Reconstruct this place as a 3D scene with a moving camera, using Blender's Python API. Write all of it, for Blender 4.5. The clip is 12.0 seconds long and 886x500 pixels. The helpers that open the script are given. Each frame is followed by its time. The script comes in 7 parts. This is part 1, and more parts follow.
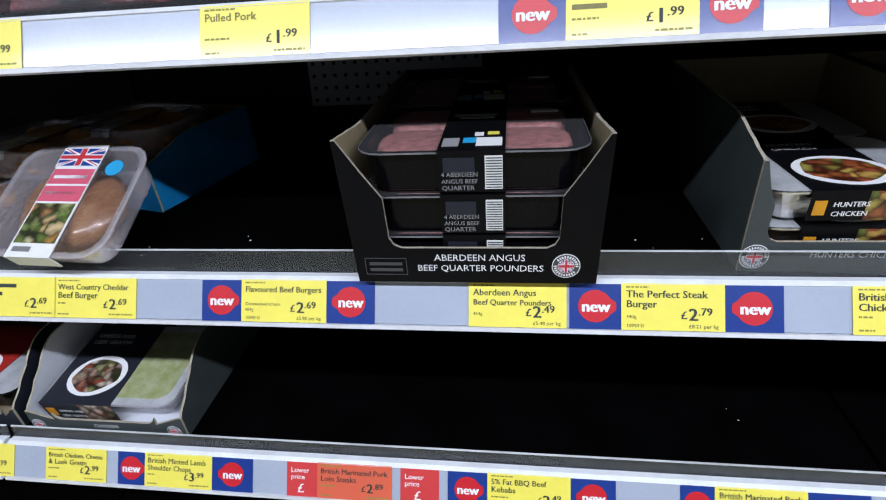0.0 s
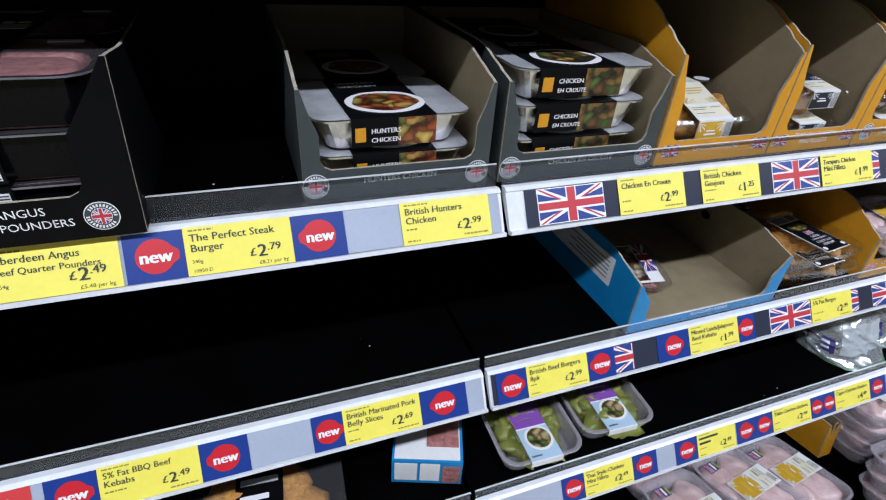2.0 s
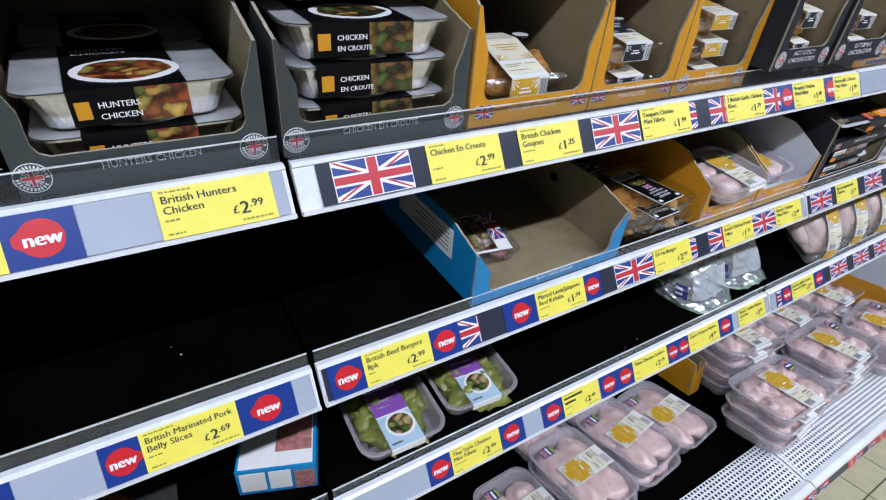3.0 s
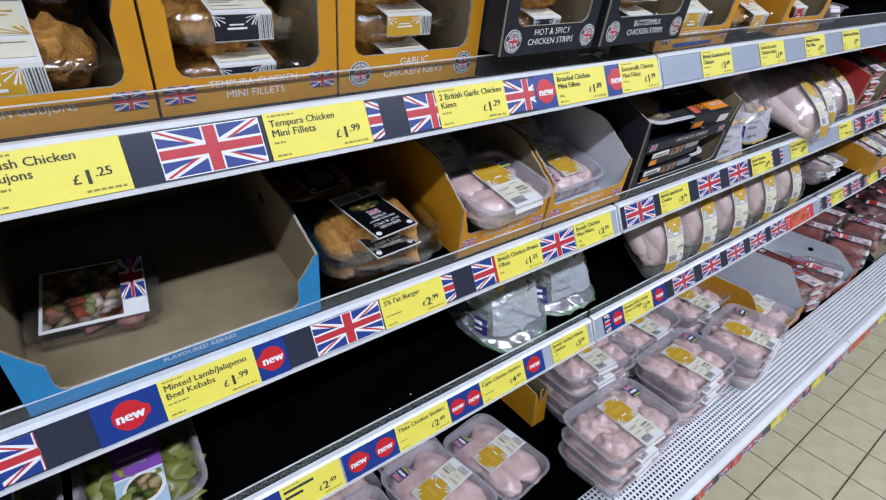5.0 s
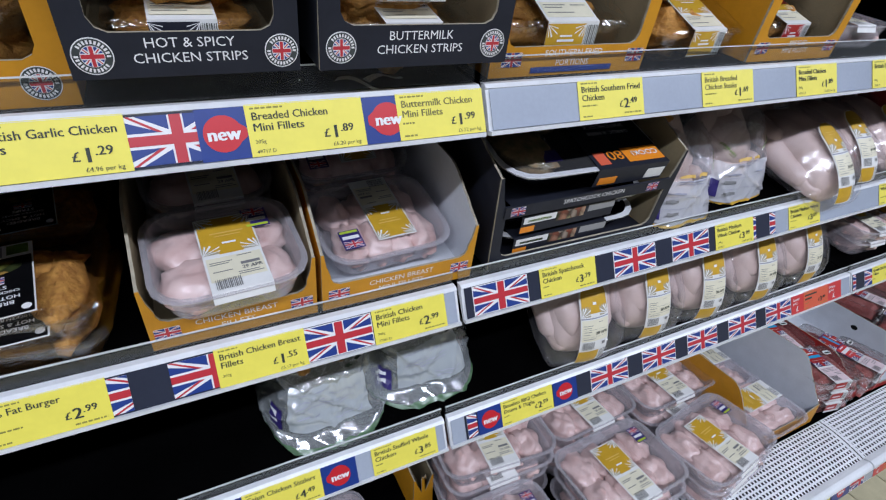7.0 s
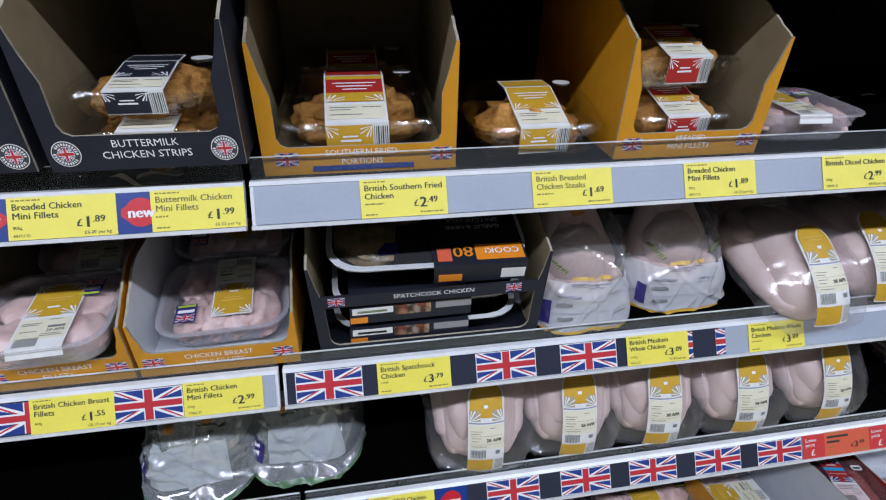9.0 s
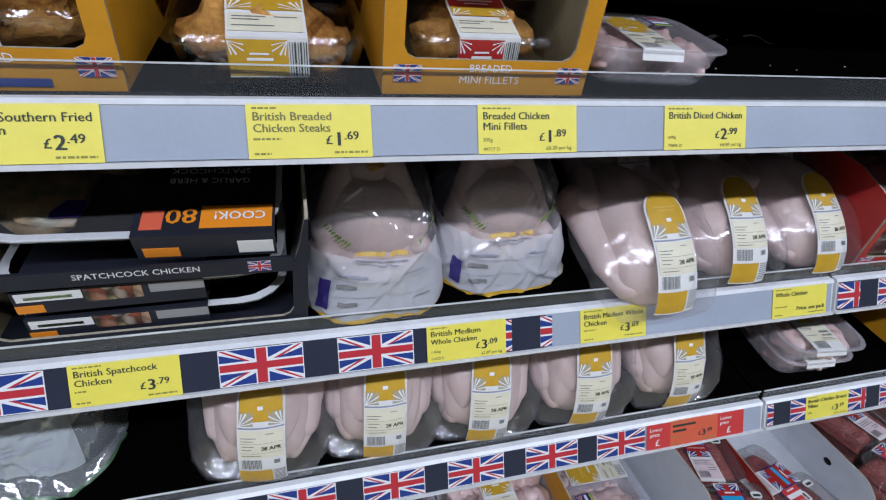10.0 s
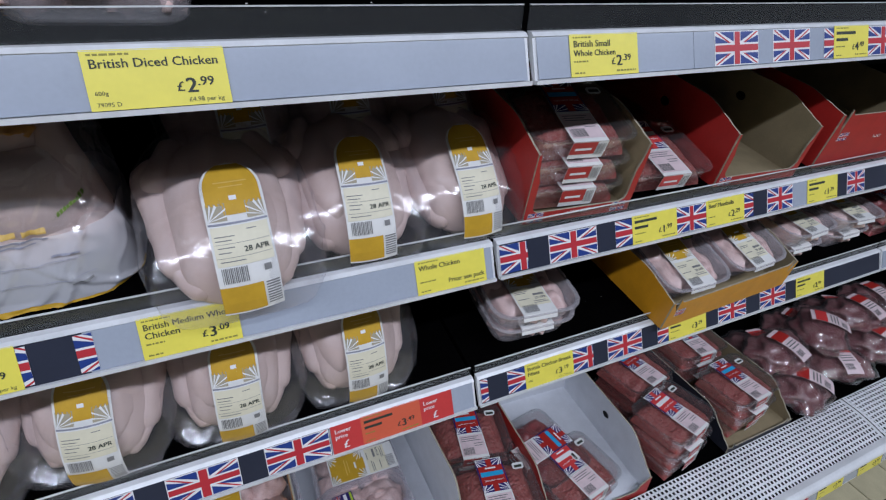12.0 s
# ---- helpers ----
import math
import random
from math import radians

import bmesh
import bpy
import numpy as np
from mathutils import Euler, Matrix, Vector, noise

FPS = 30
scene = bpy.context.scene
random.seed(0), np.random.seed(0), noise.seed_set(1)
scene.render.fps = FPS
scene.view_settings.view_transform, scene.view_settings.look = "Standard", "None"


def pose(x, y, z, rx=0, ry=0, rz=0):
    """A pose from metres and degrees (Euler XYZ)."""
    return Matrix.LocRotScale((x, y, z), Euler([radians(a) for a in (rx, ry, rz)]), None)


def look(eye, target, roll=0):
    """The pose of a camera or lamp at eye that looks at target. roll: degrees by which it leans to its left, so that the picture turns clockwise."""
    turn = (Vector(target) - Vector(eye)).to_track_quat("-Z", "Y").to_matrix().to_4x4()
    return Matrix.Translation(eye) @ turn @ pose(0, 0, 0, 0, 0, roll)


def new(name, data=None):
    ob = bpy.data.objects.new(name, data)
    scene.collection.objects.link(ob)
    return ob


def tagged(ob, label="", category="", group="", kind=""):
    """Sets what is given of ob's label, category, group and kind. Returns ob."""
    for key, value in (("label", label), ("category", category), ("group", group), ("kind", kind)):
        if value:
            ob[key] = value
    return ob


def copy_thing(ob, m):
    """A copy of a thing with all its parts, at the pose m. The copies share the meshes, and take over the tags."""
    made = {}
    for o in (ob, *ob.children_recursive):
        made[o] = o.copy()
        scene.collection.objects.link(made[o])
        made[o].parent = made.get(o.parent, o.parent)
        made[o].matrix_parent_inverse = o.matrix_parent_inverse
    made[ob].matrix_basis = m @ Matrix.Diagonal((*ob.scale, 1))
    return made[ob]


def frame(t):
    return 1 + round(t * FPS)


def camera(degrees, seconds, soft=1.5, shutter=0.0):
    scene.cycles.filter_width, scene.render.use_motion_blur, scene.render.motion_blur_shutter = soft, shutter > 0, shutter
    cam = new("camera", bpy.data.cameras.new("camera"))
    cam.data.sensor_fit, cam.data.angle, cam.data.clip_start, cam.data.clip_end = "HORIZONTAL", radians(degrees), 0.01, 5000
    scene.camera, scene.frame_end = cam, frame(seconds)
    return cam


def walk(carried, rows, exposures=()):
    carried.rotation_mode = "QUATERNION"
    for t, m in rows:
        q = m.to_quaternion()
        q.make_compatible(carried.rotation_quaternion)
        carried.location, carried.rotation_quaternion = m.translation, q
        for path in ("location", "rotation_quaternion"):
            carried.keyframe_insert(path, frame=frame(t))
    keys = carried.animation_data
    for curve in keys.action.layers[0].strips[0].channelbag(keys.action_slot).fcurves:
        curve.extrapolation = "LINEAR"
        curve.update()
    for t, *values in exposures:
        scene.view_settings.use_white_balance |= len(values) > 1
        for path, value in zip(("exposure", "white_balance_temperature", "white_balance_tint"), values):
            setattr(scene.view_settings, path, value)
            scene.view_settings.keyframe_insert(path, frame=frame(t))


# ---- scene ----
cam = camera(81.3, 12.0, 1.2)
PATH = [
    (0, (0.007, -0.521, 1.598), (-0.26, 1.321, 0.866), -2.9),
    (0.5, (0.038, -0.508, 1.592), (0.044, 1.353, 0.858), -1.5),
    (1, (0.075, -0.501, 1.578), (0.355, 1.336, 0.84), 0.6),
    (1.5, (0.122, -0.509, 1.564), (0.619, 1.261, 0.778), 0.8),
    (2, (0.198, -0.542, 1.551), (0.841, 1.16, 0.72), 0.5),
    (2.5, (0.279, -0.561, 1.537), (1.047, 1.066, 0.665), 0.6),
    (3, (0.348, -0.548, 1.526), (1.26, 0.984, 0.619), -0.5),
    (3.5, (0.451, -0.508, 1.518), (1.523, 0.902, 0.59), -0.7),
    (5.5, (0.994, -0.563, 1.484), (2.019, 0.855, 0.516), 1.5),
    (6, (1.116, -0.574, 1.481), (2.047, 0.897, 0.496), 0.3),
    (6.5, (1.266, -0.554, 1.48), (2.154, 0.932, 0.479), 1.5),
    (7, (1.412, -0.526, 1.489), (2.221, 1.005, 0.488), 2.9),
    (9, (1.866, -0.646, 1.532), (2.17, 1.164, 0.737), -0.4),
    (9.5, (2.013, -0.587, 1.503), (2.473, 1.157, 0.638), 2.0),
    (10, (2.139, -0.5, 1.481), (2.648, 1.165, 0.497), 4.5),
    (10.5, (2.264, -0.468, 1.464), (2.865, 1.107, 0.386), 3.3),
    (11, (2.415, -0.488, 1.454), (3.038, 1.039, 0.322), 5.7),
    (11.5, (2.536, -0.515, 1.453), (3.183, 1.015, 0.339), 5.6),
    (12, (2.618, -0.535, 1.454), (3.376, 0.986, 0.399), 3.2),
]
walk(cam, [(t, look(eye, target, roll)) for t, eye, target, roll in PATH], ((0, 0.38), (1.0, 0.30), (2.0, 0.34), (3.5, 0.33), (6.0, 0.05), (9.5, -0.04), (11.0, -0.22), (12.0, -0.29)))

# ---- light of the store: long ceiling lamps over the aisle ----
world = bpy.data.worlds.new("store_air")
scene.world = world
world.use_nodes = True
world.node_tree.nodes["Background"].inputs[0].default_value = (0.75, 0.85, 1.0, 1)
world.node_tree.nodes["Background"].inputs[1].default_value = 0.008


def ceiling_row(y, z, power, x0, x1):
    data = bpy.data.lights.new("ceiling_lamp", "AREA")
    data.shape, data.size, data.size_y = "RECTANGLE", x1 - x0, 0.10
    data.energy, data.color = power, (0.765, 0.828, 1.0)
    ob = new("ceiling_lamp", data)
    ob.matrix_world = pose((x0 + x1) / 2, y, z)
    return tagged(ob, "long white ceiling tube lamp, out of view over the aisle", "lamp", kind="structure")


ceiling_row(-1.60, 2.88, 225, -2.5, 6.5)
# weak far row, unseen and added as fill
ceiling_row(-3.6, 2.88, 6, -2.5, 6.5)

# ---- materials ----


def mat(name, color, rough=0.5, metal=0.0, vary=0.10, scale=12.0, bump=0.0, fine=180.0, second=None, amount=0.0, spec=0.5, coat=0.0):
    m = bpy.data.materials.new(name)
    m.use_nodes = True
    nt = m.node_tree
    b = nt.nodes["Principled BSDF"]
    b.inputs["Roughness"].default_value = rough
    b.inputs["Metallic"].default_value = metal
    b.inputs["Specular IOR Level"].default_value = spec
    b.inputs["Coat Weight"].default_value = coat
    b.inputs["Coat Roughness"].default_value = 0.12
    tc = nt.nodes.new("ShaderNodeTexCoord")
    n1 = nt.nodes.new("ShaderNodeTexNoise")
    n1.inputs["Scale"].default_value, n1.inputs["Detail"].default_value = scale, 6.0
    n2 = nt.nodes.new("ShaderNodeTexNoise")
    n2.inputs["Scale"].default_value, n2.inputs["Detail"].default_value = fine, 4.0
    nt.links.new(tc.outputs["Object"], n1.inputs["Vector"])
    nt.links.new(tc.outputs["Object"], n2.inputs["Vector"])
    ramp = nt.nodes.new("ShaderNodeMapRange")
    ramp.inputs["From Min"].default_value, ramp.inputs["From Max"].default_value = 0.3, 0.7
    add = nt.nodes.new("ShaderNodeMath")
    add.operation = "MULTIPLY_ADD"
    add.inputs[1].default_value = 0.35
    nt.links.new(n2.outputs["Fac"], add.inputs[0])
    nt.links.new(n1.outputs["Fac"], add.inputs[2])
    sub = nt.nodes.new("ShaderNodeMath")
    sub.operation = "SUBTRACT"
    sub.inputs[1].default_value = 0.175
    nt.links.new(add.outputs[0], sub.inputs[0])
    nt.links.new(sub.outputs[0], ramp.inputs["Value"])
    mix = nt.nodes.new("ShaderNodeMix")
    mix.data_type = "RGBA"
    dark = [c * (1 - vary) for c in color]
    if second:
        dark = [c + (d - c) * amount for c, d in zip(color, second)]
    mix.inputs["A"].default_value = (*dark, 1)
    mix.inputs["B"].default_value = (*[min(1, c * (1 + vary * 0.5)) for c in color], 1)
    nt.links.new(ramp.outputs["Result"], mix.inputs["Factor"])
    nt.links.new(mix.outputs["Result"], b.inputs["Base Color"])
    if bump:
        bp = nt.nodes.new("ShaderNodeBump")
        bp.inputs["Strength"].default_value, bp.inputs["Distance"].default_value = bump, 0.004
        nt.links.new(add.outputs[0], bp.inputs["Height"])
        nt.links.new(bp.outputs["Normal"], b.inputs["Normal"])
    return m


def film(name, tint, gloss=0.14, rough=0.08, bump=0.6, scale=45.0, haze=0.0, hazecolor=(0.8, 0.8, 0.82)):
    """Thin clear plastic: see-through with a wrinkled gloss and a little haze."""
    m = bpy.data.materials.new(name)
    m.use_nodes = True
    nt = m.node_tree
    nt.nodes.remove(nt.nodes["Principled BSDF"])
    out = nt.nodes["Material Output"]
    tr = nt.nodes.new("ShaderNodeBsdfTransparent")
    tr.inputs[0].default_value = (*tint, 1)
    gl = nt.nodes.new("ShaderNodeBsdfGlossy")
    gl.inputs["Roughness"].default_value = rough
    gl.inputs[0].default_value = (1, 1, 1, 1)
    df = nt.nodes.new("ShaderNodeBsdfDiffuse")
    df.inputs[0].default_value = (*hazecolor, 1)
    tc = nt.nodes.new("ShaderNodeTexCoord")
    no = nt.nodes.new("ShaderNodeTexNoise")
    no.inputs["Scale"].default_value, no.inputs["Detail"].default_value = scale, 3.0
    no.inputs["Distortion"].default_value = 1.2
    nt.links.new(tc.outputs["Object"], no.inputs["Vector"])
    bp = nt.nodes.new("ShaderNodeBump")
    bp.inputs["Strength"].default_value, bp.inputs["Distance"].default_value = bump, 0.006
    nt.links.new(no.outputs["Fac"], bp.inputs["Height"])
    nt.links.new(bp.outputs["Normal"], gl.inputs["Normal"])
    m1 = nt.nodes.new("ShaderNodeMixShader")
    m1.inputs[0].default_value = haze
    nt.links.new(tr.outputs[0], m1.inputs[1])
    nt.links.new(df.outputs[0], m1.inputs[2])
    m2 = nt.nodes.new("ShaderNodeMixShader")
    lw = nt.nodes.new("ShaderNodeLayerWeight")
    pw = nt.nodes.new("ShaderNodeMath")
    pw.operation, pw.inputs[1].default_value = "POWER", 4.0
    nt.links.new(lw.outputs["Facing"], pw.inputs[0])
    ad = nt.nodes.new("ShaderNodeMath")
    ad.operation, ad.inputs[1].default_value, ad.inputs[2].default_value = "MULTIPLY_ADD", 0.35, gloss
    nt.links.new(pw.outputs[0], ad.inputs[0])
    nt.links.new(ad.outputs[0], m2.inputs[0])
    nt.links.new(m1.outputs[0], m2.inputs[1])
    nt.links.new(gl.outputs[0], m2.inputs[2])
    nt.links.new(m2.outputs[0], out.inputs["Surface"])
    return m


def photo(name, colors, scale=75.0):
    """A printed photograph of a cooked dish: soft morsels of mixed colours with dark gaps."""
    m = bpy.data.materials.new(name)
    m.use_nodes = True
    nt = m.node_tree
    b = nt.nodes["Principled BSDF"]
    b.inputs["Roughness"].default_value = 0.4
    tc = nt.nodes.new("ShaderNodeTexCoord")
    warp = nt.nodes.new("ShaderNodeTexNoise")
    warp.inputs["Scale"].default_value, warp.inputs["Detail"].default_value = scale * 0.5, 3.0
    add = nt.nodes.new("ShaderNodeMix")
    add.data_type, add.blend_type = "RGBA", "ADD"
    add.inputs["Factor"].default_value = 0.030
    nt.links.new(tc.outputs["Object"], warp.inputs["Vector"])
    nt.links.new(tc.outputs["Object"], add.inputs["A"])
    nt.links.new(warp.outputs["Color"], add.inputs["B"])
    cell = nt.nodes.new("ShaderNodeTexVoronoi")
    cell.inputs["Scale"].default_value = scale
    nt.links.new(add.outputs["Result"], cell.inputs["Vector"])
    sep = nt.nodes.new("ShaderNodeSeparateColor")
    nt.links.new(cell.outputs["Color"], sep.inputs[0])
    ramp = nt.nodes.new("ShaderNodeValToRGB")
    el = ramp.color_ramp.elements
    ramp.color_ramp.interpolation = "LINEAR"
    for i, c in enumerate(colors):
        e = el[i] if i < 2 else el.new(i / len(colors))
        e.position, e.color = i / len(colors), (*c, 1)
    nt.links.new(sep.outputs[0], ramp.inputs[0])
    shade = nt.nodes.new("ShaderNodeMapRange")
    shade.inputs["From Min"].default_value, shade.inputs["From Max"].default_value = 0.15, 0.75
    shade.inputs["To Min"].default_value, shade.inputs["To Max"].default_value = 1.05, 0.12
    nt.links.new(cell.outputs["Distance"], shade.inputs["Value"])
    mul = nt.nodes.new("ShaderNodeMix")
    mul.data_type, mul.blend_type = "RGBA", "MULTIPLY"
    mul.inputs["Factor"].default_value = 1.0
    nt.links.new(ramp.outputs[0], mul.inputs["A"])
    nt.links.new(shade.outputs["Result"], mul.inputs["B"])
    nt.links.new(mul.outputs["Result"], b.inputs["Base Color"])
    return m


PHOTO_SAUCE = photo("photo_of_sauced_chicken", ((0.30, 0.05, 0.02), (0.42, 0.12, 0.03), (0.22, 0.04, 0.02), (0.55, 0.36, 0.08), (0.10, 0.16, 0.03), (0.34, 0.07, 0.03)))
PHOTO_GOLD = photo("photo_of_golden_pastry", ((0.03, 0.02, 0.012), (0.48, 0.28, 0.07), (0.24, 0.11, 0.03), (0.02, 0.014, 0.01), (0.08, 0.13, 0.03), (0.40, 0.22, 0.05), (0.02, 0.012, 0.01)))
PHOTO_GREEN = photo("photo_of_green_dish", ((0.36, 0.32, 0.12), (0.16, 0.24, 0.05), (0.50, 0.44, 0.24), (0.48, 0.20, 0.05), (0.10, 0.15, 0.03)))
PHOTO_DARK = photo("photo_of_dark_dish", ((0.20, 0.07, 0.04), (0.60, 0.52, 0.42), (0.12, 0.05, 0.03), (0.14, 0.20, 0.05), (0.50, 0.36, 0.24), (0.26, 0.06, 0.03)))
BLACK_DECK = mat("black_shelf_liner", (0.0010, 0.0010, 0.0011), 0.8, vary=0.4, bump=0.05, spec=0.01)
BACK_BLACK = mat("black_back_panel", (0.004, 0.004, 0.005), 0.7, vary=0.3, spec=0.2)
PEG_GREY = mat("grey_perforated_steel", (0.30, 0.30, 0.32), 0.5, vary=0.08, spec=0.3)
RAIL_WHITE = mat("white_rail_plastic", (0.72, 0.74, 0.76), 0.28, vary=0.12, scale=25, bump=0.05)
WHITE_STEEL = mat("white_painted_steel", (0.78, 0.80, 0.82), 0.3, vary=0.10, bump=0.04)
RAIL_GREY = mat("blue_grey_rail_insert", (0.385, 0.43, 0.51), 0.22, vary=0.08, scale=8, bump=0.03, coat=0.8)
RAIL_DARK = mat("charcoal_rail_insert", (0.030, 0.035, 0.055), 0.3, vary=0.12, scale=8, bump=0.03, coat=0.1, spec=0.35)
YELLOW = mat("yellow_label_paper", (0.84, 0.74, 0.105), 0.45, vary=0.05, scale=30, coat=0.4)
RED_CARD = mat("red_offer_card", (0.62, 0.05, 0.05), 0.4, vary=0.08, coat=0.3)
ORANGE_CARD = mat("orange_red_label_paper", (0.68, 0.12, 0.06), 0.45, vary=0.06, coat=0.2)
BLUE_CARD = mat("blue_card", (0.010, 0.040, 0.23), 0.35, vary=0.10, coat=0.15)
NEW_RED = mat("red_print", (0.56, 0.015, 0.025), 0.4, vary=0.05)
INK = mat("dark_green_black_ink", (0.03, 0.04, 0.03), 0.6, vary=0.2)
INK_LIGHT = mat("thin_label_print", (0.30, 0.27, 0.05), 0.6, vary=0.3)
# paler brown ink for the names on some labels
INK_SOFT = mat("pale_print_ink", (0.22, 0.20, 0.06), 0.6, vary=0.3)
WHITE_INK = mat("white_print", (0.8, 0.8, 0.8), 0.5, vary=0.05)
GREY_INK = mat("grey_print", (0.28, 0.28, 0.28), 0.5, vary=0.1)
FLAG_BLUE = mat("flag_blue_print", (0.016, 0.046, 0.23), 0.4, vary=0.08)
FLAG_RED = mat("flag_red_print", (0.52, 0.032, 0.045), 0.4, vary=0.08)
PAPER = mat("white_label_paper", (0.74, 0.74, 0.72), 0.5, vary=0.06, scale=40)
CREAM = mat("cream_label_paper", (0.72, 0.68, 0.52), 0.5, vary=0.06, scale=40)
GOLD = mat("mustard_print", (0.56, 0.33, 0.025), 0.45, vary=0.10, scale=40)
PURPLE = mat("purple_print", (0.22, 0.07, 0.36), 0.45, vary=0.10)
CYAN = mat("cyan_print", (0.02, 0.34, 0.62), 0.45, vary=0.08)
LEAF = mat("salad_green", (0.13, 0.22, 0.03), 0.5, vary=0.5, scale=70)
CARD_BLACK = mat("black_carton_board", (0.0035, 0.0035, 0.0042), 0.45, vary=0.3, scale=30, bump=0.04, spec=0.10)
CARD_SLATE = mat("slate_green_carton_board", (0.040, 0.050, 0.050), 0.5, vary=0.18, scale=30, bump=0.04)
CARD_NAVY = mat("dark_navy_carton_board", (0.016, 0.018, 0.027), 0.5, vary=0.18, scale=30, bump=0.04, spec=0.3)
CARD_ORANGE = mat("mustard_orange_carton_board", (0.60, 0.265, 0.010), 0.5, vary=0.10, scale=30, bump=0.04)
CARD_BLUE = mat("bright_blue_carton_board", (0.005, 0.22, 0.50), 0.45, vary=0.12, scale=30, bump=0.04)
CARD_RED = mat("deep_red_carton_board", (0.40, 0.022, 0.018), 0.45, vary=0.12, scale=30, bump=0.04)
KRAFT = mat("brown_carton_inside", (0.235, 0.185, 0.105), 0.75, vary=0.14, scale=25, fine=400, bump=0.08)
TORN = mat("torn_board_edge", (0.36, 0.32, 0.24), 0.85, vary=0.25, scale=90, bump=0.2)
CARD_WHITE = mat("white_carton_inside", (0.62, 0.64, 0.68), 0.6, vary=0.07, scale=25, bump=0.04)
TRAY_BLACK = mat("black_tray_plastic", (0.003, 0.003, 0.004), 0.14, vary=0.3, spec=0.12)
SILVER_RIM = mat("bright_silver_rim", (0.66, 0.67, 0.68), 0.3, vary=0.08)
PINK = mat("pink_red_print", (0.62, 0.10, 0.16), 0.45, vary=0.1)
FOIL = mat("pressed_aluminium", (0.78, 0.78, 0.78), 0.30, 1.0, vary=0.15, scale=60, bump=0.25)
SILVER_LID = mat("grey_lid_film", (0.45, 0.46, 0.47), 0.35, vary=0.25, scale=30, coat=0.5)
SKIN = mat("pale_pink_poultry_skin", (0.66, 0.525, 0.49), 0.42, vary=0.15, scale=14, fine=260, bump=0.45, second=(0.58, 0.42, 0.36), amount=0.9, coat=0.1)
RAW = mat("raw_chicken_flesh", (0.74, 0.56, 0.52), 0.33, vary=0.3, scale=28, bump=0.3, second=(0.60, 0.38, 0.34), amount=1.0, coat=0.3)
MINCE = mat("red_minced_beef", (0.25, 0.038, 0.034), 0.4, vary=0.6, scale=140, fine=320, bump=1.0, second=(0.38, 0.14, 0.12), amount=1.0)
STEAK = mat("dark_red_beef", (0.22, 0.025, 0.03), 0.35, vary=0.4, scale=30, bump=0.3, second=(0.36, 0.13, 0.12), amount=0.6)
BURGER = mat("pink_brown_burger_meat", (0.38, 0.155, 0.14), 0.45, vary=0.4, scale=90, bump=0.6)
CRUMB = mat("golden_bread_crumb", (0.56, 0.28, 0.06), 0.75, vary=0.5, scale=110, fine=420, bump=1.0, second=(0.36, 0.14, 0.03), amount=0.8)
GRATIN = mat("green_white_gratin", (0.32, 0.33, 0.19), 0.5, vary=0.3, scale=60, bump=0.5, second=(0.22, 0.27, 0.08), amount=0.8)
SAUCE = mat("brown_sauce_meal", (0.20, 0.06, 0.02), 0.35, vary=0.5, scale=50, bump=0.4, second=(0.35, 0.22, 0.05), amount=0.9)
BAG_MILK = film("milky_printed_film", (0.97, 0.97, 0.98), 0.13, 0.06, 0.07, 30, 0.09, (0.90, 0.90, 0.95))
BAG_PANEL = film("white_printed_film", (0.95, 0.95, 0.97), 0.12, 0.07, 0.07, 30, 0.48, (0.95, 0.95, 1.0))
CLEAR = film("clear_bag_film", (0.97, 0.97, 0.97), 0.10, 0.10, 0.7, 30)
BIRD_BAG = film("loose_clear_bag", (0.98, 0.98, 0.99), 0.06, 0.12, 0.30, 24, 0.035, (0.75, 0.74, 0.78))
LID = film("clear_lid_film", (0.97, 0.97, 0.98), 0.06, 0.10, 0.35, 20, 0.04)
TUB = film("frosted_clear_tray", (0.94, 0.94, 0.96), 0.09, 0.16, 0.15, 40, 0.26, (0.80, 0.75, 0.77))
BRIGHT_WRAP = film("crinkled_clear_wrap", (0.98, 0.98, 0.98), 0.15, 0.07, 1.0, 30, 0.025)
RISER = film("clear_acrylic_riser", (0.88, 0.90, 0.90), 0.035, 0.10, 0.05, 12, 0.035, (0.45, 0.47, 0.48))
# pale colour paints the highlight on the cut riser edge
RISER_EDGE_GLINT = mat("acrylic_edge_painted_glint", (0.66, 0.68, 0.69), 0.3, vary=0.3, scale=20)
# grey lighter than the black tray, painting the highlight along its film edge
FILM_EDGE_GLINT = mat("film_edge_painted_glint", (0.16, 0.16, 0.17), 0.15, vary=0.3, scale=40, coat=0.6)
TILE = mat("buff_floor_tile", (0.50, 0.45, 0.29), 0.42, vary=0.14, scale=18, fine=240, bump=0.08)
GROUT = mat("dark_grout", (0.10, 0.09, 0.06), 0.9, vary=0.3)
# dark grey for the unseen ceiling and aisle wall, to hold down bounced light
DIM_SHELL = mat("dim_unseen_shell", (0.16, 0.16, 0.165), 0.8, vary=0.06)
WALL = mat("plain_store_wall", (0.55, 0.56, 0.56), 0.8, vary=0.06)

# ---- mesh tools ----


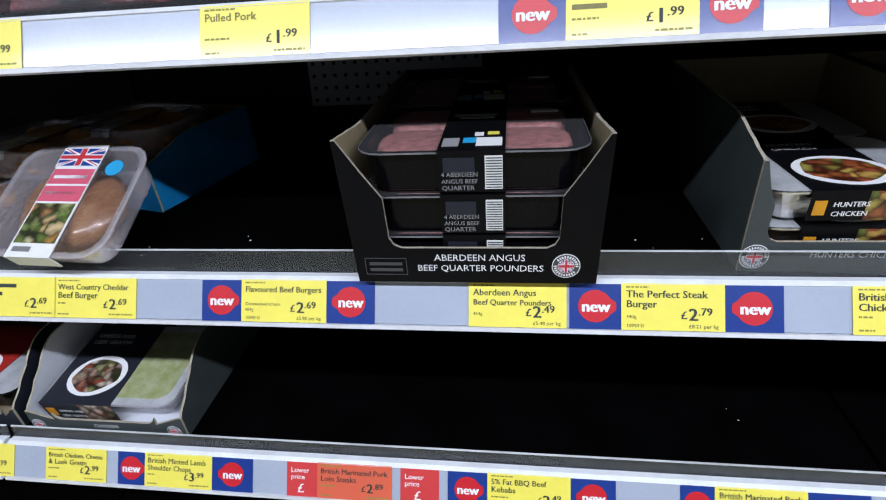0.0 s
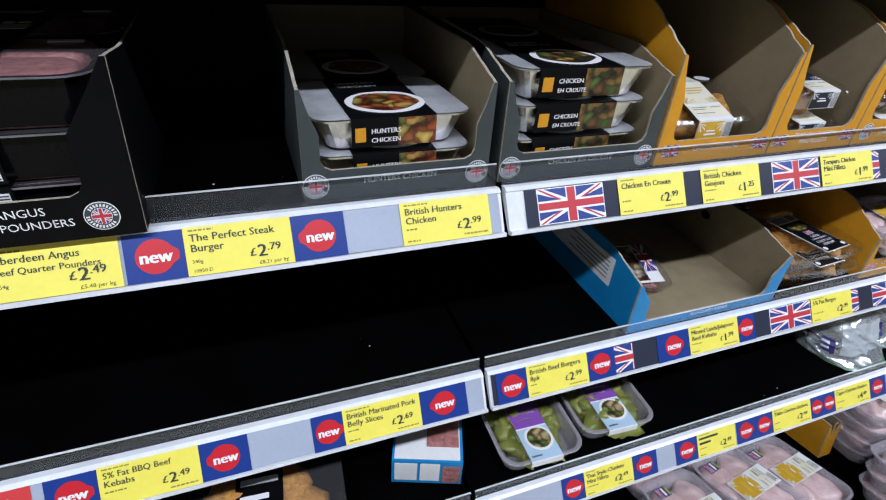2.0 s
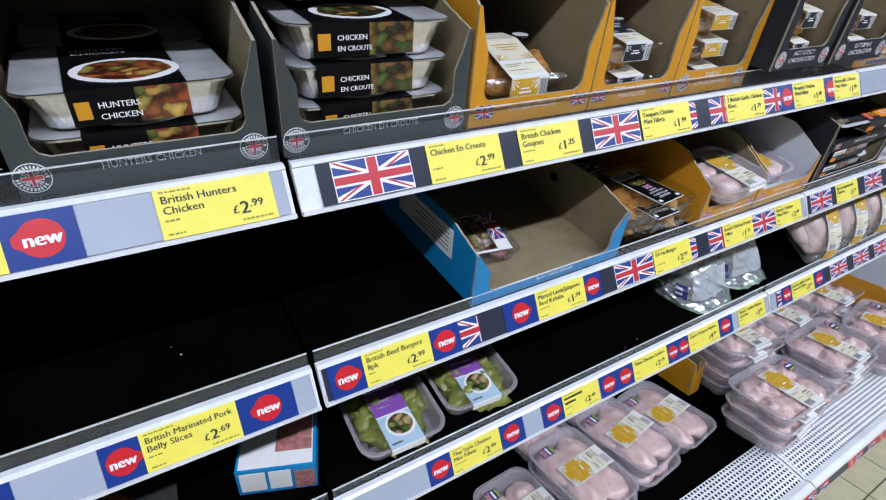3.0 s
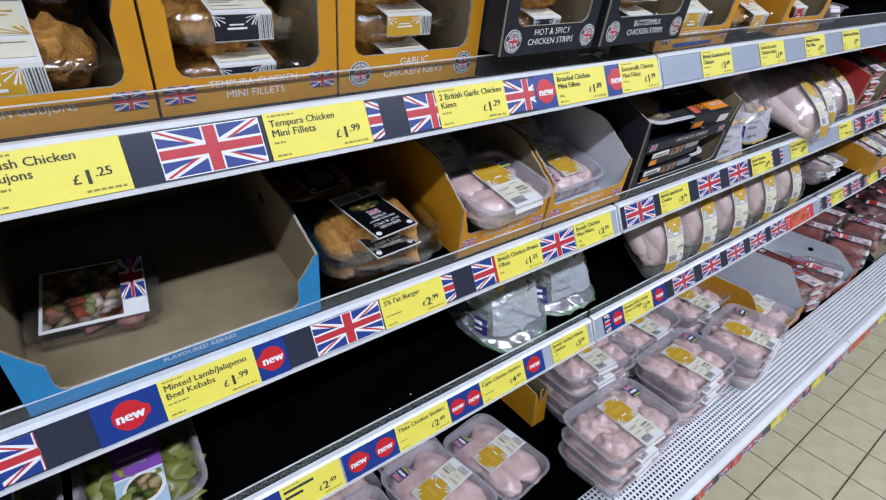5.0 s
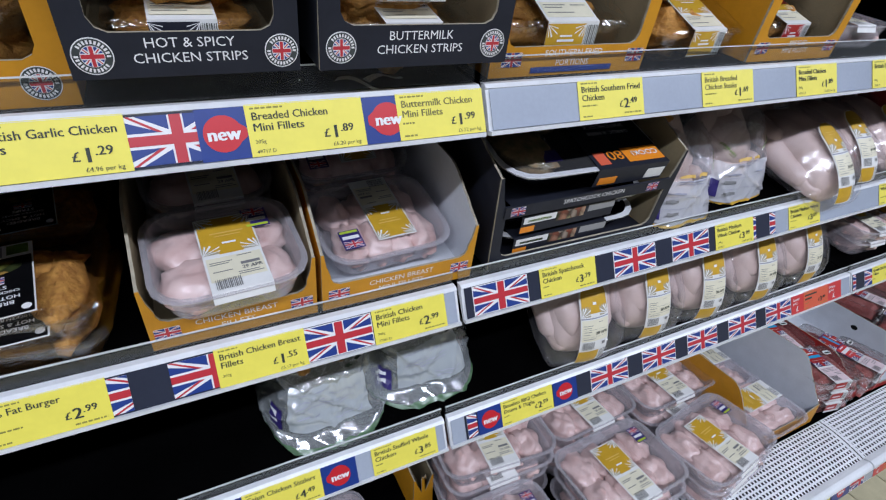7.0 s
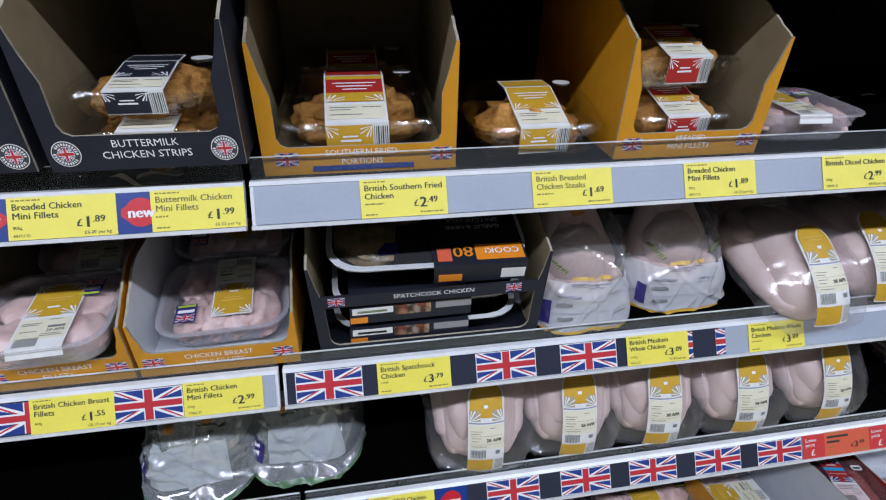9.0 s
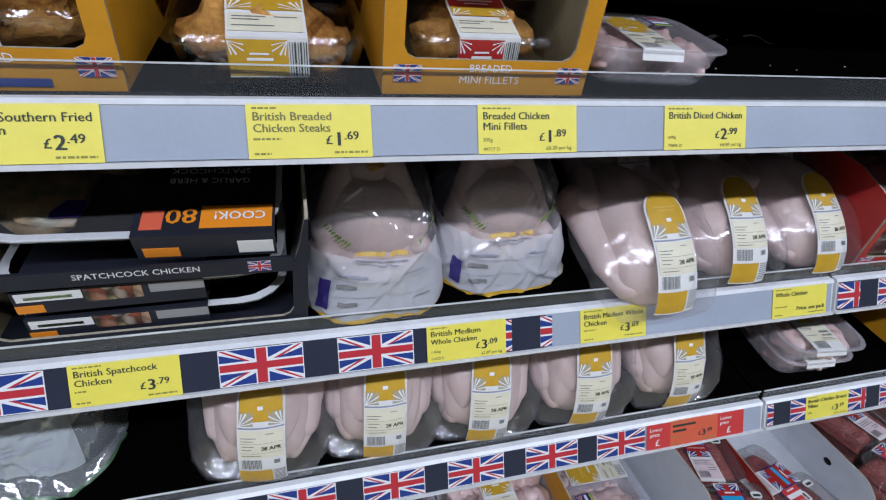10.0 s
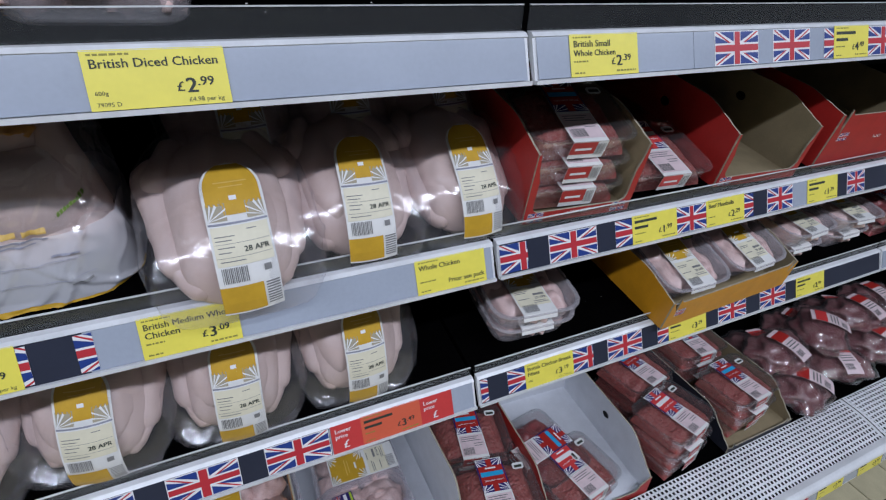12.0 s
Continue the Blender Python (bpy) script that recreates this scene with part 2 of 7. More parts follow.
class G:
    """Gathers vertices, faces and a material slot for each face."""

    def __init__(self):
        self.v, self.f, self.m = [], [], []

    def face(self, points, slot=0):
        n = len(self.v)
        self.v += [tuple(p) for p in points]
        self.f.append(tuple(range(n, n + len(points))))
        self.m.append(slot)

    def box(self, x0, y0, z0, x1, y1, z1, slot=0):
        n = len(self.v)
        self.v += [(x, y, z) for z in (z0, z1) for y in (y0, y1) for x in (x0, x1)]
        for q in ((0, 2, 3, 1), (4, 5, 7, 6), (0, 1, 5, 4), (2, 6, 7, 3), (0, 4, 6, 2), (1, 3, 7, 5)):
            self.f.append(tuple(n + i for i in q))
            self.m.append(slot)

    def prism(self, poly, at, slots=(0, 0, 0)):
        """poly: 2D outline, anticlockwise; at(u, v, w) gives the place, w from 0 (front) to 1 (back). slots: front, back, rim."""
        n, k = len(self.v), len(poly)
        self.v += [tuple(at(u, v, 0)) for u, v in poly] + [tuple(at(u, v, 1)) for u, v in poly]
        self.f.append(tuple(range(n, n + k)))
        self.f.append(tuple(range(n + 2 * k - 1, n + k - 1, -1)))
        self.m += [slots[0], slots[1]]
        for i in range(k):
            j = (i + 1) % k
            self.f.append((n + j, n + i, n + k + i, n + k + j))
            self.m.append(slots[2])

    def loft(self, rings, slot=0, cap0=True, cap1=True):
        n, k = len(self.v), len(rings[0])
        for r in rings:
            self.v += [tuple(p) for p in r]
        for a in range(len(rings) - 1):
            for i in range(k):
                j = (i + 1) % k
                self.f.append((n + a * k + i, n + a * k + j, n + (a + 1) * k + j, n + (a + 1) * k + i))
                self.m.append(slot)
        if cap0:
            self.f.append(tuple(n + i for i in reversed(range(k))))
            self.m.append(slot)
        if cap1:
            e = n + (len(rings) - 1) * k
            self.f.append(tuple(e + i for i in range(k)))
            self.m.append(slot)

    def grid(self, place, nu, nv, slot=lambda u, v: 0):
        n = len(self.v)
        self.v += [tuple(place(i / nu, j / nv)) for j in range(nv + 1) for i in range(nu + 1)]
        for j in range(nv):
            for i in range(nu):
                a = n + j * (nu + 1) + i
                self.f.append((a, a + 1, a + nu + 2, a + nu + 1))
                self.m.append(slot((i + 0.5) / nu, (j + 0.5) / nv))

    def ball(self, c, r, seed=0.0, rough=0.12, nu=14, nv=9, freq=1.6, slot=0):
        n = len(self.v)
        for j in range(nv + 1):
            for i in range(nu):
                a, b = 2 * math.pi * i / nu, math.pi * (j / nv - 0.5)
                d = Vector((math.cos(a) * math.cos(b), math.sin(a) * math.cos(b), math.sin(b)))
                s = 1 + rough * noise.noise(d * freq + Vector((seed, seed * 1.7, 3.1)))
                self.v.append((c[0] + d.x * r[0] * s, c[1] + d.y * r[1] * s, c[2] + d.z * r[2] * s))
        for j in range(nv):
            for i in range(nu):
                k = (i + 1) % nu
                self.f.append((n + j * nu + i, n + j * nu + k, n + (j + 1) * nu + k, n + (j + 1) * nu + i))
                self.m.append(slot)

    def limb(self, p0, p1, r0, r1, seed=0.0, rough=0.08, nu=16, nv=14, slot=0):
        """A rounded tapered limb from p0 to p1."""
        p0, p1 = Vector(p0), Vector(p1)
        ax = p1 - p0
        size = ax.length
        ax.normalize()
        e1 = ax.orthogonal().normalized()
        e2 = ax.cross(e1)
        rings = []
        for j in range(nv + 1):
            w = -r0 + (size + r0 + r1) * (0.5 - 0.5 * math.cos(math.pi * j / nv))
            k = max(0.0, min(1.0, w / size))
            r = r0 + (r1 - r0) * k
            if w < 0:
                r = math.sqrt(max(1e-9, r0 * r0 - w * w))
            elif w > size:
                r = math.sqrt(max(1e-9, r1 * r1 - (w - size) ** 2))
            ring = []
            for i in range(nu):
                a = 2 * math.pi * i / nu
                d = e1 * math.cos(a) + e2 * math.sin(a)
                ring.append(p0 + ax * w + d * r * (1 + rough * noise.noise(d * 1.5 + ax * (w * 40 + seed))))
            rings.append(ring)
        self.loft(rings, slot)

    def mesh(self, name, mats, smooth=False):
        me = bpy.data.meshes.new(name)
        me.from_pydata(self.v, [], self.f)
        for m in mats:
            me.materials.append(m)
        me.polygons.foreach_set("material_index", self.m)
        me.polygons.foreach_set("use_smooth", [smooth] * len(self.f))
        me.update()
        return me


def rr(w, d, r, z, n=4, cx=0.0, cy=0.0):
    """A level ring: a rectangle with rounded corners."""
    pts = []
    for qx, qy, a0 in ((1, 1, 0), (-1, 1, 90), (-1, -1, 180), (1, -1, 270)):
        for i in range(n + 1):
            a = radians(a0 + 90 * i / n)
            pts.append((cx + qx * (w / 2 - r) + r * math.cos(a), cy + qy * (d / 2 - r) + r * math.sin(a), z))
    return pts


def part(name, g, mats, parent, label="", smooth=False, m=None):
    data = g if isinstance(g, bpy.types.Mesh) else g.mesh(name, mats if isinstance(mats, (list, tuple)) else [mats], smooth)
    ob = new(name, data)
    ob.parent = parent
    if m is not None:
        ob.matrix_local = m
    return tagged(ob, label)


TILT = 9.0
FRONTS = ((1.60, 1.646, 0.010), (1.30, 1.357, 0.012), (1.03, 1.062, 0.034), (0.74, 0.770, 0.045))


def settle(m):
    """Goods on the shelves stand on decks that tip forward about their front edge."""
    for low, z, y in FRONTS:
        if m.translation.z > low:
            return pose(0, y, z, TILT) @ pose(0, -y, -z) @ m
    return m


def thing(name, m, label, category, group="", kind=""):
    ob = new(name)
    ob.empty_display_size = 0.05
    m = m if kind else settle(m)
    ob.matrix_world = m
    return tagged(ob, label, category, group, kind)


LETTERS = {}


def lettering(text, material, width, height, align="LEFT", bold=0.0):
    """A flat mesh of words that fits in width x height, from its lower left, middle or right corner."""
    key = (text, material.name, round(width, 4), round(height, 4), align, bold)
    if key in LETTERS:
        return LETTERS[key]
    cu = bpy.data.curves.new("words", "FONT")
    cu.body, cu.size, cu.offset, cu.align_x, cu.resolution_u = text, 1.0, 0.0, align, 2
    ob = bpy.data.objects.new("words", cu)
    scene.collection.objects.link(ob)
    dg = bpy.context.evaluated_depsgraph_get()
    me = bpy.data.meshes.new_from_object(ob.evaluated_get(dg))
    bpy.data.objects.remove(ob)
    bpy.data.curves.remove(cu)
    xs, ys = [v.co.x for v in me.vertices], [v.co.y for v in me.vertices]
    wide, tall = max(xs) - min(xs), max(0.72, max(ys) - min(ys))
    s = min(height / 0.72, width / wide)
    sx = min(s * 1.05, width / wide)
    for v in me.vertices:
        v.co.x, v.co.y, v.co.z = v.co.x * sx, v.co.y * s, 0
    if bold:
        bm = bmesh.new()
        bm.from_mesh(me)
        for k in (-1, 1):
            n = len(bm.verts)
            bm.from_mesh(me)
            bm.verts.ensure_lookup_table()
            for v in bm.verts[n:]:
                v.co.x, v.co.z = v.co.x + k * s * max(0.016, bold * 0.8), 0.0001 * (1.5 + k)
        bm.to_mesh(me)
        bm.free()
    me.materials.clear()
    me.materials.append(material)
    LETTERS[key] = me
    return me


def flag_faces(g, x0, y0, x1, y1, z, white, blue, red, crop=1.0):
    """A Union Flag laid flat: a white sheet with blue fields, red cross and red diagonals a hair above it. crop: how much of its width shows."""
    full = (x1 - x0) / crop
    w, h = full, y1 - y0
    rim = 0.0011 if crop == 1.0 and w > 0.05 else 0.0
    g.box(x0 - rim, y0 - rim, z - 0.0003, x1 + rim, y1 + rim, z, white)

    def put(poly, slot, lift):
        pts = [(u * w, v * h) for u, v in poly]
        if crop < 1:
            out = []
            lim = crop * w
            for i, p in enumerate(pts):
                q = pts[(i + 1) % len(pts)]
                if p[0] <= lim:
                    out.append(p)
                if (p[0] - lim) * (q[0] - lim) < 0:
                    t = (lim - p[0]) / (q[0] - p[0])
                    out.append((lim, p[1] + t * (q[1] - p[1])))
            pts = out
        if len(pts) > 2:
            g.face([(x0 + px, y0 + py, z + lift) for px, py in pts], slot)

    for sx in (0, 1):
        for sy in (0, 1):
            def f(u, v):
                return (1 - u if sx else u, 1 - v if sy else v)

            put([f(0.10, 0), f(0.42, 0), f(0.42, 0.30)], blue, 0.0002)
            put([f(0, 0.11), f(0.33, 0.34), f(0, 0.34)], blue, 0.0002)
            put([f(0, 0), f(0.045, 0), f(0.36, 0.34), f(0.30, 0.34)], red, 0.0002)
    put([(0, 0.40), (1, 0.40), (1, 0.60), (0, 0.60)], red, 0.0004)
    put([(0.44, 0), (0.56, 0), (0.56, 1), (0.44, 1)], red, 0.0005)


FLAG3 = [WHITE_INK, FLAG_BLUE, FLAG_RED]

# ---- the large structure ----
g = G()
g.box(-4, -5, -0.06, 9, 1.2, -0.006)
floor = part("floor", g, GROUT, None)
tagged(floor, "buff square ceramic floor tiles with dark joints", "floor", kind="structure")


def plain(name, x0, y0, z0, x1, y1, z1, material, label, category):
    q = G()
    q.box(x0, y0, z0, x1, y1, z1)
    return tagged(part(name, q, material, None), label, category, kind="structure")


# unseen enclosure; ceiling and added aisle wall are dark to limit bounce
plain("ceiling", -4, -5, 3.0, 9, 1.2, 3.1, DIM_SHELL, "unseen store ceiling, dark grey to cut bounced light", "ceiling")
plain("wall_back", -4, 0.74, 0, 9, 0.84, 3.0, WALL, "plain pale wall behind the chiller", "wall")
plain("wall_aisle", -4, -5.1, 0, 9, -5.0, 3.0, DIM_SHELL, "unseen added wall across the aisle, dark to cut bounced light", "wall")
plain("wall_west", -4.1, -5, 0, -4, 1.2, 3.0, WALL, "plain pale end wall", "wall")
plain("wall_east", 9, -5, 0, 9.1, 1.2, 3.0, WALL, "plain pale end wall", "wall")

BAYS = [(-2.018, -0.772), (-0.768, 0.478), (0.482, 1.728), (1.732, 2.978), (2.982, 4.228), (4.232, 5.478), (5.482, 6.728)]
DECK_Y, BACK_Y = 0.008, 0.50

# back panels, one for each bay: black sheet with a perforated grey band near the top shelf
cabinet = thing("chiller_cabinet", pose(0, 0, 0), "open multideck meat chiller with black interior and white base", "chiller", kind="structure")
for x0, x1 in BAYS:
    g = G()
    g.box(x0, BACK_Y, 0.2, x1, BACK_Y + 0.03, 1.498)
    g.box(x0, BACK_Y, 1.66, x1, BACK_Y + 0.03, 2.1)
    part("back_panel", g, BACK_BLACK, cabinet)
    g = G()
    step, hole = 0.021, 0.0032
    z0, z1 = 1.500, 1.658
    g.box(x0, BACK_Y + 0.012, z0, x1, BACK_Y + 0.03, z1, 1)
    nz = int((z1 - z0) / step)
    nx = int((x1 - x0) / step)
    sx, sz = (x1 - x0) / nx, (z1 - z0) / nz
    near = -0.8 < x0 < 0.0
    if near:
        for i in range(nx):
            for j in range(nz):
                a, b, c, d = x0 + i * sx, x0 + (i + 1) * sx, z0 + j * sz, z0 + (j + 1) * sz
                mx, mz = (a + b) / 2, (c + d) / 2
                if a > -0.06 or a < -0.40:
                    continue
                o = [(a, c), (b, c), (b, d), (a, d)]
                q = [(mx - hole, mz - hole), (mx + hole, mz - hole), (mx + hole, mz + hole), (mx - hole, mz + hole)]
                for k in range(4):
                    l = (k + 1) % 4
                    g.face([(p[0], BACK_Y, p[1]) for p in (o[k], o[l], q[l], q[k])], 0)
    else:
        g.box(x0, BACK_Y, z0, x1, BACK_Y + 0.01, z1, 1)
    part("perforated_panel" if near else "upper_panel", g, [PEG_GREY, BACK_BLACK], cabinet, "grey perforated steel back panel" if near else "")
g = G()
g.box(-2.05, DECK_Y, 2.1, 6.75, 0.74, 2.25)
part("canopy", g, WHITE_STEEL, cabinet)
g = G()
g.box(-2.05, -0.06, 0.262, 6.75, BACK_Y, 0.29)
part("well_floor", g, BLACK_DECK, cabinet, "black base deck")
# set-back plinth, coloured black for the shadow in the kick recess
g = G()
g.box(-2.05, -0.14, 0.012, 6.75, 0.72, 0.20)
part("kick_recess_shade", g, CARD_BLACK, cabinet)

# base front: perforated white air grille, rounded bumper, ticket strip
GR_Y0, GR_Y1, GR_Z0, GR_Z1 = -0.208, -0.072, 0.278, 0.296
for x0, x1 in BAYS[2:]:
    g = G()
    nx, ny = 96, 11
    for i in range(nx):
        for j in range(ny):
            a, b = x0 + 0.006 + (x1 - x0 - 0.012) * i / nx, x0 + 0.006 + (x1 - x0 - 0.012) * (i + 1) / nx
            c, d = j / ny, (j + 1) / ny
            mx, mv, hx, hv = (a + b) / 2, (c + d) / 2, (b - a) * 0.27, (d - c) * 0.28

            def at(x, v):
                return (x, GR_Y0 + (GR_Y1 - GR_Y0) * v, GR_Z0 + (GR_Z1 - GR_Z0) * math.sin(min(1, v * 1.25) * math.pi / 2))

            o = [(a, c), (b, c), (b, d), (a, d)]
            q = [(mx - hx, mv - hv), (mx + hx, mv - hv), (mx + hx, mv + hv), (mx - hx, mv + hv)]
            for k in range(4):
                l = (k + 1) % 4
                g.face([at(*p) for p in (o[k], o[l], q[l], q[k])])
    part("air_grille", g, WHITE_STEEL, cabinet, "white perforated air grille")
    g = G()
    for s in (x0, x1 - 0.012):
        g.grid(lambda u, v: (s + 0.012 * u, GR_Y0 + (GR_Y1 - GR_Y0) * v, 0.0012 + GR_Z0 + (GR_Z1 - GR_Z0) * math.sin(min(1, v * 1.25) * math.pi / 2)), 1, 8)
    part("grille_joint", g, RAIL_WHITE, cabinet)
    g = G()
    ring = []
    for k in range(7):
        a = radians(90 + 130 * k / 6)
        ring.append((-0.222 + 0.016 * math.cos(a), 0.272 + 0.014 * math.sin(a)))
    ring += [(-0.226, 0.255), (-0.206, 0.255), (-0.206, 0.280)]
    g.prism([(p[0], p[1]) for p in ring], lambda u, v, w: (x0 + 0.001 + (x1 - x0 - 0.002) * w, u, v))
    part("bumper", g, WHITE_STEEL, cabinet, "white rounded front bumper")
g = G()
g.box(-2.05, -0.206, 0.15, 6.75, -0.06, 0.26)
part("air_duct", g, BACK_BLACK, cabinet)


class Rail:
    """A ticket rail: maps a length along it and a height up its face to a pose."""

    def __init__(self, top, yoff, thick=0.0):
        self.z1, self.y1 = top, yoff
        self.lean = math.atan2(0.0170 if top > 1.6 else 0.020, 0.047)

    def at(self, x, up, lift=0.0):
        return pose(x, self.y1 - 0.047 * math.tan(self.lean) - 0.001, self.z1 - 0.047, 90 - math.degrees(self.lean), 0, 0) @ pose(0, up, lift)


SHELVES = {}


def shelf(row, bay, top, yoff, insert):
    x0, x1 = BAYS[bay]
    x0, x1 = x0 + 0.0015, x1 - 0.0015
    rail = Rail(top, yoff)
    t = thing("shelf", pose((x0 + x1) / 2, yoff, top), "black chiller shelf with white ticket rail and clear riser", "shelf", "chiller shelves", "structure")
    inv = t.matrix_world.inverted()
    g = G()
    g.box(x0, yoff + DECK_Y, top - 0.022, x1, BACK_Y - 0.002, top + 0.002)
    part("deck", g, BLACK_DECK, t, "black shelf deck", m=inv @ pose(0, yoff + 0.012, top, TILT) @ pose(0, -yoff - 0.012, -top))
    g = G()
    zb, yb = top - 0.050, yoff - 0.002 - 0.047 * math.tan(rail.lean)
    prof = [(yoff + 0.010, top - 0.004), (yoff + 0.010, top + 0.003), (yoff + 0.001, top + 0.003), (yoff - 0.004, top - 0.001), (yoff - 0.002, top - 0.003),
            (yb + 0.003, zb + 0.003), (yb - 0.003, zb + 0.004), (yb - 0.003, zb - 0.001), (yb + 0.006, zb - 0.003)]
    g.prism(prof, lambda u, v, w: (x0 + (x1 - x0) * w, u, v))
    part("ticket_rail", g, RAIL_WHITE, t, "white plastic ticket rail", m=inv)
    g = G()
    tall = {1: 0.030, 2: 0.030, 3: 0.021, 4: 0.019}[row]
    g.box(x0 + 0.001, yoff + 0.0105, top + 0.002, x1 - 0.001, yoff + 0.0128, top + tall)
    part("riser", g, RISER, t, "clear acrylic riser", m=inv).visible_shadow = False
    # thin pale strip: the riser edge with its glint painted in
    g = G()
    g.box(x0 + 0.001, yoff + 0.0104, top + tall + 0.0002, x1 - 0.001, yoff + 0.0129, top + tall + 0.0014)
    part("riser_edge_glint", g, RISER_EDGE_GLINT, t, "cut edge of the riser with its highlight painted pale", m=inv)
    g = G()
    for s in (x0, x1 - 0.006):
        g.box(s, yoff + 0.02, top - 0.05, s + 0.006, BACK_Y - 0.002, top - 0.022)
    part("bracket", g, BLACK_DECK, t, m=inv)
    for a, b, m in insert:
        g = G()
        g.box(0, 0.0012, 0, b - a, 0.0490, 0.0008)
        part("rail_insert", g, m, t, m=inv @ rail.at(a, 0))
    SHELVES[(row, bay)] = (t, inv, rail)


TOPS = {1: (1.644, -0.002), 2: (1.355, 0.0), 3: (1.060, 0.022), 4: (0.768, 0.033)}
for row in (1, 2, 3, 4):
    top, yo = TOPS[row]
    for bay in range(7):
        a, b = BAYS[bay]
        a, b = a + 0.006, b - 0.006
        ins = [(a, b, RAIL_GREY)]
        if row == 2 and bay == 2:
            ins = [(a + 0.02, b, RAIL_DARK)]
        if row == 2 and bay == 3:
            ins = [(a, b, RAIL_GREY)]
        if row == 2 and bay == 4:
            ins = [(a, 3.24, RAIL_GREY), (3.241, b, RAIL_GREY)]
        if row == 3 and bay == 2:
            ins = [(a, b - 0.035, RAIL_DARK), (b - 0.034, b, RAIL_GREY)]
        if row == 3 and bay == 3:
            ins = [(a, 2.455, RAIL_DARK), (2.456, b, RAIL_GREY)]
        if row == 3 and bay == 4:
            ins = [(a, 3.66, RAIL_DARK), (3.661, 3.80, RAIL_GREY), (3.801, b, RAIL_DARK)]
        if row == 4 and bay == 3:
            ins = [(a, 1.765, RAIL_GREY), (1.766, 2.712, RAIL_DARK), (2.713, b, RAIL_GREY)]
        if row == 4 and bay == 4:
            ins = [(a, b, RAIL_DARK)]
        shelf(row, bay, top, yo, ins)

# the ticket strip along the base
for bay in range(2, 7):
    a, b = BAYS[bay]
    t = thing("base_ticket_strip", pose((a + b) / 2, -0.23, 0.225), "ticket strip with flags and prices along the chiller base", "ticket strip", "base ticket strips", "structure")
    inv = t.matrix_world.inverted()
    rail = Rail(0.254, -0.222)
    rail.lean = math.atan2(0.012, 0.047)
    g = G()
    g.box(0, -0.002, -0.004, b - a - 0.004, 0.053, 0.0)
    part("ticket_rail", g, RAIL_WHITE, t, m=inv @ rail.at(a + 0.002, 0))
    g = G()
    g.box(0, 0.0012, 0, b - a - 0.012, 0.049, 0.0008)
    part("rail_insert", g, RAIL_DARK if bay < 4 else RAIL_GREY, t, m=inv @ rail.at(a + 0.006, 0))
    SHELVES[(5, bay)] = (t, inv, rail)


def spot(row, x):
    bay = max(i for i in range(7) if BAYS[i][0] - 0.003 <= x) if x > BAYS[0][0] else 0
    while (row, bay) not in SHELVES:
        bay += 1
    return SHELVES[(row, bay)]


def card(row, x0, x1, material, name, label="", lift=0.0012):
    t, inv, rail = spot(row, x0 + 0.02)
    g = G()
    g.box(0, 0, 0, x1 - x0, 0.0495, 0.0006)
    return part(name, g, material, t, label, m=inv @ rail.at(x0, 0.0005, lift))


def words(parent, text, material, x, y, width, height, z=0.0009, align="LEFT", bold=0.0):
    return part("lettering", lettering(text, material, width, height, align, bold), None, parent, m=pose(x, y, z))


def bars(parent, material, rows, z=0.0009, name="small_print"):
    g = G()
    for x, y, w, h in rows:
        g.face([(x, y, z), (x + w, y, z), (x + w, y + h, z), (x, y + h, z)])
    return tagged(part(name, g, material, parent), kind="stuff")


PRINTS = {
    "The Perfect Steak|Burger": ("", "340g", "10950 D", "£8.21 per kg"),
    "Breaded Chicken|Mini Fillets": ("", "305g", "49717 D", "£6.20 per kg"),
    "Buttermilk Chicken|Mini Fillets": ("", "", "", "£6.52 per kg"),
    "2 British Garlic Chicken|Kievs": ("", "", "", "£4.96 per kg"),
    "British Chicken Breast|Fillets": ("", "300g", "", "£5.17 per kg"),
    "British Diced Chicken": ("", "600g", "79095 D", "£4.98 per kg"),
    "British Medium|Whole Chicken": ("", "1.60kg", "52023 D", "£1.87 per kg"),
    "Flavoured Beef Burgers": ("Caramelised Onion", "454g", "10949 D", "£5.92 per kg"),
    "Aberdeen Angus|Beef Quarter Pounders": ("", "454g", "", "£5.48 per kg"),
    "British Chicken|Mini Fillets": ("", "300g", "77060 D", ""),
}


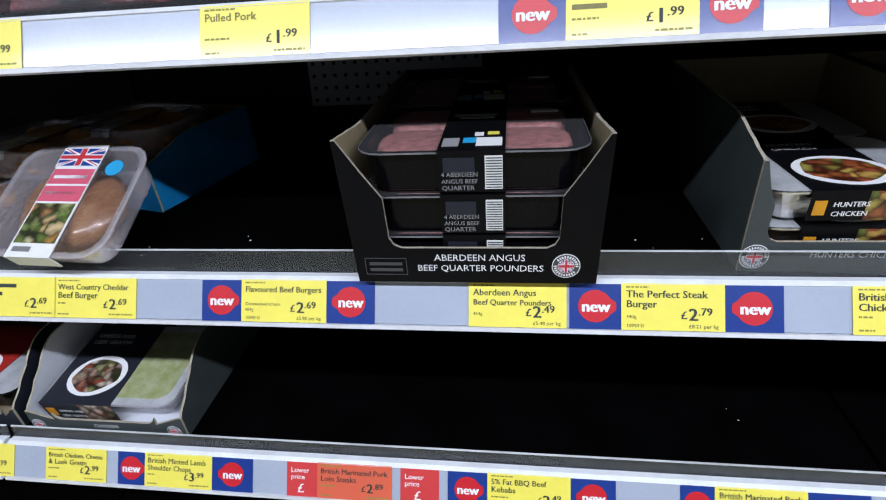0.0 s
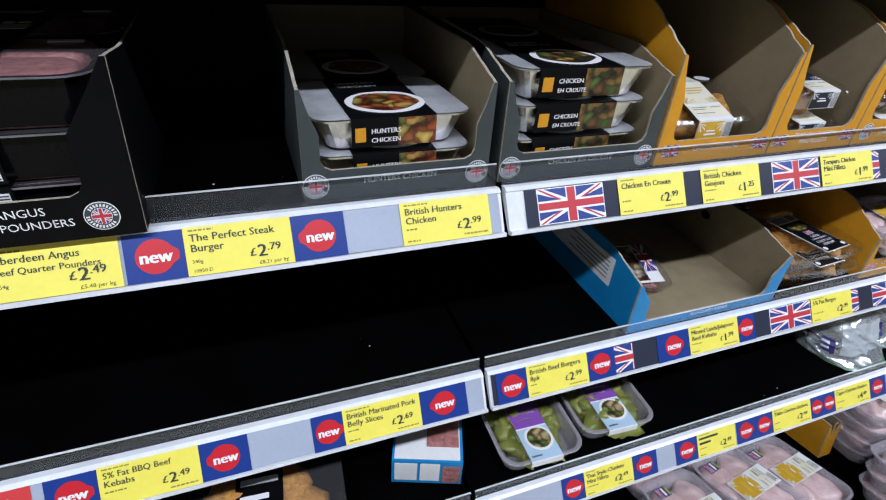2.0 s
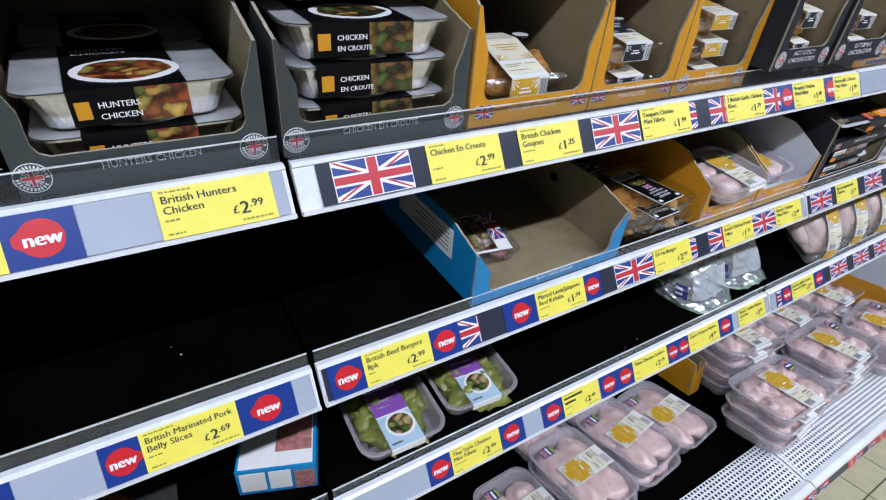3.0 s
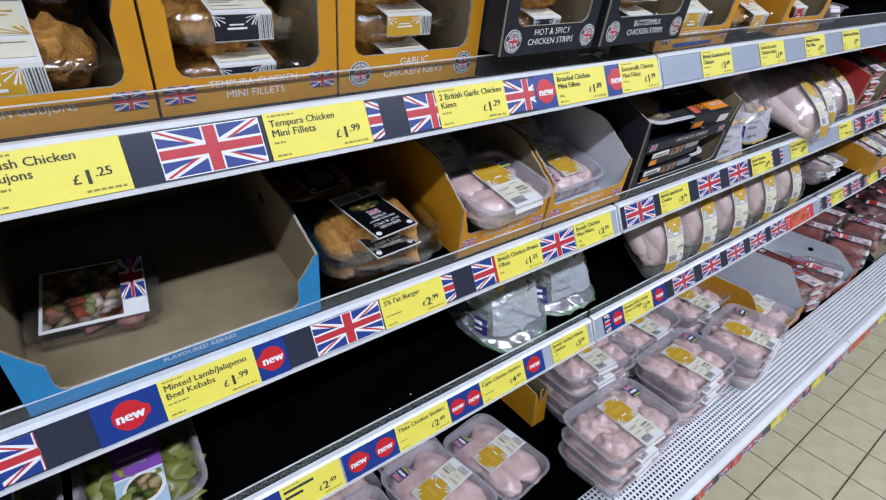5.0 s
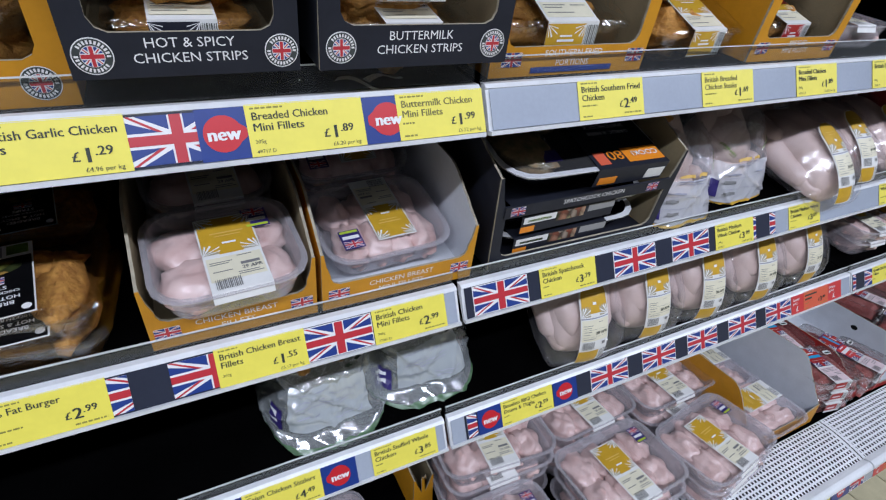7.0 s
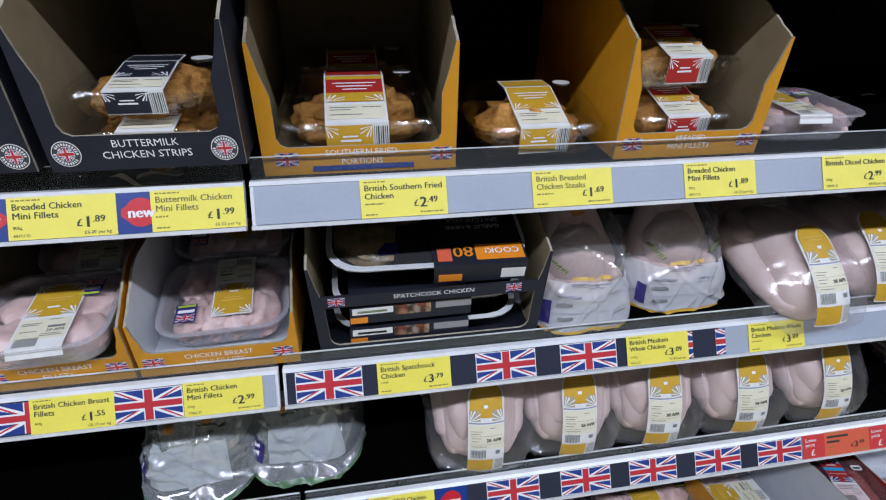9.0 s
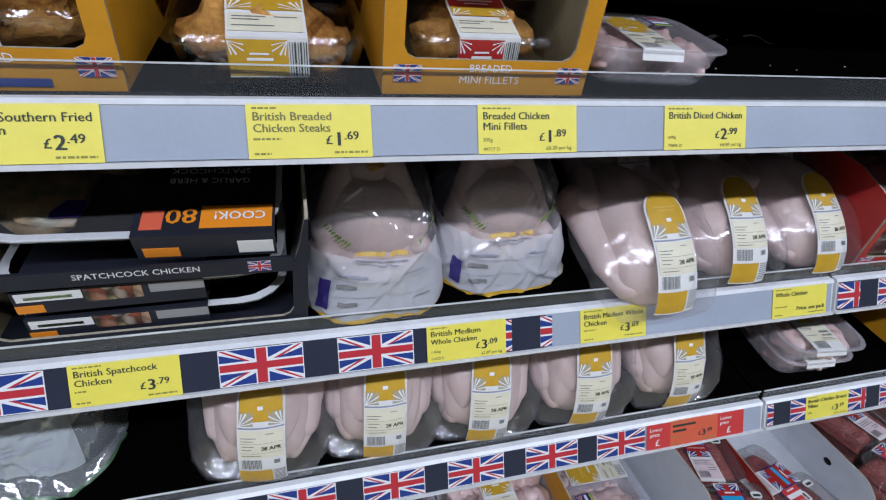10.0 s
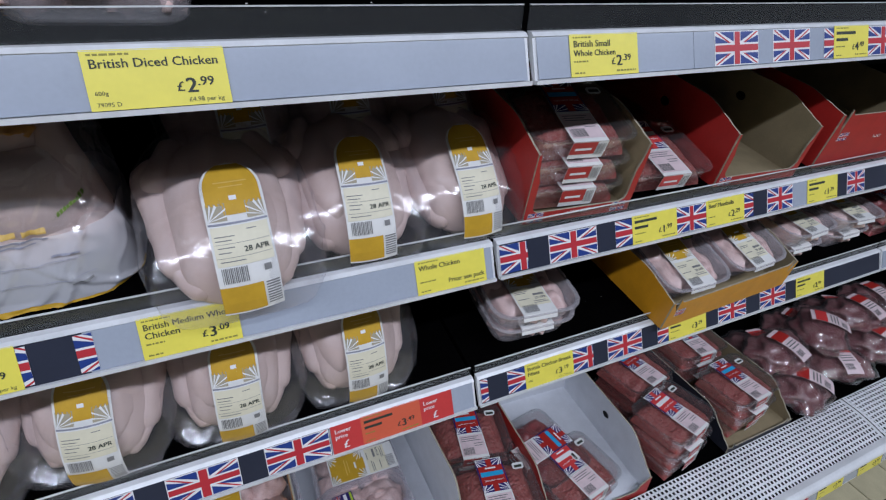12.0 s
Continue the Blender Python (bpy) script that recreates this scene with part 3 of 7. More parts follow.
def price(row, x0, title, pounds, x1=None, soft_ink=False, paper=None):
    """A shelf price label: brand line and small print as bars, product name, price."""
    x1 = x1 or x0 + 0.111
    c = card(row, x0, x1, paper or YELLOW, "price_label", "yellow printed price label" if not paper else "orange-red printed price label", 0.0016)
    w = x1 - x0
    ink = INK_SOFT if soft_ink else INK
    sub, weight, number, unit = PRINTS.get(title, ("", "", "", ""))
    tiny = random.Random(title + pounds)
    bits = []

    def dashes(x, y, to, tall):
        while x < to:
            step = tiny.uniform(0.0018, 0.0062)
            bits.append((x, y, min(step, to - x), tall))
            x += step + 0.0012

    dashes(0.005, 0.0447, 0.026 + tiny.uniform(0, 0.012), 0.0017)
    for text, x, y, wide, tall in ((sub, 0.005, 0.0190, 0.044, 0.0038), (weight, 0.005, 0.0125, 0.012, 0.0036), (number, 0.005, 0.0030, 0.018, 0.0036), (unit, w - 0.036, 0.0030, 0.032, 0.0040)):
        if text:
            words(c, text, ink, x, y, wide, tall)
    if not weight:
        dashes(0.005, 0.0168, 0.014 + tiny.uniform(0, 0.018), 0.0019)
        dashes(0.005, 0.0035, 0.020, 0.0018)
    if not unit:
        dashes(w - 0.036, 0.0038, w - 0.005, 0.0020)
    bars(c, INK_LIGHT, bits)
    lines = title.split("|")
    if not title:
        bars(c, ink, [(0.005, 0.036, 0.05, 0.0045), (0.005, 0.026, 0.03, 0.0045)])
        lines = []
    for i, s in enumerate(lines[:2]):
        if not s:
            continue
        words(c, s, ink, 0.005, 0.0345 - 0.0105 * i, min(w - 0.012 if i == 0 else w - 0.022, 0.0046 * len(s) + 0.004), 0.0078, bold=0.011)
    if pounds:
        a, b = pounds.split(".")
        words(c, "£", INK, w - 0.044, 0.0125, 0.008, 0.0085, bold=0.01)
        words(c, a, INK, w - 0.036, 0.0110, 0.011, 0.0130, bold=0.04)
        words(c, "." + b, INK, w - 0.0265, 0.0165, 0.019, 0.0080, bold=0.03)
    elif len(lines) > 2:
        words(c, lines[2], INK, w - 0.062, 0.010, 0.058, 0.0075, bold=0.01)
    return c


def fresh(row, x0, x1, point=1, marks=1):
    """A blue card with a red arrow disc that says new."""
    c = card(row, x0, x1, BLUE_CARD, "new_card", "blue card with red disc reading new")
    w = (x1 - x0) / marks
    for k in range(marks):
        g = G()
        r = min(0.0178, w * 0.40)
        cx, cy = w * (k + 0.5), 0.0245
        ring = []
        for i in range(24):
            a = 2 * math.pi * i / 24
            s = r * (1.0 if math.cos(a) * point < 0.96 else 1.24)
            ring.append((cx + s * math.cos(a), cy + r * 0.98 * math.sin(a)))
        g.prism(ring, lambda u, v, q: (u, v, 0.0009 - 0.0003 * q))
        part("disc", g, NEW_RED, c, "red printed disc")
        words(c, "new", WHITE_INK, cx - r * 0.80, cy - r * 0.34, r * 1.60, r * 0.98, 0.0013, bold=0.055)
    return c


def flag(row, x0, x1, crop=1.0, low=0.003, high=0.0465):
    t, inv, rail = spot(row, x0 + 0.02)
    g = G()
    flag_faces(g, 0, low, x1 - x0, high, 0.0014, 0, 1, 2, crop)
    return part("flag_card", g, FLAG3, t, "printed Union Flag card", m=inv @ rail.at(x0, 0.0))


def lower(row, x0, x1, point=1):
    c = card(row, x0, x1, RED_CARD, "offer_card", "red card reading Lower price")
    w = x1 - x0
    words(c, "Lower", WHITE_INK, 0.006, 0.034, w * 0.7, 0.007, bold=0.01)
    words(c, "price", WHITE_INK, 0.006, 0.0245, w * 0.7, 0.007, bold=0.01)
    words(c, "£", WHITE_INK, w * 0.35, 0.006, 0.014, 0.013, bold=0.01)
    return c


# row 1
price(1, -0.60, "", "1.99")
price(1, -0.293, "Pulled Pork", "1.99", soft_ink=True)
fresh(1, -0.006, 0.053)
price(1, 0.053, "", "1.99", soft_ink=True)
fresh(1, 0.164, 0.215)
fresh(1, 0.266, 0.325)
price(1, 0.325, "", "2.49", soft_ink=True)
# row 2
price(2, -0.665, "", "2.69")
price(2, -0.556, "West Country Cheddar|Beef Burger", "2.69")
fresh(2, -0.359, -0.309)
price(2, -0.309, "Flavoured Beef Burgers", "2.69", -0.205)
fresh(2, -0.205, -0.148, -1)
price(2, -0.041, "Aberdeen Angus|Beef Quarter Pounders", "2.49", 0.065)
fresh(2, 0.068, 0.122)
price(2, 0.122, "The Perfect Steak|Burger", "2.79", 0.226)
fresh(2, 0.226, 0.283, -1)
price(2, 0.347, "British Hunters|Chicken", "2.99")
flag(2, 0.526, 0.623)
price(2, 0.647, "Chicken En Croute", "2.99")
price(2, 0.789, "British Chicken|Goujons", "1.25")
flag(2, 0.928, 1.025)
price(2, 1.031, "Tempura Chicken|Mini Fillets", "1.99", 1.15)
flag(2, 1.151, 1.168, 0.2)
flag(2, 1.204, 1.25, 0.6)
price(2, 1.25, "2 British Garlic Chicken|Kievs", "1.29", 1.366)
flag(2, 1.366, 1.422, 0.7)
fresh(2, 1.422, 1.466)
price(2, 1.466, "Breaded Chicken|Mini Fillets", "1.89", 1.582)
fresh(2, 1.582, 1.635, -1)
price(2, 1.620, "Buttermilk Chicken|Mini Fillets", "1.99", 1.727, True)
price(2, 1.867, "British Southern Fried|Chicken", "2.49", 1.978)
price(2, 2.094, "British Breaded|Chicken Steaks", "1.69", 2.207, True)
price(2, 2.315, "Breaded Chicken|Mini Fillets", "1.89", 2.426)
price(2, 2.536, "British Diced Chicken", "2.99", 2.648)
price(2, 3.034, "British Small|Whole Chicken", "2.39", 3.140)
for a, b, c in ((3.281, 3.368, 1), (3.402, 3.485, 1), (3.521, 3.545, 0.3), (3.635, 3.72, 1)):
    flag(2, a, b, c)
price(2, 3.545, "", "4.49", 3.635)
# row 3
price(3, -0.86, "", "2.99", -0.753)
price(3, -0.698, "British Chicken, Cheese|& Leek Gratin", "2.99", -0.596)
fresh(3, -0.577, -0.533)
price(3, -0.533, "British Minted Lamb|Shoulder Chops", "3.99", -0.426)
fresh(3, -0.426, -0.363, -1)
lower(3, -0.311, -0.266)
price(3, -0.266, "British Marinated Pork|Loin Steaks", "2.89", -0.158, paper=ORANGE_CARD)
lower(3, -0.146, -0.092, -1)
fresh(3, -0.080, -0.026)
price(3, -0.026, "5% Fat BBQ Beef|Kebabs", "2.49", 0.084)
fresh(3, 0.084, 0.142, -1)
fresh(3, 0.222, 0.264)
price(3, 0.264, "British Marinated Pork|Belly Slices", "2.69", 0.374)
fresh(3, 0.374, 0.446, -1)
fresh(3, 0.495, 0.547)
price(3, 0.547, "British Beef Burgers|8pk", "2.99", 0.657)
fresh(3, 0.657, 0.710, -1)
flag(3, 0.710, 0.747, 0.45)
fresh(3, 0.797, 0.866)
price(3, 0.866, "Minted Lamb/Jalapeno|Beef Kebabs", "1.99", 0.978)
fresh(3, 0.978, 1.019, -1)
flag(3, 1.059, 1.163)
price(3, 1.166, "5% Fat Burger", "2.99", 1.279)
flag(3, 1.279, 1.300, 0.2)
flag(3, 1.342, 1.392, 0.5)
price(3, 1.392, "British Chicken Breast|Fillets", "1.55", 1.501)
flag(3, 1.501, 1.591)
price(3, 1.593, "British Chicken|Mini Fillets", "2.99", 1.704)
flag(3, 1.752, 1.849)
price(3, 1.873, "British Spatchcock|Chicken", "3.79", 1.987)
flag(3, 2.029, 2.125)
flag(3, 2.169, 2.264)
price(3, 2.283, "British Medium|Whole Chicken", "3.09", 2.394)
flag(3, 2.394, 2.403, 0.1)
flag(3, 2.446, 2.464, 0.2)
price(3, 2.508, "British Medium Whole|Chicken", "3.09", 2.616)
price(3, 2.850, "Whole Chicken||Price: see pack", "", 2.960)
flag(3, 2.986, 3.035, 0.6)
flag(3, 3.076, 3.168)
flag(3, 3.208, 3.244, 0.4)
price(3, 3.244, "", "1.99", 3.346)
flag(3, 3.346, 3.419)
price(3, 3.419, "Beef Meatballs", "2.29", 3.519)
flag(3, 3.519, 3.545, 0.3)
flag(3, 3.586, 3.660)
price(3, 3.706, "", "1.79", 3.804)
flag(3, 3.84, 3.90)
# row 4
fresh(4, 0.652, 0.701)
price(4, 0.701, "Thai Style Chicken|Mini Fillets", "2.49", 0.812)
fresh(4, 0.812, 0.871, -1)
fresh(4, 0.918, 0.975)
price(4, 0.975, "", "2.49", 1.078)
fresh(4, 1.082, 1.187, 1, 2)
price(4, 1.187, "Tikka Chicken Sizzlers", "2.49", 1.304)
fresh(4, 1.304, 1.384, 1, 2)
price(4, 1.384, "Cajun Chicken Sizzlers", "4.49", 1.503)
fresh(4, 1.503, 1.561, -1)
price(4, 1.588, "British Stuffed Whole|Chicken", "3.85", 1.707)
flag(4, 1.770, 1.790, 0.2)
fresh(4, 1.792, 1.842)
price(4, 1.842, "Boneless BBQ Chicken|Drums & Thighs", "2.99", 1.960)
fresh(4, 1.962, 2.020, -1)
for a, b in ((2.058, 2.156), (2.200, 2.297), (2.338, 2.434), (2.476, 2.573), (2.613, 2.710)):
    flag(4, a, b)
lower(4, 2.714, 2.764)
price(4, 2.764, "", "3.49", 2.869, paper=ORANGE_CARD)
lower(4, 2.869, 2.930, -1)
flag(4, 2.988, 3.003, 0.15)
flag(4, 3.045, 3.083, 0.4)
price(4, 3.083, "British Chicken Breast|Fillets", "3.19", 3.194)
flag(4, 3.194, 3.244, 0.6)
flag(4, 3.282, 3.371)
flag(4, 3.416, 3.447, 0.4)
price(4, 3.447, "", "3.29", 3.559)
flag(4, 3.60, 3.69)
flag(4, 3.74, 3.83)
price(4, 3.87, "", "2.99", 3.98)
# base strip
for a, b, c in ((1.683, 1.78, 1), (1.80, 1.85, 0.5), (2.01, 2.055, 0.5), (2.09, 2.15, 0.6), (2.222, 2.342, 1), (2.525, 2.63, 1), (2.91, 2.978, 0.7), (3.27, 3.33, 0.6), (3.78, 3.88, 1)):
    flag(5, a, b, c)
for x in (1.57, 2.40, 2.70, 3.34, 3.66, 3.92, 4.10):
    price(5, x, "", "1.99")
fresh(5, 2.636, 2.69)
fresh(5, 2.82, 2.905)
lower(5, 1.962, 2.01)
lower(5, 2.157, 2.212)
lower(5, 3.03, 3.08)
price(5, 3.08, "", "2.79", 3.19, paper=ORANGE_CARD)
lower(5, 3.19, 3.25)

# ---- kinds of goods ----
Z2, Z3, Z4, Z5 = 1.357, 1.062, 0.770, 0.290


RAY_INK = mat("faded_flag_print", (0.40, 0.36, 0.26), 0.5, vary=0.1)
PALE_GOLD = mat("pale_mustard_print", (0.70, 0.46, 0.12), 0.5, vary=0.1)
PALE_PINK = mat("pale_pink_label_paper", (0.70, 0.56, 0.58), 0.5, vary=0.1, scale=40)
SMALL_INK = mat("small_grey_print", (0.20, 0.20, 0.20), 0.5, vary=0.3)
FAINT_INK = mat("faint_blue_grey_print", (0.30, 0.31, 0.38), 0.5, vary=0.3)
HERB = mat("herb_rubbed_chicken", (0.24, 0.16, 0.085), 0.4, vary=0.5, scale=60, bump=0.4, second=(0.07, 0.08, 0.03), amount=0.8, coat=0.3)
DIM_INK = mat("dim_grey_print", (0.06, 0.06, 0.062), 0.4, vary=0.1)
MARINADE = mat("brown_marinade", (0.33, 0.17, 0.08), 0.3, vary=0.4, scale=40, bump=0.25, second=(0.20, 0.07, 0.03), amount=0.8, coat=0.5)
PALE_BLUE = mat("pale_blue_print", (0.40, 0.55, 0.66), 0.45, vary=0.1)
LIME = mat("lime_print", (0.42, 0.55, 0.04), 0.5, vary=0.1)
HEM_GREEN = mat("green_bag_hem", (0.075, 0.15, 0.075), 0.3, vary=0.2, scale=30, coat=0.4)
LEAF_DARK = mat("dark_herb_print", (0.05, 0.08, 0.045), 0.5, vary=0.5, scale=60)
JOINT = mat("dark_purple_beef", (0.15, 0.035, 0.045), 0.35, vary=0.4, scale=30, bump=0.3, second=(0.34, 0.20, 0.19), amount=0.7, coat=0.3)
BRIGHT_ORANGE = mat("bright_orange_print", (0.78, 0.25, 0.015), 0.45, vary=0.08)
mat_navy = mat("navy_sticker_print", (0.03, 0.02, 0.14), 0.4, vary=0.1)


def trim_round(pts, r, n=24):
    """Clips a convex outline to a circle of n sides round the origin."""
    for i in range(n):
        a = 2 * math.pi * (i + 0.5) / n
        nx, ny, out = math.cos(a), math.sin(a), []
        for k, p in enumerate(pts):
            q = pts[(k + 1) % len(pts)]
            dp, dq = p[0] * nx + p[1] * ny - r, q[0] * nx + q[1] * ny - r
            if dp <= 0:
                out.append(p)
            if dp * dq < 0:
                t = dp / (dp - dq)
                out.append((p[0] + (q[0] - p[0]) * t, p[1] + (q[1] - p[1]) * t))
        pts = out
        if len(pts) < 3:
            return []
    return pts


def roundel(parent, m, r=0.0125, name="roundel"):
    """A round printed seal: dark ring with white words round a circular Union Flag."""
    g = G()
    ring = [(r * math.cos(2 * math.pi * i / 28), r * math.sin(2 * math.pi * i / 28)) for i in range(28)]
    g.prism(ring, lambda u, v, w: (u, v, 0.0004 - 0.0003 * w))
    g.prism([(u * 0.94, v * 0.94) for u, v in ring], lambda u, v, w: (u, v, 0.0006 - 0.0002 * w), (3, 3, 3))
    g.prism([(u * 0.58, v * 0.58) for u, v in ring], lambda u, v, w: (u, v, 0.0008 - 0.0002 * w))
    wide, tall = r * 1.25, r * 1.15
    shapes = [([(0, 0.40), (1, 0.40), (1, 0.60), (0, 0.60)], 2, 0.0010), ([(0.43, 0), (0.57, 0), (0.57, 1), (0.43, 1)], 2, 0.0011)]
    for sx in (0, 1):
        for sy in (0, 1):
            for poly, slot in (([(0.14, 0), (0.39, 0), (0.39, 0.27)], 1), ([(0, 0.13), (0.28, 0.35), (0, 0.35)], 1), ([(0.05, 0.02), (0.12, 0.02), (0.39, 0.36), (0.33, 0.36)], 2)):
                shapes.append(([(1 - u if sx else u, 1 - v if sy else v) for u, v in poly], slot, 0.0009))
    for poly, slot, lift in shapes:
        pts = trim_round([((u - 0.5) * wide, (v - 0.5) * tall) for u, v in poly], r * 0.55)
        if pts:
            g.face([(u, v, lift) for u, v in pts], slot)
    for i in range(26):
        if i % 13 > 10:
            continue
        a = 2 * math.pi * i / 26
        c, e = math.cos(a), math.sin(a)
        t, d = r * 0.055, r * 0.10
        g.face([(c * (r * 0.76 + p * d) - e * q * t, e * (r * 0.76 + p * d) + c * q * t, 0.0008) for p, q in ((-1, -1), (1, -1), (1, 1), (-1, 1))], 0)
    return part(name, g, FLAG3 + [CARD_SLATE], parent, "round seal with a Union Flag", m=m)


def carton(x, y, z, w, d, hf, hb, lip, outer, inner, label, title="", seal="roundel", rz=0.0, group="shelf-ready cartons", side=0.020, slope=0.075, flare=0.0, ink=None, hole=False, seals=(0.9,), back=None, dark_floor=None):
    """An open shelf-ready carton with a cut-down front: base, back, two sides with a sloping front edge, U-shaped front."""
    t = thing("carton", pose(x, y, z, 0, 0, rz), label, "carton", group)
    th = 0.0035
    g = G()
    g.box(th, th, 0, w - th, d - th, th, 0)
    part("base", g, [dark_floor or inner], t)
    # a dark back material paints the shade deep inside some cartons
    g = G()
    g.prism([(0, 0), (w, 0), (w, hb), (0, hb)], lambda u, v, q: (u, d - th + th * q, v), (0, 1, 0))
    part("back_panel", g, [back or inner, outer], t)
    for k, x0 in ((0, 0.0), (1, w - th)):
        g = G()
        prof = [(0, 0), (d - th, 0), (d - th, hb)]
        for i in range(5):
            prof.append((slope + 0.03 - 0.03 * i / 4, hb - (hb - hf) * 0.12 * (i / 4) ** 2))
        for i in range(1, 6):
            jag = 0.0015 * (-1) ** i
            prof.append((slope * (1 - i / 5.5) + jag, hb - (hb - hf) * (0.12 + 0.88 * i / 5.5)))
        prof.append((0, hf))
        g.prism(prof, lambda u, v, q: (x0 + th * q + flare * (2 * k - 1) * max(0, v - lip) * max(0.0, 1 - u / d), th + u, v), (0, 1, 2) if k else (1, 0, 2))
        part("side_panel", g, [inner, outer, TORN], t)
        if hole:
            # the panel is uncut; a black oval paints the dark of the hole
            ring = [(d * 0.5 + 0.012 * math.cos(a * 0.524), hb * 0.62 + 0.009 * math.sin(a * 0.524)) for a in range(12)]
            g = G()
            g.prism(ring, lambda u, v, q: (x0 + (th + 0.0006) * q - 0.0003, u, v))
            part("hand_hole_dark", g, [CARD_BLACK], t)
    g = G()
    m = side
    left = [(0, 0), (w, 0), (w, hf), (w - 0.004, hf), (w - m * 0.55, hf * 0.80), (w - m, hf * 0.62), (w - m, lip + 0.012), (w - m - 0.004, lip + 0.004), (w - m - 0.012, lip)]
    right = [(m + 0.012, lip), (m + 0.004, lip + 0.004), (m, lip + 0.012), (m, hf * 0.62), (m * 0.55, hf * 0.80), (0.004, hf), (0, hf)]
    g.prism(left + right, lambda u, v, q: (u + flare * (2 * u / w - 1) * max(0, v - lip), th * q, v), (1, 0, 2))
    front = part("front_panel", g, [inner, outer, TORN], t)
    face = lambda u, v: pose(u, -0.0004, v, 90)  # noqa: E731
    ink = ink or WHITE_INK
    lines = [s for s in title.split("|") if s]
    tall = (0.90 if len(lines) > 1 else 0.76) * min(0.0095, lip / (1.7 * max(1, len(lines)) + 0.6))
    for i, s in enumerate(lines):
        v = lip * 0.5 + tall * (0.75 * len(lines) - 0.5 - 1.5 * i) - tall * 0.25
        wide = min(w * (0.57 if len(seals) > 1 else 0.52), 0.0064 * len(s) * tall / 0.008)
        part("lettering", lettering(s, ink, wide, tall, "CENTER", 0.0), None, front, m=face(w * (0.5 if len(seals) > 1 else 0.525), v))
    for s in seals:
        if seal == "roundel":
            roundel(front, face(w * s, lip * 0.52), min(0.0145, lip * 0.42))
        elif seal == "flag":
            g = G()
            flag_faces(g, -0.014, -0.0085, 0.014, 0.0085, 0.0006, 0, 1, 2)
            part("flag_print", g, FLAG3, front, m=face(w * s, lip * 0.60))
    return t


def sleeve(t, w, d, h, a, b, m, drop, blocks, name="sleeve", tilt=0.0):
    """A card band over a pack: across its top from a to b and down its front by drop. blocks: (u0, v0, u1, v1, material) on the top; v < 0 is on the front."""
    g = G()
    g.box(a, -d / 2 - 0.0012, h, b, d / 2, h + 0.0012, 0)
    g.box(a, -d / 2 - 0.0024, h - drop, b, -d / 2 - 0.0012, h + 0.0012, 0)
    s = part(name, g, [m], t)
    for u0, v0, u1, v1, mm in blocks:
        g = G()
        x0, x1 = a + (b - a) * u0, a + (b - a) * u1
        if v0 >= 0:
            g.box(x0, -d / 2 + d * v0, h + 0.0012, x1, -d / 2 + d * v1, h + 0.0018)
        else:
            g.box(x0, -d / 2 - 0.0030, h + drop * v0, x1, -d / 2 - 0.0024, h + drop * v1)
        part("print", g, [mm], s)
    return s


def barcode(parent, x0, y0, x1, y1, place, n=14):
    g = G()
    for i in range(n):
        a = x0 + (x1 - x0) * (i + 0.15 + 0.2 * (i % 3)) / n
        b = a + (x1 - x0) / n * (0.30 + 0.25 * ((i * 7) % 3) / 2)
        g.face([place(a, y0), place(b, y0), place(b, y1), place(a, y1)])
    return tagged(part("barcode", g, [INK], parent), kind="stuff")


def tub(t, w, d, h, material, r=0.028, taper=0.82, rim=0.006, smooth=True):
    """A tapered tray with a flat rim, hollow inside."""
    g = G()
    b = taper
    rings = [rr(w * b - 0.01, d * b - 0.01, r * 0.7, 0.0), rr(w * b, d * b, r * 0.8, 0.004), rr(w - 2 * rim, d - 2 * rim, r, h - 0.003), rr(w, d, r + rim * 0.5, h - 0.002),
             rr(w, d, r + rim * 0.5, h), rr(w - 2.4 * rim, d - 2.4 * rim, r, h), rr(w * b - 0.004, d * b - 0.004, r * 0.8, 0.006)]
    g.loft(rings)
    return part("tray", g, [material], t, smooth=False)


def lid(t, w, d, z, material, dome=0.0, r=0.03):
    g = G()
    if dome:
        g.loft([rr(w, d, r, z + 0.001), rr(w - 0.006, d - 0.006, r, z + dome * 0.7), rr(w - 0.022, d - 0.022, r, z + dome)], cap0=False)
    else:
        g.face(rr(w - 0.003, d - 0.003, r, z + 0.0008))
    return part("lid", g, [material], t, smooth=False)


def lumps(t, name, w, d, z, h, n, material, seed, size=(0.035, 0.028, 0.018), rough=0.35, nu=14, nv=9):
    rnd = random.Random(seed)
    for i in range(n):
        s = 0.8 + 0.5 * rnd.random()
        rx, ry, rz = size[0] * s, size[1] * s, size[2] * (0.8 + 0.4 * rnd.random())
        if rnd.random() < 0.4:
            rx, ry = ry, rx
        px = max(-1, min(1, 2 * ((i + 0.5) / n) - 1 + 0.25 * (rnd.random() - 0.5))) * max(0, w / 2 - rx)
        py = (rnd.random() - 0.5) * max(0, d - 2 * ry)
        g = G()
        g.ball((px, py, z + h * (0.6 + 0.4 * rnd.random()) - rz), (rx, ry, rz), rnd.random() * 40, rough, nu, nv, 2.2)
        part(name, g, [material], t, smooth=True)


def patch(g, P, c, slot=0, lift=0.0, nu=1, nv=1):
    """A printed four-sided patch with corners c, in the label's own (u, v)."""
    def at(a, b):
        u = (c[0][0] * (1 - a) + c[1][0] * a) * (1 - b) + (c[3][0] * (1 - a) + c[2][0] * a) * b
        v = (c[0][1] * (1 - a) + c[1][1] * a) * (1 - b) + (c[3][1] * (1 - a) + c[2][1] * a) * b
        return P(u, v, lift)

    g.grid(at, nu, nv, lambda a, b: slot)


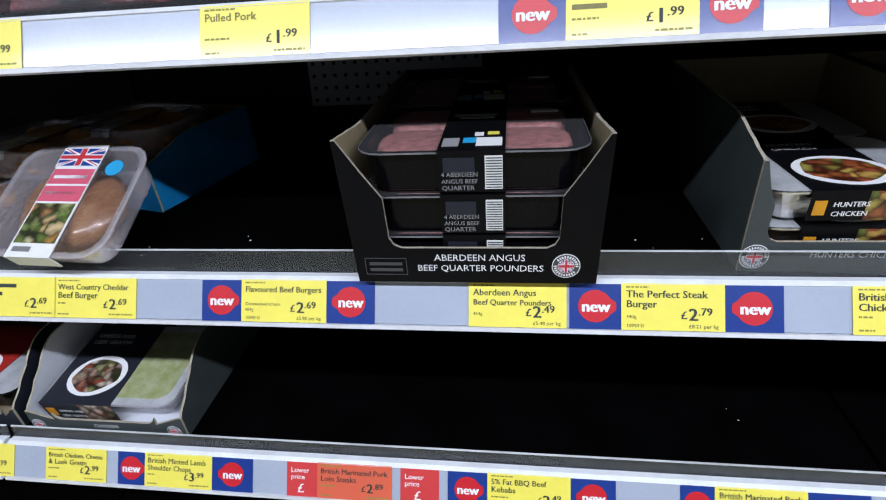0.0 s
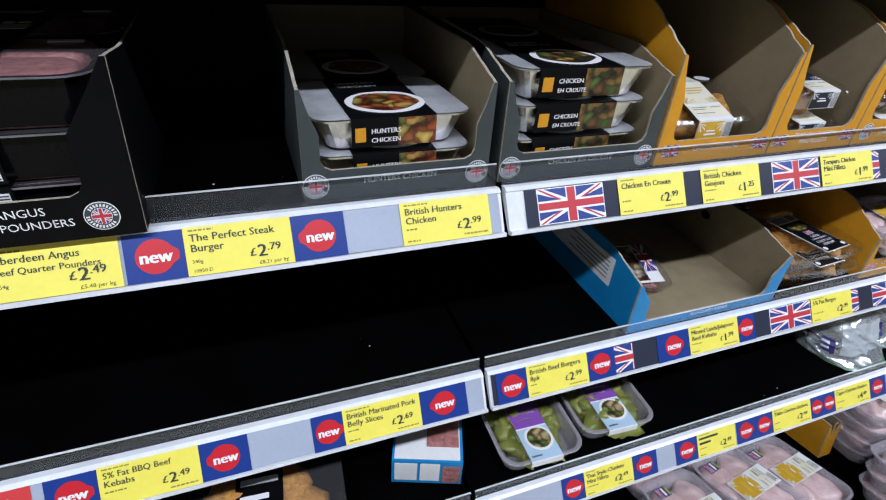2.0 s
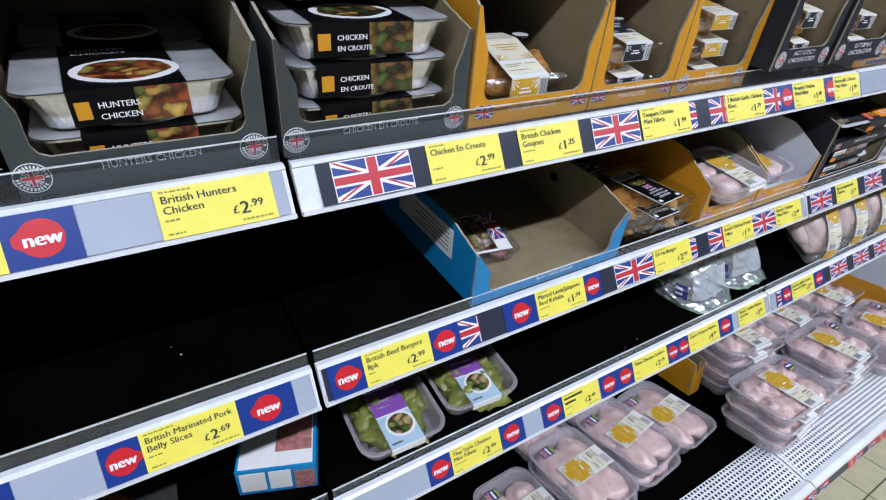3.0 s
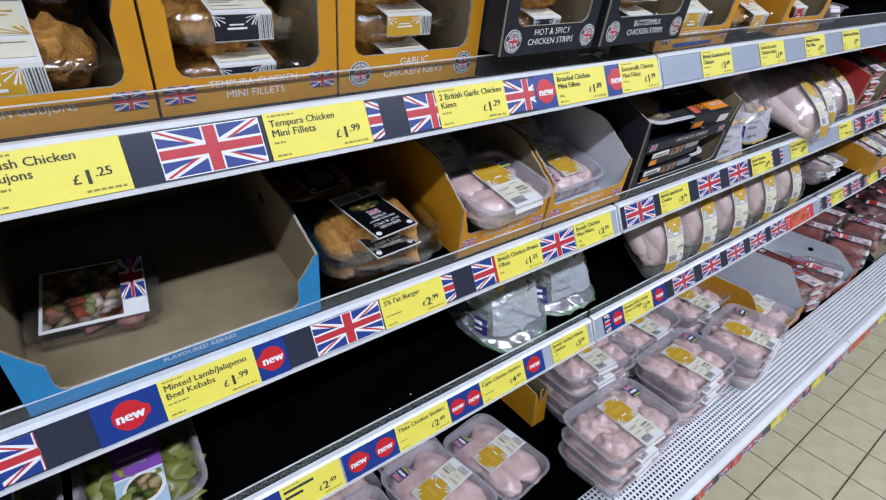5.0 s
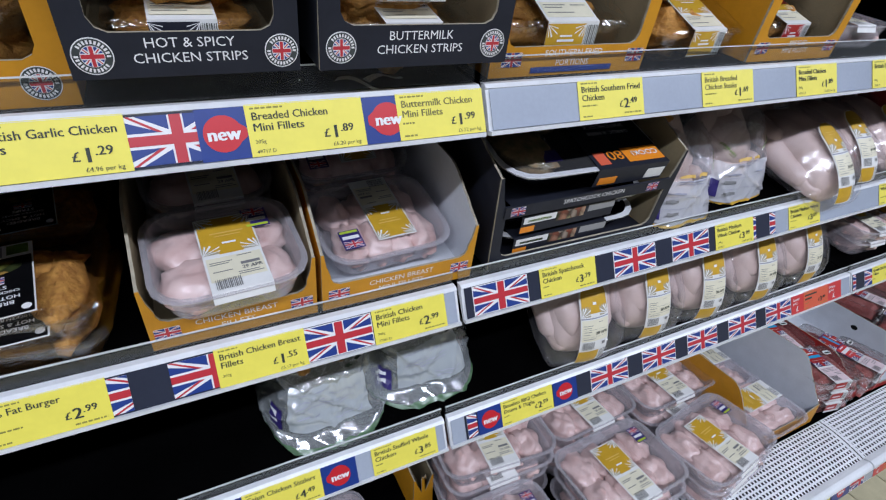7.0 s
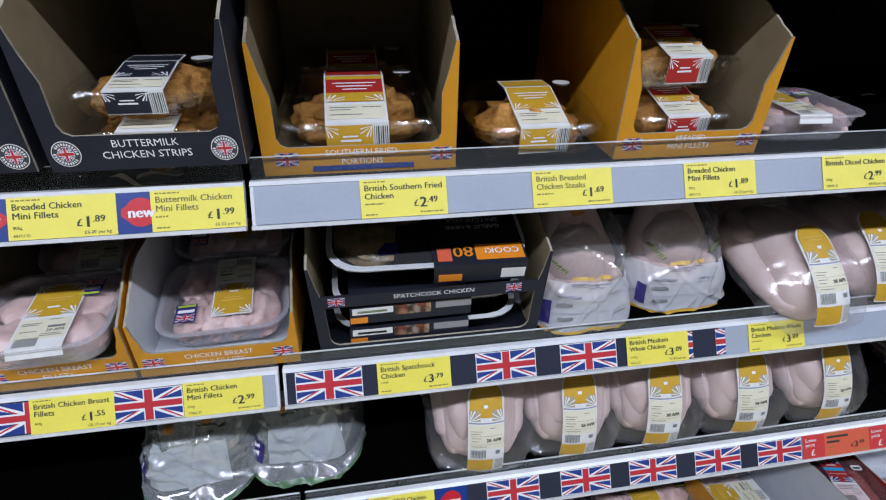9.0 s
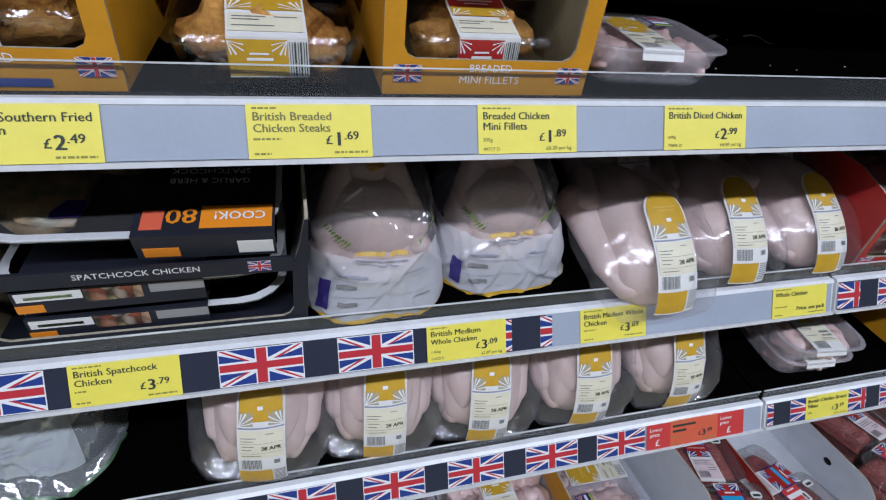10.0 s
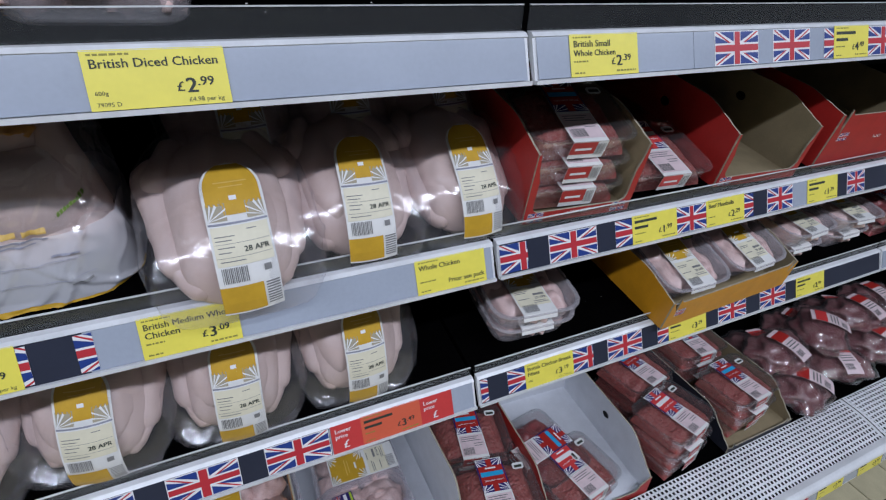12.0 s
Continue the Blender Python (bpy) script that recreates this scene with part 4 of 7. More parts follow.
def bar(g, P, u0, v0, u1, v1, slot=0, lift=0.0, nu=1, nv=1):
    patch(g, P, ((u0, v0), (u1, v0), (u1, v1), (u0, v1)), slot, lift, nu, nv)


def rays(g, P, u, v, du, dv, slot, lift):
    """Flag diagonals that run from the corner (u, v) towards the middle."""
    for a, b, wd in ((0.30, 1.0, 0.10), (0.62, 1.0, 0.13), (1.0, 0.80, 0.12), (1.0, 0.36, 0.09)):
        patch(g, P, ((u, v), (u + du * wd * 0.3, v), (u + du * (a - wd * 0.4), v + dv * (b - wd)), (u + du * (a - wd * 1.2), v + dv * b)) if b == 1.0 else
              ((u, v), (u, v + dv * wd * 0.3), (u + du * a, v + dv * (b - wd * 0.4)), (u + du * a, v + dv * (b - wd * 1.4))), slot, lift, 1, 2)


def code(g, P, u0, v0, u1, v1, n, slot, lift):
    for i in range(n):
        a = u0 + (u1 - u0) * i / n
        bar(g, P, a, v0, a + (u1 - u0) / n * (0.35 + 0.3 * ((i * 7) % 3) / 2), v1, slot, lift)


def gold_label(t, w, d, h, wide, seed=0, lean=0.0, drop=0.010, m=None, cream=True):
    """The white band with a mustard block between flag corners, cream print field and barcode over a pack's lid."""
    a, b = -wide / 2 + lean, wide / 2 + lean
    z = h + 0.0016
    back, front = d / 2 * 0.62, -d / 2 + 0.004

    def P(u, v, lift=0.0):
        return (a + (b - a) * u, front + (back - front) * v, z + lift)

    g = G()
    g.grid(lambda u, v: P(u, v), 1, 1)
    g.face([(a, front - 0.006, h - drop), (b, front - 0.006, h - drop), (b, front, z), (a, front, z)])
    lab = part("label", g, [PAPER], t, "white and mustard printed pack label")
    g = G()
    n = 18
    for i in range(n):
        e = []
        for k in (i, i + 1):
            s = abs(2 * k / n - 1)
            e.append(0.47 if s < 0.5 else 0.47 * math.sqrt(max(0.1, 1 - ((s - 0.5) / 0.40) ** 2)) if s < 0.84 else 0.21)
        v0, v1 = 0.47 + 0.51 * i / n, 0.47 + 0.51 * (i + 1) / n
        patch(g, P, ((0.5 - e[0], v0), (0.5 + e[0], v0), (0.5 + e[1], v1), (0.5 - e[1], v1)), 0, 0.0005)
    for u, du in ((0.02, 0.30), (0.98, -0.30)):
        rays(g, P, u, 0.48, du, 0.13, 5, 0.0008)
        rays(g, P, u, 0.985, du, -0.13, 5, 0.0008)
    bar(g, P, 0.04, 0.13, 0.96, 0.43, 1, 0.0005)
    for u in (0.02, 0.66):
        bar(g, P, u, 0.48, u + 0.32, 0.61, 2, 0.0004)
        bar(g, P, u, 0.855, u + 0.32, 0.985, 2, 0.0004)
    bar(g, P, 0.22, 0.75, 0.80, 0.765, 4, 0.0009)
    bar(g, P, 0.28, 0.71, 0.74, 0.722, 4, 0.0009)
    bar(g, P, 0.38, 0.60, 0.62, 0.625, 5, 0.0009)
    part("print", g, [GOLD, CREAM, RAY_INK, GREY_INK, PALE_GOLD, WHITE_INK], lab)
    g = G()
    for v, u0, u1 in ((0.405, 0.55, 0.80), (0.36, 0.08, 0.46), (0.335, 0.08, 0.40), (0.24, 0.10, 0.42), (0.165, 0.50, 0.92), (0.19, 0.50, 0.86)):
        bar(g, P, u0, v, u1, v + 0.010, 0, 0.0009)
    bar(g, P, 0.58, 0.285, 0.90, 0.318, 0, 0.0009)
    code(g, P, 0.10, 0.03, 0.52, 0.15, 15, 0, 0.0009)
    tagged(part("small_print", g, [SMALL_INK], lab), kind="stuff")
    part("lettering", lettering("29 APR", SMALL_INK, (b - a) * 0.34, (back - front) * 0.045, "LEFT", 0.02), None, lab, m=pose(*P(0.58, 0.225, 0.0010)))
    g = G()
    x0, x1 = w / 2 - 0.058, w / 2 - 0.028
    g.box(x0, d * 0.12, h + 0.0016, x1, d * 0.34, h + 0.0020, 0)
    flag_faces(g, x0 + 0.002, d * 0.25, x1 - 0.002, d * 0.33, h + 0.0026, 1, 0, 2)
    g.box(x0 + 0.003, d * 0.19, h + 0.0020, x1 - 0.003, d * 0.225, h + 0.0024, 1)
    g.box(x0 + 0.002, d * 0.13, h + 0.0020, x1 - 0.002, d * 0.155, h + 0.0024, 3)
    part("sticker", g, [mat_navy, WHITE_INK, FLAG_RED, LIME], t, "small navy quality sticker with a flag")
    return lab


def poultry_tray(seed, w=0.262, d=0.182, h=0.054, wide=0.068, n=8, content=RAW, name="chicken_pack", label="clear tray of raw chicken pieces with mustard label", category="meat tray", rough=0.42):
    t = thing(name, pose(0, 0, 0), label, category, "chicken trays")
    tub(t, w, d, h, TUB, 0.036)
    rnd = random.Random(seed)
    cols = max(2, round(n / 2))
    for i in range(n):
        cx = (((i % cols) + 0.5) / cols - 0.5) * w * 0.74 + rnd.uniform(-0.004, 0.004)
        cy = (-0.19 + 0.38 * min(1, i // cols)) * d + rnd.uniform(-0.005, 0.005)
        r = w * 0.76 / cols * 0.66
        g = G()
        g.ball((cx, cy, h * 0.48), (r * rnd.uniform(0.95, 1.12), d * 0.235 * rnd.uniform(0.92, 1.1), h * 0.45), seed + i * 3.7, rough, 24, 15, 2.1)
        if i % 2 and rough > 0.3:
            g.ball((cx + rnd.uniform(-0.4, 0.4) * r, cy + rnd.uniform(-0.4, 0.4) * r, h * 0.54), (r * 0.5, r * 0.7, h * 0.34), seed + i * 1.3, 0.35, 14, 9, 1.9)
        part("chicken_piece", g, [content], t, smooth=True)
    lid(t, w, d, h, LID, r=0.038)
    gold_label(t, w, d, h, wide, seed, lean=-0.012 + 0.006 * (seed % 4))
    return t


def mince_tray(seed, w=0.19, d=0.155, h=0.046, content=MINCE, label="clear tray of red minced beef with white label", red=CARD_RED, strip=CYAN):
    t = thing("mince_pack", pose(0, 0, 0), label, "meat tray", "beef trays")
    tub(t, w, d, h, BRIGHT_WRAP, 0.024, 0.88)
    g = G()
    coarse = content is MINCE

    def top(u, v):
        a, b = 2 * u - 1, 2 * v - 1
        e = (1 - abs(a) ** 6) ** 0.4 * (1 - abs(b) ** 6) ** 0.4
        e *= 0.62 + 0.38 * math.sqrt(max(0.0, 1 - ((abs(a) - 0.5) / 0.5) ** 2))
        q = Vector((a * 2.2, b * 1.8, seed))
        bumps = 0.15 * noise.noise(q * 1.2) + (0.07 * noise.noise(q * 6) + 0.07 * noise.noise(q * 13) if coarse else 0.22 * noise.noise(q * 2.2))
        return (a * w * 0.44, b * d * 0.43, 0.004 + (h - 0.006) * e * (0.88 + bumps))

    g.grid(top, 72, 56)
    part("meat", g, [content], t, smooth=True)
    lid(t, w, d, h, BRIGHT_WRAP, r=0.024)
    a, b = -0.031, 0.031

    def P(u, v, lift=0.0):
        if v < 0:
            return (a + (b - a) * u, -d / 2 - 0.0012 - lift, h + 0.001 + 0.032 * v)
        return (a + (b - a) * u, -d / 2 - 0.001 + d * 0.98 * v, h + 0.0016 + lift)

    g = G()
    bar(g, P, 0, -1, 1, -0.001)
    bar(g, P, 0, 0, 1, 1)
    lab = part("label", g, [PAPER], t, "white label with a red and navy flag block")
    g = G()
    bar(g, P, 0.0, 0.46, 1, 0.985, 1, 0.0005)
    for u, du in ((0.0, 0.46), (1.0, -0.46)):
        rays(g, P, u, 0.46, du, 0.17, 2, 0.0009)
        rays(g, P, u, 0.985, du, -0.17, 2, 0.0009)
    bar(g, P, 0.40, 0.46, 0.60, 0.985, 0, 0.0011)
    bar(g, P, 0.05, 0.57, 0.95, 0.87, 0, 0.0013)
    bar(g, P, 0.30, 0.82, 0.70, 0.845, 2, 0.0017)
    bar(g, P, 0.08, 0.70, 0.92, 0.775, 3, 0.0017)
    bar(g, P, 0.04, 0.05, 0.96, 0.42, 4, 0.0005)
    bar(g, P, 0.0, -0.74, 0.70, -0.02, 0, 0.0005)
    bar(g, P, 0.12, -0.50, 0.58, -0.36, 2, 0.0008)
    part("print", g, [red, mat_navy, WHITE_INK, strip, PALE_PINK], lab)
    g = G()
    for v, u0, u1 in ((0.38, 0.1, 0.8), (0.345, 0.1, 0.7), (0.31, 0.1, 0.86), (0.25, 0.55, 0.9), (0.21, 0.55, 0.85)):
        bar(g, P, u0, v, u1, v + 0.012, 0, 0.0010)
    code(g, P, 0.08, 0.07, 0.52, 0.19, 13, 0, 0.0010)
    if coarse:
        part("lettering", lettering("LEAN BEEF MINCE", WHITE_INK, 0.044, 0.0055, "CENTER", 0.0), None, lab, m=pose(0, -d / 2 + d * 0.60, h + 0.0036))
    code(g, P, 0.70, -0.80, 0.96, -0.12, 8, 0, 0.0008)
    tagged(part("small_print", g, [SMALL_INK], lab), kind="stuff")
    g = G()
    g.loft([rr(0.026, 0.016, 0.005, h + 0.0012, 3, 0.064, d * 0.28), rr(0.026, 0.016, 0.005, h + 0.0020, 3, 0.064, d * 0.28)], 0)
    g.box(0.055, d * 0.25, h + 0.0020, 0.073, d * 0.29, h + 0.0024, 1)
    part("sticker", g, [PAPER, INK], t)
    return t


def vac_pack(seed, label="dark joint of beef in a crumpled vacuum bag with pale label", red=CARD_RED):
    """A slab of dark meat in a crumpled vacuum bag."""
    t = thing("beef_joint", pose(0, 0, 0), label, "meat", "vacuum-packed beef")
    g = G()
    g.ball((0, 0, 0.036), (0.105, 0.072, 0.034), seed, 0.5, 28, 18, 2.0)
    part("meat", g, [JOINT], t, smooth=True)
    g = G()

    def bag(u, v):
        a, b = 2 * math.pi * u, math.pi * (v - 0.5)
        d = Vector((math.cos(a) * math.cos(b), math.sin(a) * math.cos(b), math.sin(b)))
        s = 1 + 0.26 * noise.noise(d * 2.0 + Vector((seed, seed * 1.7, 3.1))) + 0.05 * crease(d * 5, seed)
        return (d.x * 0.118 * s, d.y * 0.084 * s, max(0.001, 0.038 + d.z * 0.041 * s))

    g.grid(bag, 56, 32)
    part("bag", g, [BRIGHT_WRAP], t, "crumpled clear vacuum bag", True)

    def P(u, v, lift=0.0):
        x, y = -0.028 + 0.056 * u, -0.078 + 0.115 * v
        return (x, y, 0.040 + (0.049 + lift) * math.sqrt(max(0.02, 1 - (y / 0.096) ** 2 - (x / 0.13) ** 2)))

    g = G()
    g.grid(lambda u, v: P(u, v), 6, 12)
    lab = part("label", g, [PALE_PINK], t, "pale printed label", True)
    g = G()
    bar(g, P, 0.0, 0.62, 1, 0.9, 0, 0.0012, 6, 4)
    for v in (0.5, 0.42, 0.34):
        bar(g, P, 0.1, v, 0.85, v + 0.03, 1, 0.0012, 4, 1)
    code(g, P, 0.1, 0.1, 0.6, 0.26, 10, 1, 0.0012)
    part("print", g, [red, SMALL_INK], lab)
    return t


def crease(q, seed):
    """Sharp folds of crumpled film: 1 on the fold, falling off to both sides."""
    n = noise.noise(q + Vector((seed, seed * 2.1, seed * 0.7)))
    return max(0.0, 1 - abs(n) * 5.0)


def glide(table, y, k):
    """A smooth curve through a table of (y, a, b ...), column k."""
    y = max(table[0][0], min(table[-1][0], y))
    i = 0
    while i < len(table) - 2 and y > table[i + 1][0]:
        i += 1

    def slope(j):
        a, b = table[max(0, j - 1)], table[min(len(table) - 1, j + 1)]
        return (b[k] - a[k]) / (b[0] - a[0])

    h = table[i + 1][0] - table[i][0]
    t = (y - table[i][0]) / h
    return ((2 * t ** 3 - 3 * t * t + 1) * table[i][k] + (t ** 3 - 2 * t * t + t) * h * slope(i) + (3 * t * t - 2 * t ** 3) * table[i + 1][k] + (t ** 3 - t * t) * h * slope(i + 1))


FOLD_PLANES = {}


def folds(d, seed, n=10, w=0.045):
    """Long straight creases of stretched film."""
    if (seed, n) not in FOLD_PLANES:
        rnd = random.Random(seed * 13 + n)
        planes = []
        for _ in range(n):
            q = Vector((rnd.uniform(-1, 1), rnd.uniform(-0.5, 0.5), rnd.uniform(-0.7, 0.7))).normalized()
            planes.append((q, rnd.uniform(-0.75, 0.75), rnd.uniform(0.4, 1.0), Vector((rnd.uniform(-1, 1), -0.6, rnd.uniform(-1, 1))).normalized()))
        FOLD_PLANES[(seed, n)] = planes
    return sum(k * max(0.0, 1 - abs(d.dot(q) - c) / w) * max(0.0, min(1.0, 2.2 * d.dot(e))) for q, c, k, e in FOLD_PLANES[(seed, n)])


BIRD = ((-0.122, 0.034, 0.034), (-0.108, 0.052, 0.056), (-0.085, 0.061, 0.078), (-0.05, 0.066, 0.098), (-0.01, 0.067, 0.108), (0.03, 0.062, 0.108), (0.06, 0.054, 0.098), (0.09, 0.040, 0.082), (0.110, 0.022, 0.062))
BIRD_SKIN = ((-0.144, 0.064, 0.022), (-0.126, 0.082, 0.052), (-0.095, 0.094, 0.080), (-0.05, 0.098, 0.104), (-0.01, 0.097, 0.117), (0.03, 0.090, 0.120), (0.06, 0.080, 0.114), (0.10, 0.058, 0.098), (0.13, 0.028, 0.080))


def whole_bird(seed):
    """A plucked whole chicken, breast up and sloping to the front, drumsticks along its sides, in a clear bag with a long domed label."""
    t = thing("whole_chicken", pose(0, 0, 0), "whole raw chicken in a clear bag with mustard label", "chicken", "whole chickens")

    def hull(table, rough, p, u, v):
        s = 0.5 - 0.5 * math.cos(math.pi * v)
        y = table[0][0] + (table[-1][0] - table[0][0]) * s
        e = math.sqrt(min(1.0, min(s, 1 - s) / 0.025))
        hw, top = glide(table, y, 1) * e, glide(table, y, 2)
        a = 2 * math.pi * u
        c, q = math.cos(a), math.sin(a)
        k = (abs(c) ** p + abs(q) ** p) ** (-1 / p)
        d = Vector((c, y * 9, q))
        k *= 1 + rough * noise.noise(d * 1.4 + Vector((seed, seed * 1.7, 3.1)))
        return d, hw * c * k, y, top / 2 * (1 + q * k * e)

    g = G()

    def flesh(u, v):
        d, x, y, z = hull(BIRD, 0.10, 2.3, u, v)
        keel = 0.006 * math.exp(-(x / 0.010) ** 2) if z > 0.05 else 0.0
        return (x, y, max(0.002, z + keel * 0.6 - 0.004 * math.exp(-((abs(x) - 0.02) / 0.010) ** 2)))

    g.grid(flesh, 44, 36)
    for k in (-1, 1):
        g.ball((k * 0.028, -0.034, 0.058), (0.033, 0.066, 0.036), seed + 2 * k, 0.10, 22, 16)
        g.limb((k * 0.066, 0.040, 0.058), (k * 0.060, -0.070, 0.034), 0.030, 0.020, seed + k, 0.12)
        g.limb((k * 0.059, -0.072, 0.032), (k * 0.044, -0.104, 0.024), 0.016, 0.014, seed + 3 * k, 0.25)
        g.limb((k * 0.064, 0.020, 0.074), (k * 0.048, 0.074, 0.076), 0.020, 0.015, seed + 5 * k)
    part("body", g, [SKIN], t, "pale pink plucked skin", True)

    def bag(u, v):
        d, x, y, z = hull(BIRD_SKIN, 0.07, 2.6, u, v)
        d = Vector((x / 0.09, y / 0.14, (z - 0.06) / 0.08))
        f = folds(d, seed, 12, 0.05) * 0.05 + 0.03 * crease(d * 2.2, seed)
        low = max(0.0, 1 - z / 0.03)
        return (x * (1 + f + 0.04 * low), y - 0.010 * f - (0.005 * low if y < -0.06 else 0.0), max(0.001, z * (1 + 0.5 * f)))

    g = G()
    g.grid(bag, 88, 60)
    part("bag", g, [BIRD_BAG], t, "clear glossy bag", True)
    path = [(-0.144, 0.016)] + [(-0.140 + 0.128 * k / 40, glide(BIRD_SKIN, -0.140 + 0.128 * k / 40, 2)) for k in range(41)]
    run = [0.0]
    for a, b in zip(path, path[1:]):
        run.append(run[-1] + math.hypot(b[0] - a[0], b[1] - a[1]))

    def P(u, v, lift=0.0):
        want = v * run[-1]
        i = max(k for k in range(len(run) - 1) if run[k] <= want + 1e-9)
        k = (want - run[i]) / (run[i + 1] - run[i])
        y, z = path[i][0] + (path[i + 1][0] - path[i][0]) * k, path[i][1] + (path[i + 1][1] - path[i][1]) * k
        half = 0.0315 * (1.0 if v < 0.80 else math.sqrt(max(0.0, 1 - ((v - 0.80) / 0.20) ** 2)) + 0.001)
        x = 0.007 + (2 * u - 1) * half
        return (x, y - 0.7 * (lift + 0.003) + 0.10 * x * x / 0.03, z * (1 - 0.25 * (x / 0.11) ** 2) + 0.7 * (lift + 0.004))

    g = G()
    g.grid(lambda u, v: P(u, v), 14, 44)
    lab = part("label", g, [PAPER], t, "mustard and white domed label", True)
    g = G()
    L = 0.0010
    bar(g, P, 0.05, 0.70, 0.95, 0.985, 0, L, 12, 18)
    bar(g, P, 0.30, 0.635, 0.70, 0.70, 0, L, 5, 4)
    for u, du in ((0.04, 0.30), (0.96, -0.30)):
        bar(g, P, min(u, u + du), 0.60, max(u, u + du), 0.715, 2, L, 4, 4)
        rays(g, P, u, 0.60, du, 0.11, 5, 0.0016)
    bar(g, P, 0.04, 0.32, 0.96, 0.565, 1, L, 8, 8)
    bar(g, P, 0.02, 0.575, 0.98, 0.588, 6, L, 8, 1)
    bar(g, P, 0.0, 0.012, 0.70, 0.19, 0, L, 8, 10)
    bar(g, P, 0.22, 0.85, 0.78, 0.858, 3, 0.0016, 4, 1)
    bar(g, P, 0.30, 0.82, 0.70, 0.827, 3, 0.0016, 4, 1)
    bar(g, P, 0.43, 0.73, 0.55, 0.76, 5, 0.0016, 3, 2)
    part("print", g, [GOLD, CREAM, RAY_INK, PALE_GOLD, SMALL_INK, WHITE_INK, FAINT_INK], lab)
    g = G()
    for v, u0, u1 in ((0.53, 0.6, 0.76), (0.50, 0.08, 0.40), (0.475, 0.08, 0.34), (0.43, 0.10, 0.36), (0.40, 0.10, 0.30), (0.345, 0.10, 0.5)):
        bar(g, P, u0, v, u1, v + 0.006, 0, 0.0016, 3, 1)
    for v in (0.455, 0.37):
        bar(g, P, 0.06, v, 0.94, v + 0.0025, 0, 0.0016, 6, 1)
    code(g, P, 0.08, 0.215, 0.50, 0.31, 15, 0, 0.0016)
    bar(g, P, 0.76, 0.255, 0.88, 0.295, 0, 0.0016, 2, 2)
    for k in range(9):
        bar(g, P, 0.74, 0.03 + 0.018 * k, 0.97, 0.039 + 0.018 * k, 0, 0.0016, 2, 1)
    tagged(part("small_print", g, [SMALL_INK], lab), kind="stuff")
    me = lettering("28 APR", INK, 0.026, 0.006, "LEFT", 0.03).copy()
    for v in me.vertices:
        v.co = P(0.50 + v.co.x / 0.063, 0.395 + v.co.y / run[-1], 0.0018)
    part("lettering", me, None, lab)
    return t


def pouch(levels, seed, back=0.045, fold=0.06, lip=0.0):
    """The skin of a standing bag: at(u, v, lift), u round it (0.75 is the front), v from its hem to its top."""
    def at(u, v, lift=0.0):
        a, b, z = (glide(levels, v, k) for k in (1, 2, 3))
        th = 2 * math.pi * u
        cx, sy = math.cos(th), math.sin(th)
        box = (abs(cx) ** 3 + abs(sy) ** 3) ** (-1 / 3)
        d = Vector((cx, sy, 2 * v - 0.9))
        s = box * (1 + 0.10 * noise.noise(d * 1.6 + Vector((seed, 0, seed))) + fold * folds(d, seed, 20, 0.05) + 0.015 * crease(d * 2.4, seed) - 0.03) + lift / 0.09
        out = lip * max(0.0, 1 - v / 0.14) * max(0.0, -sy)
        return (cx * a * s, 0.028 + back * v + sy * b * s * (1 - 0.15 * v) - out, max(0.0008, z + lift + 0.004 * noise.noise(d * 3.0)))

    return at


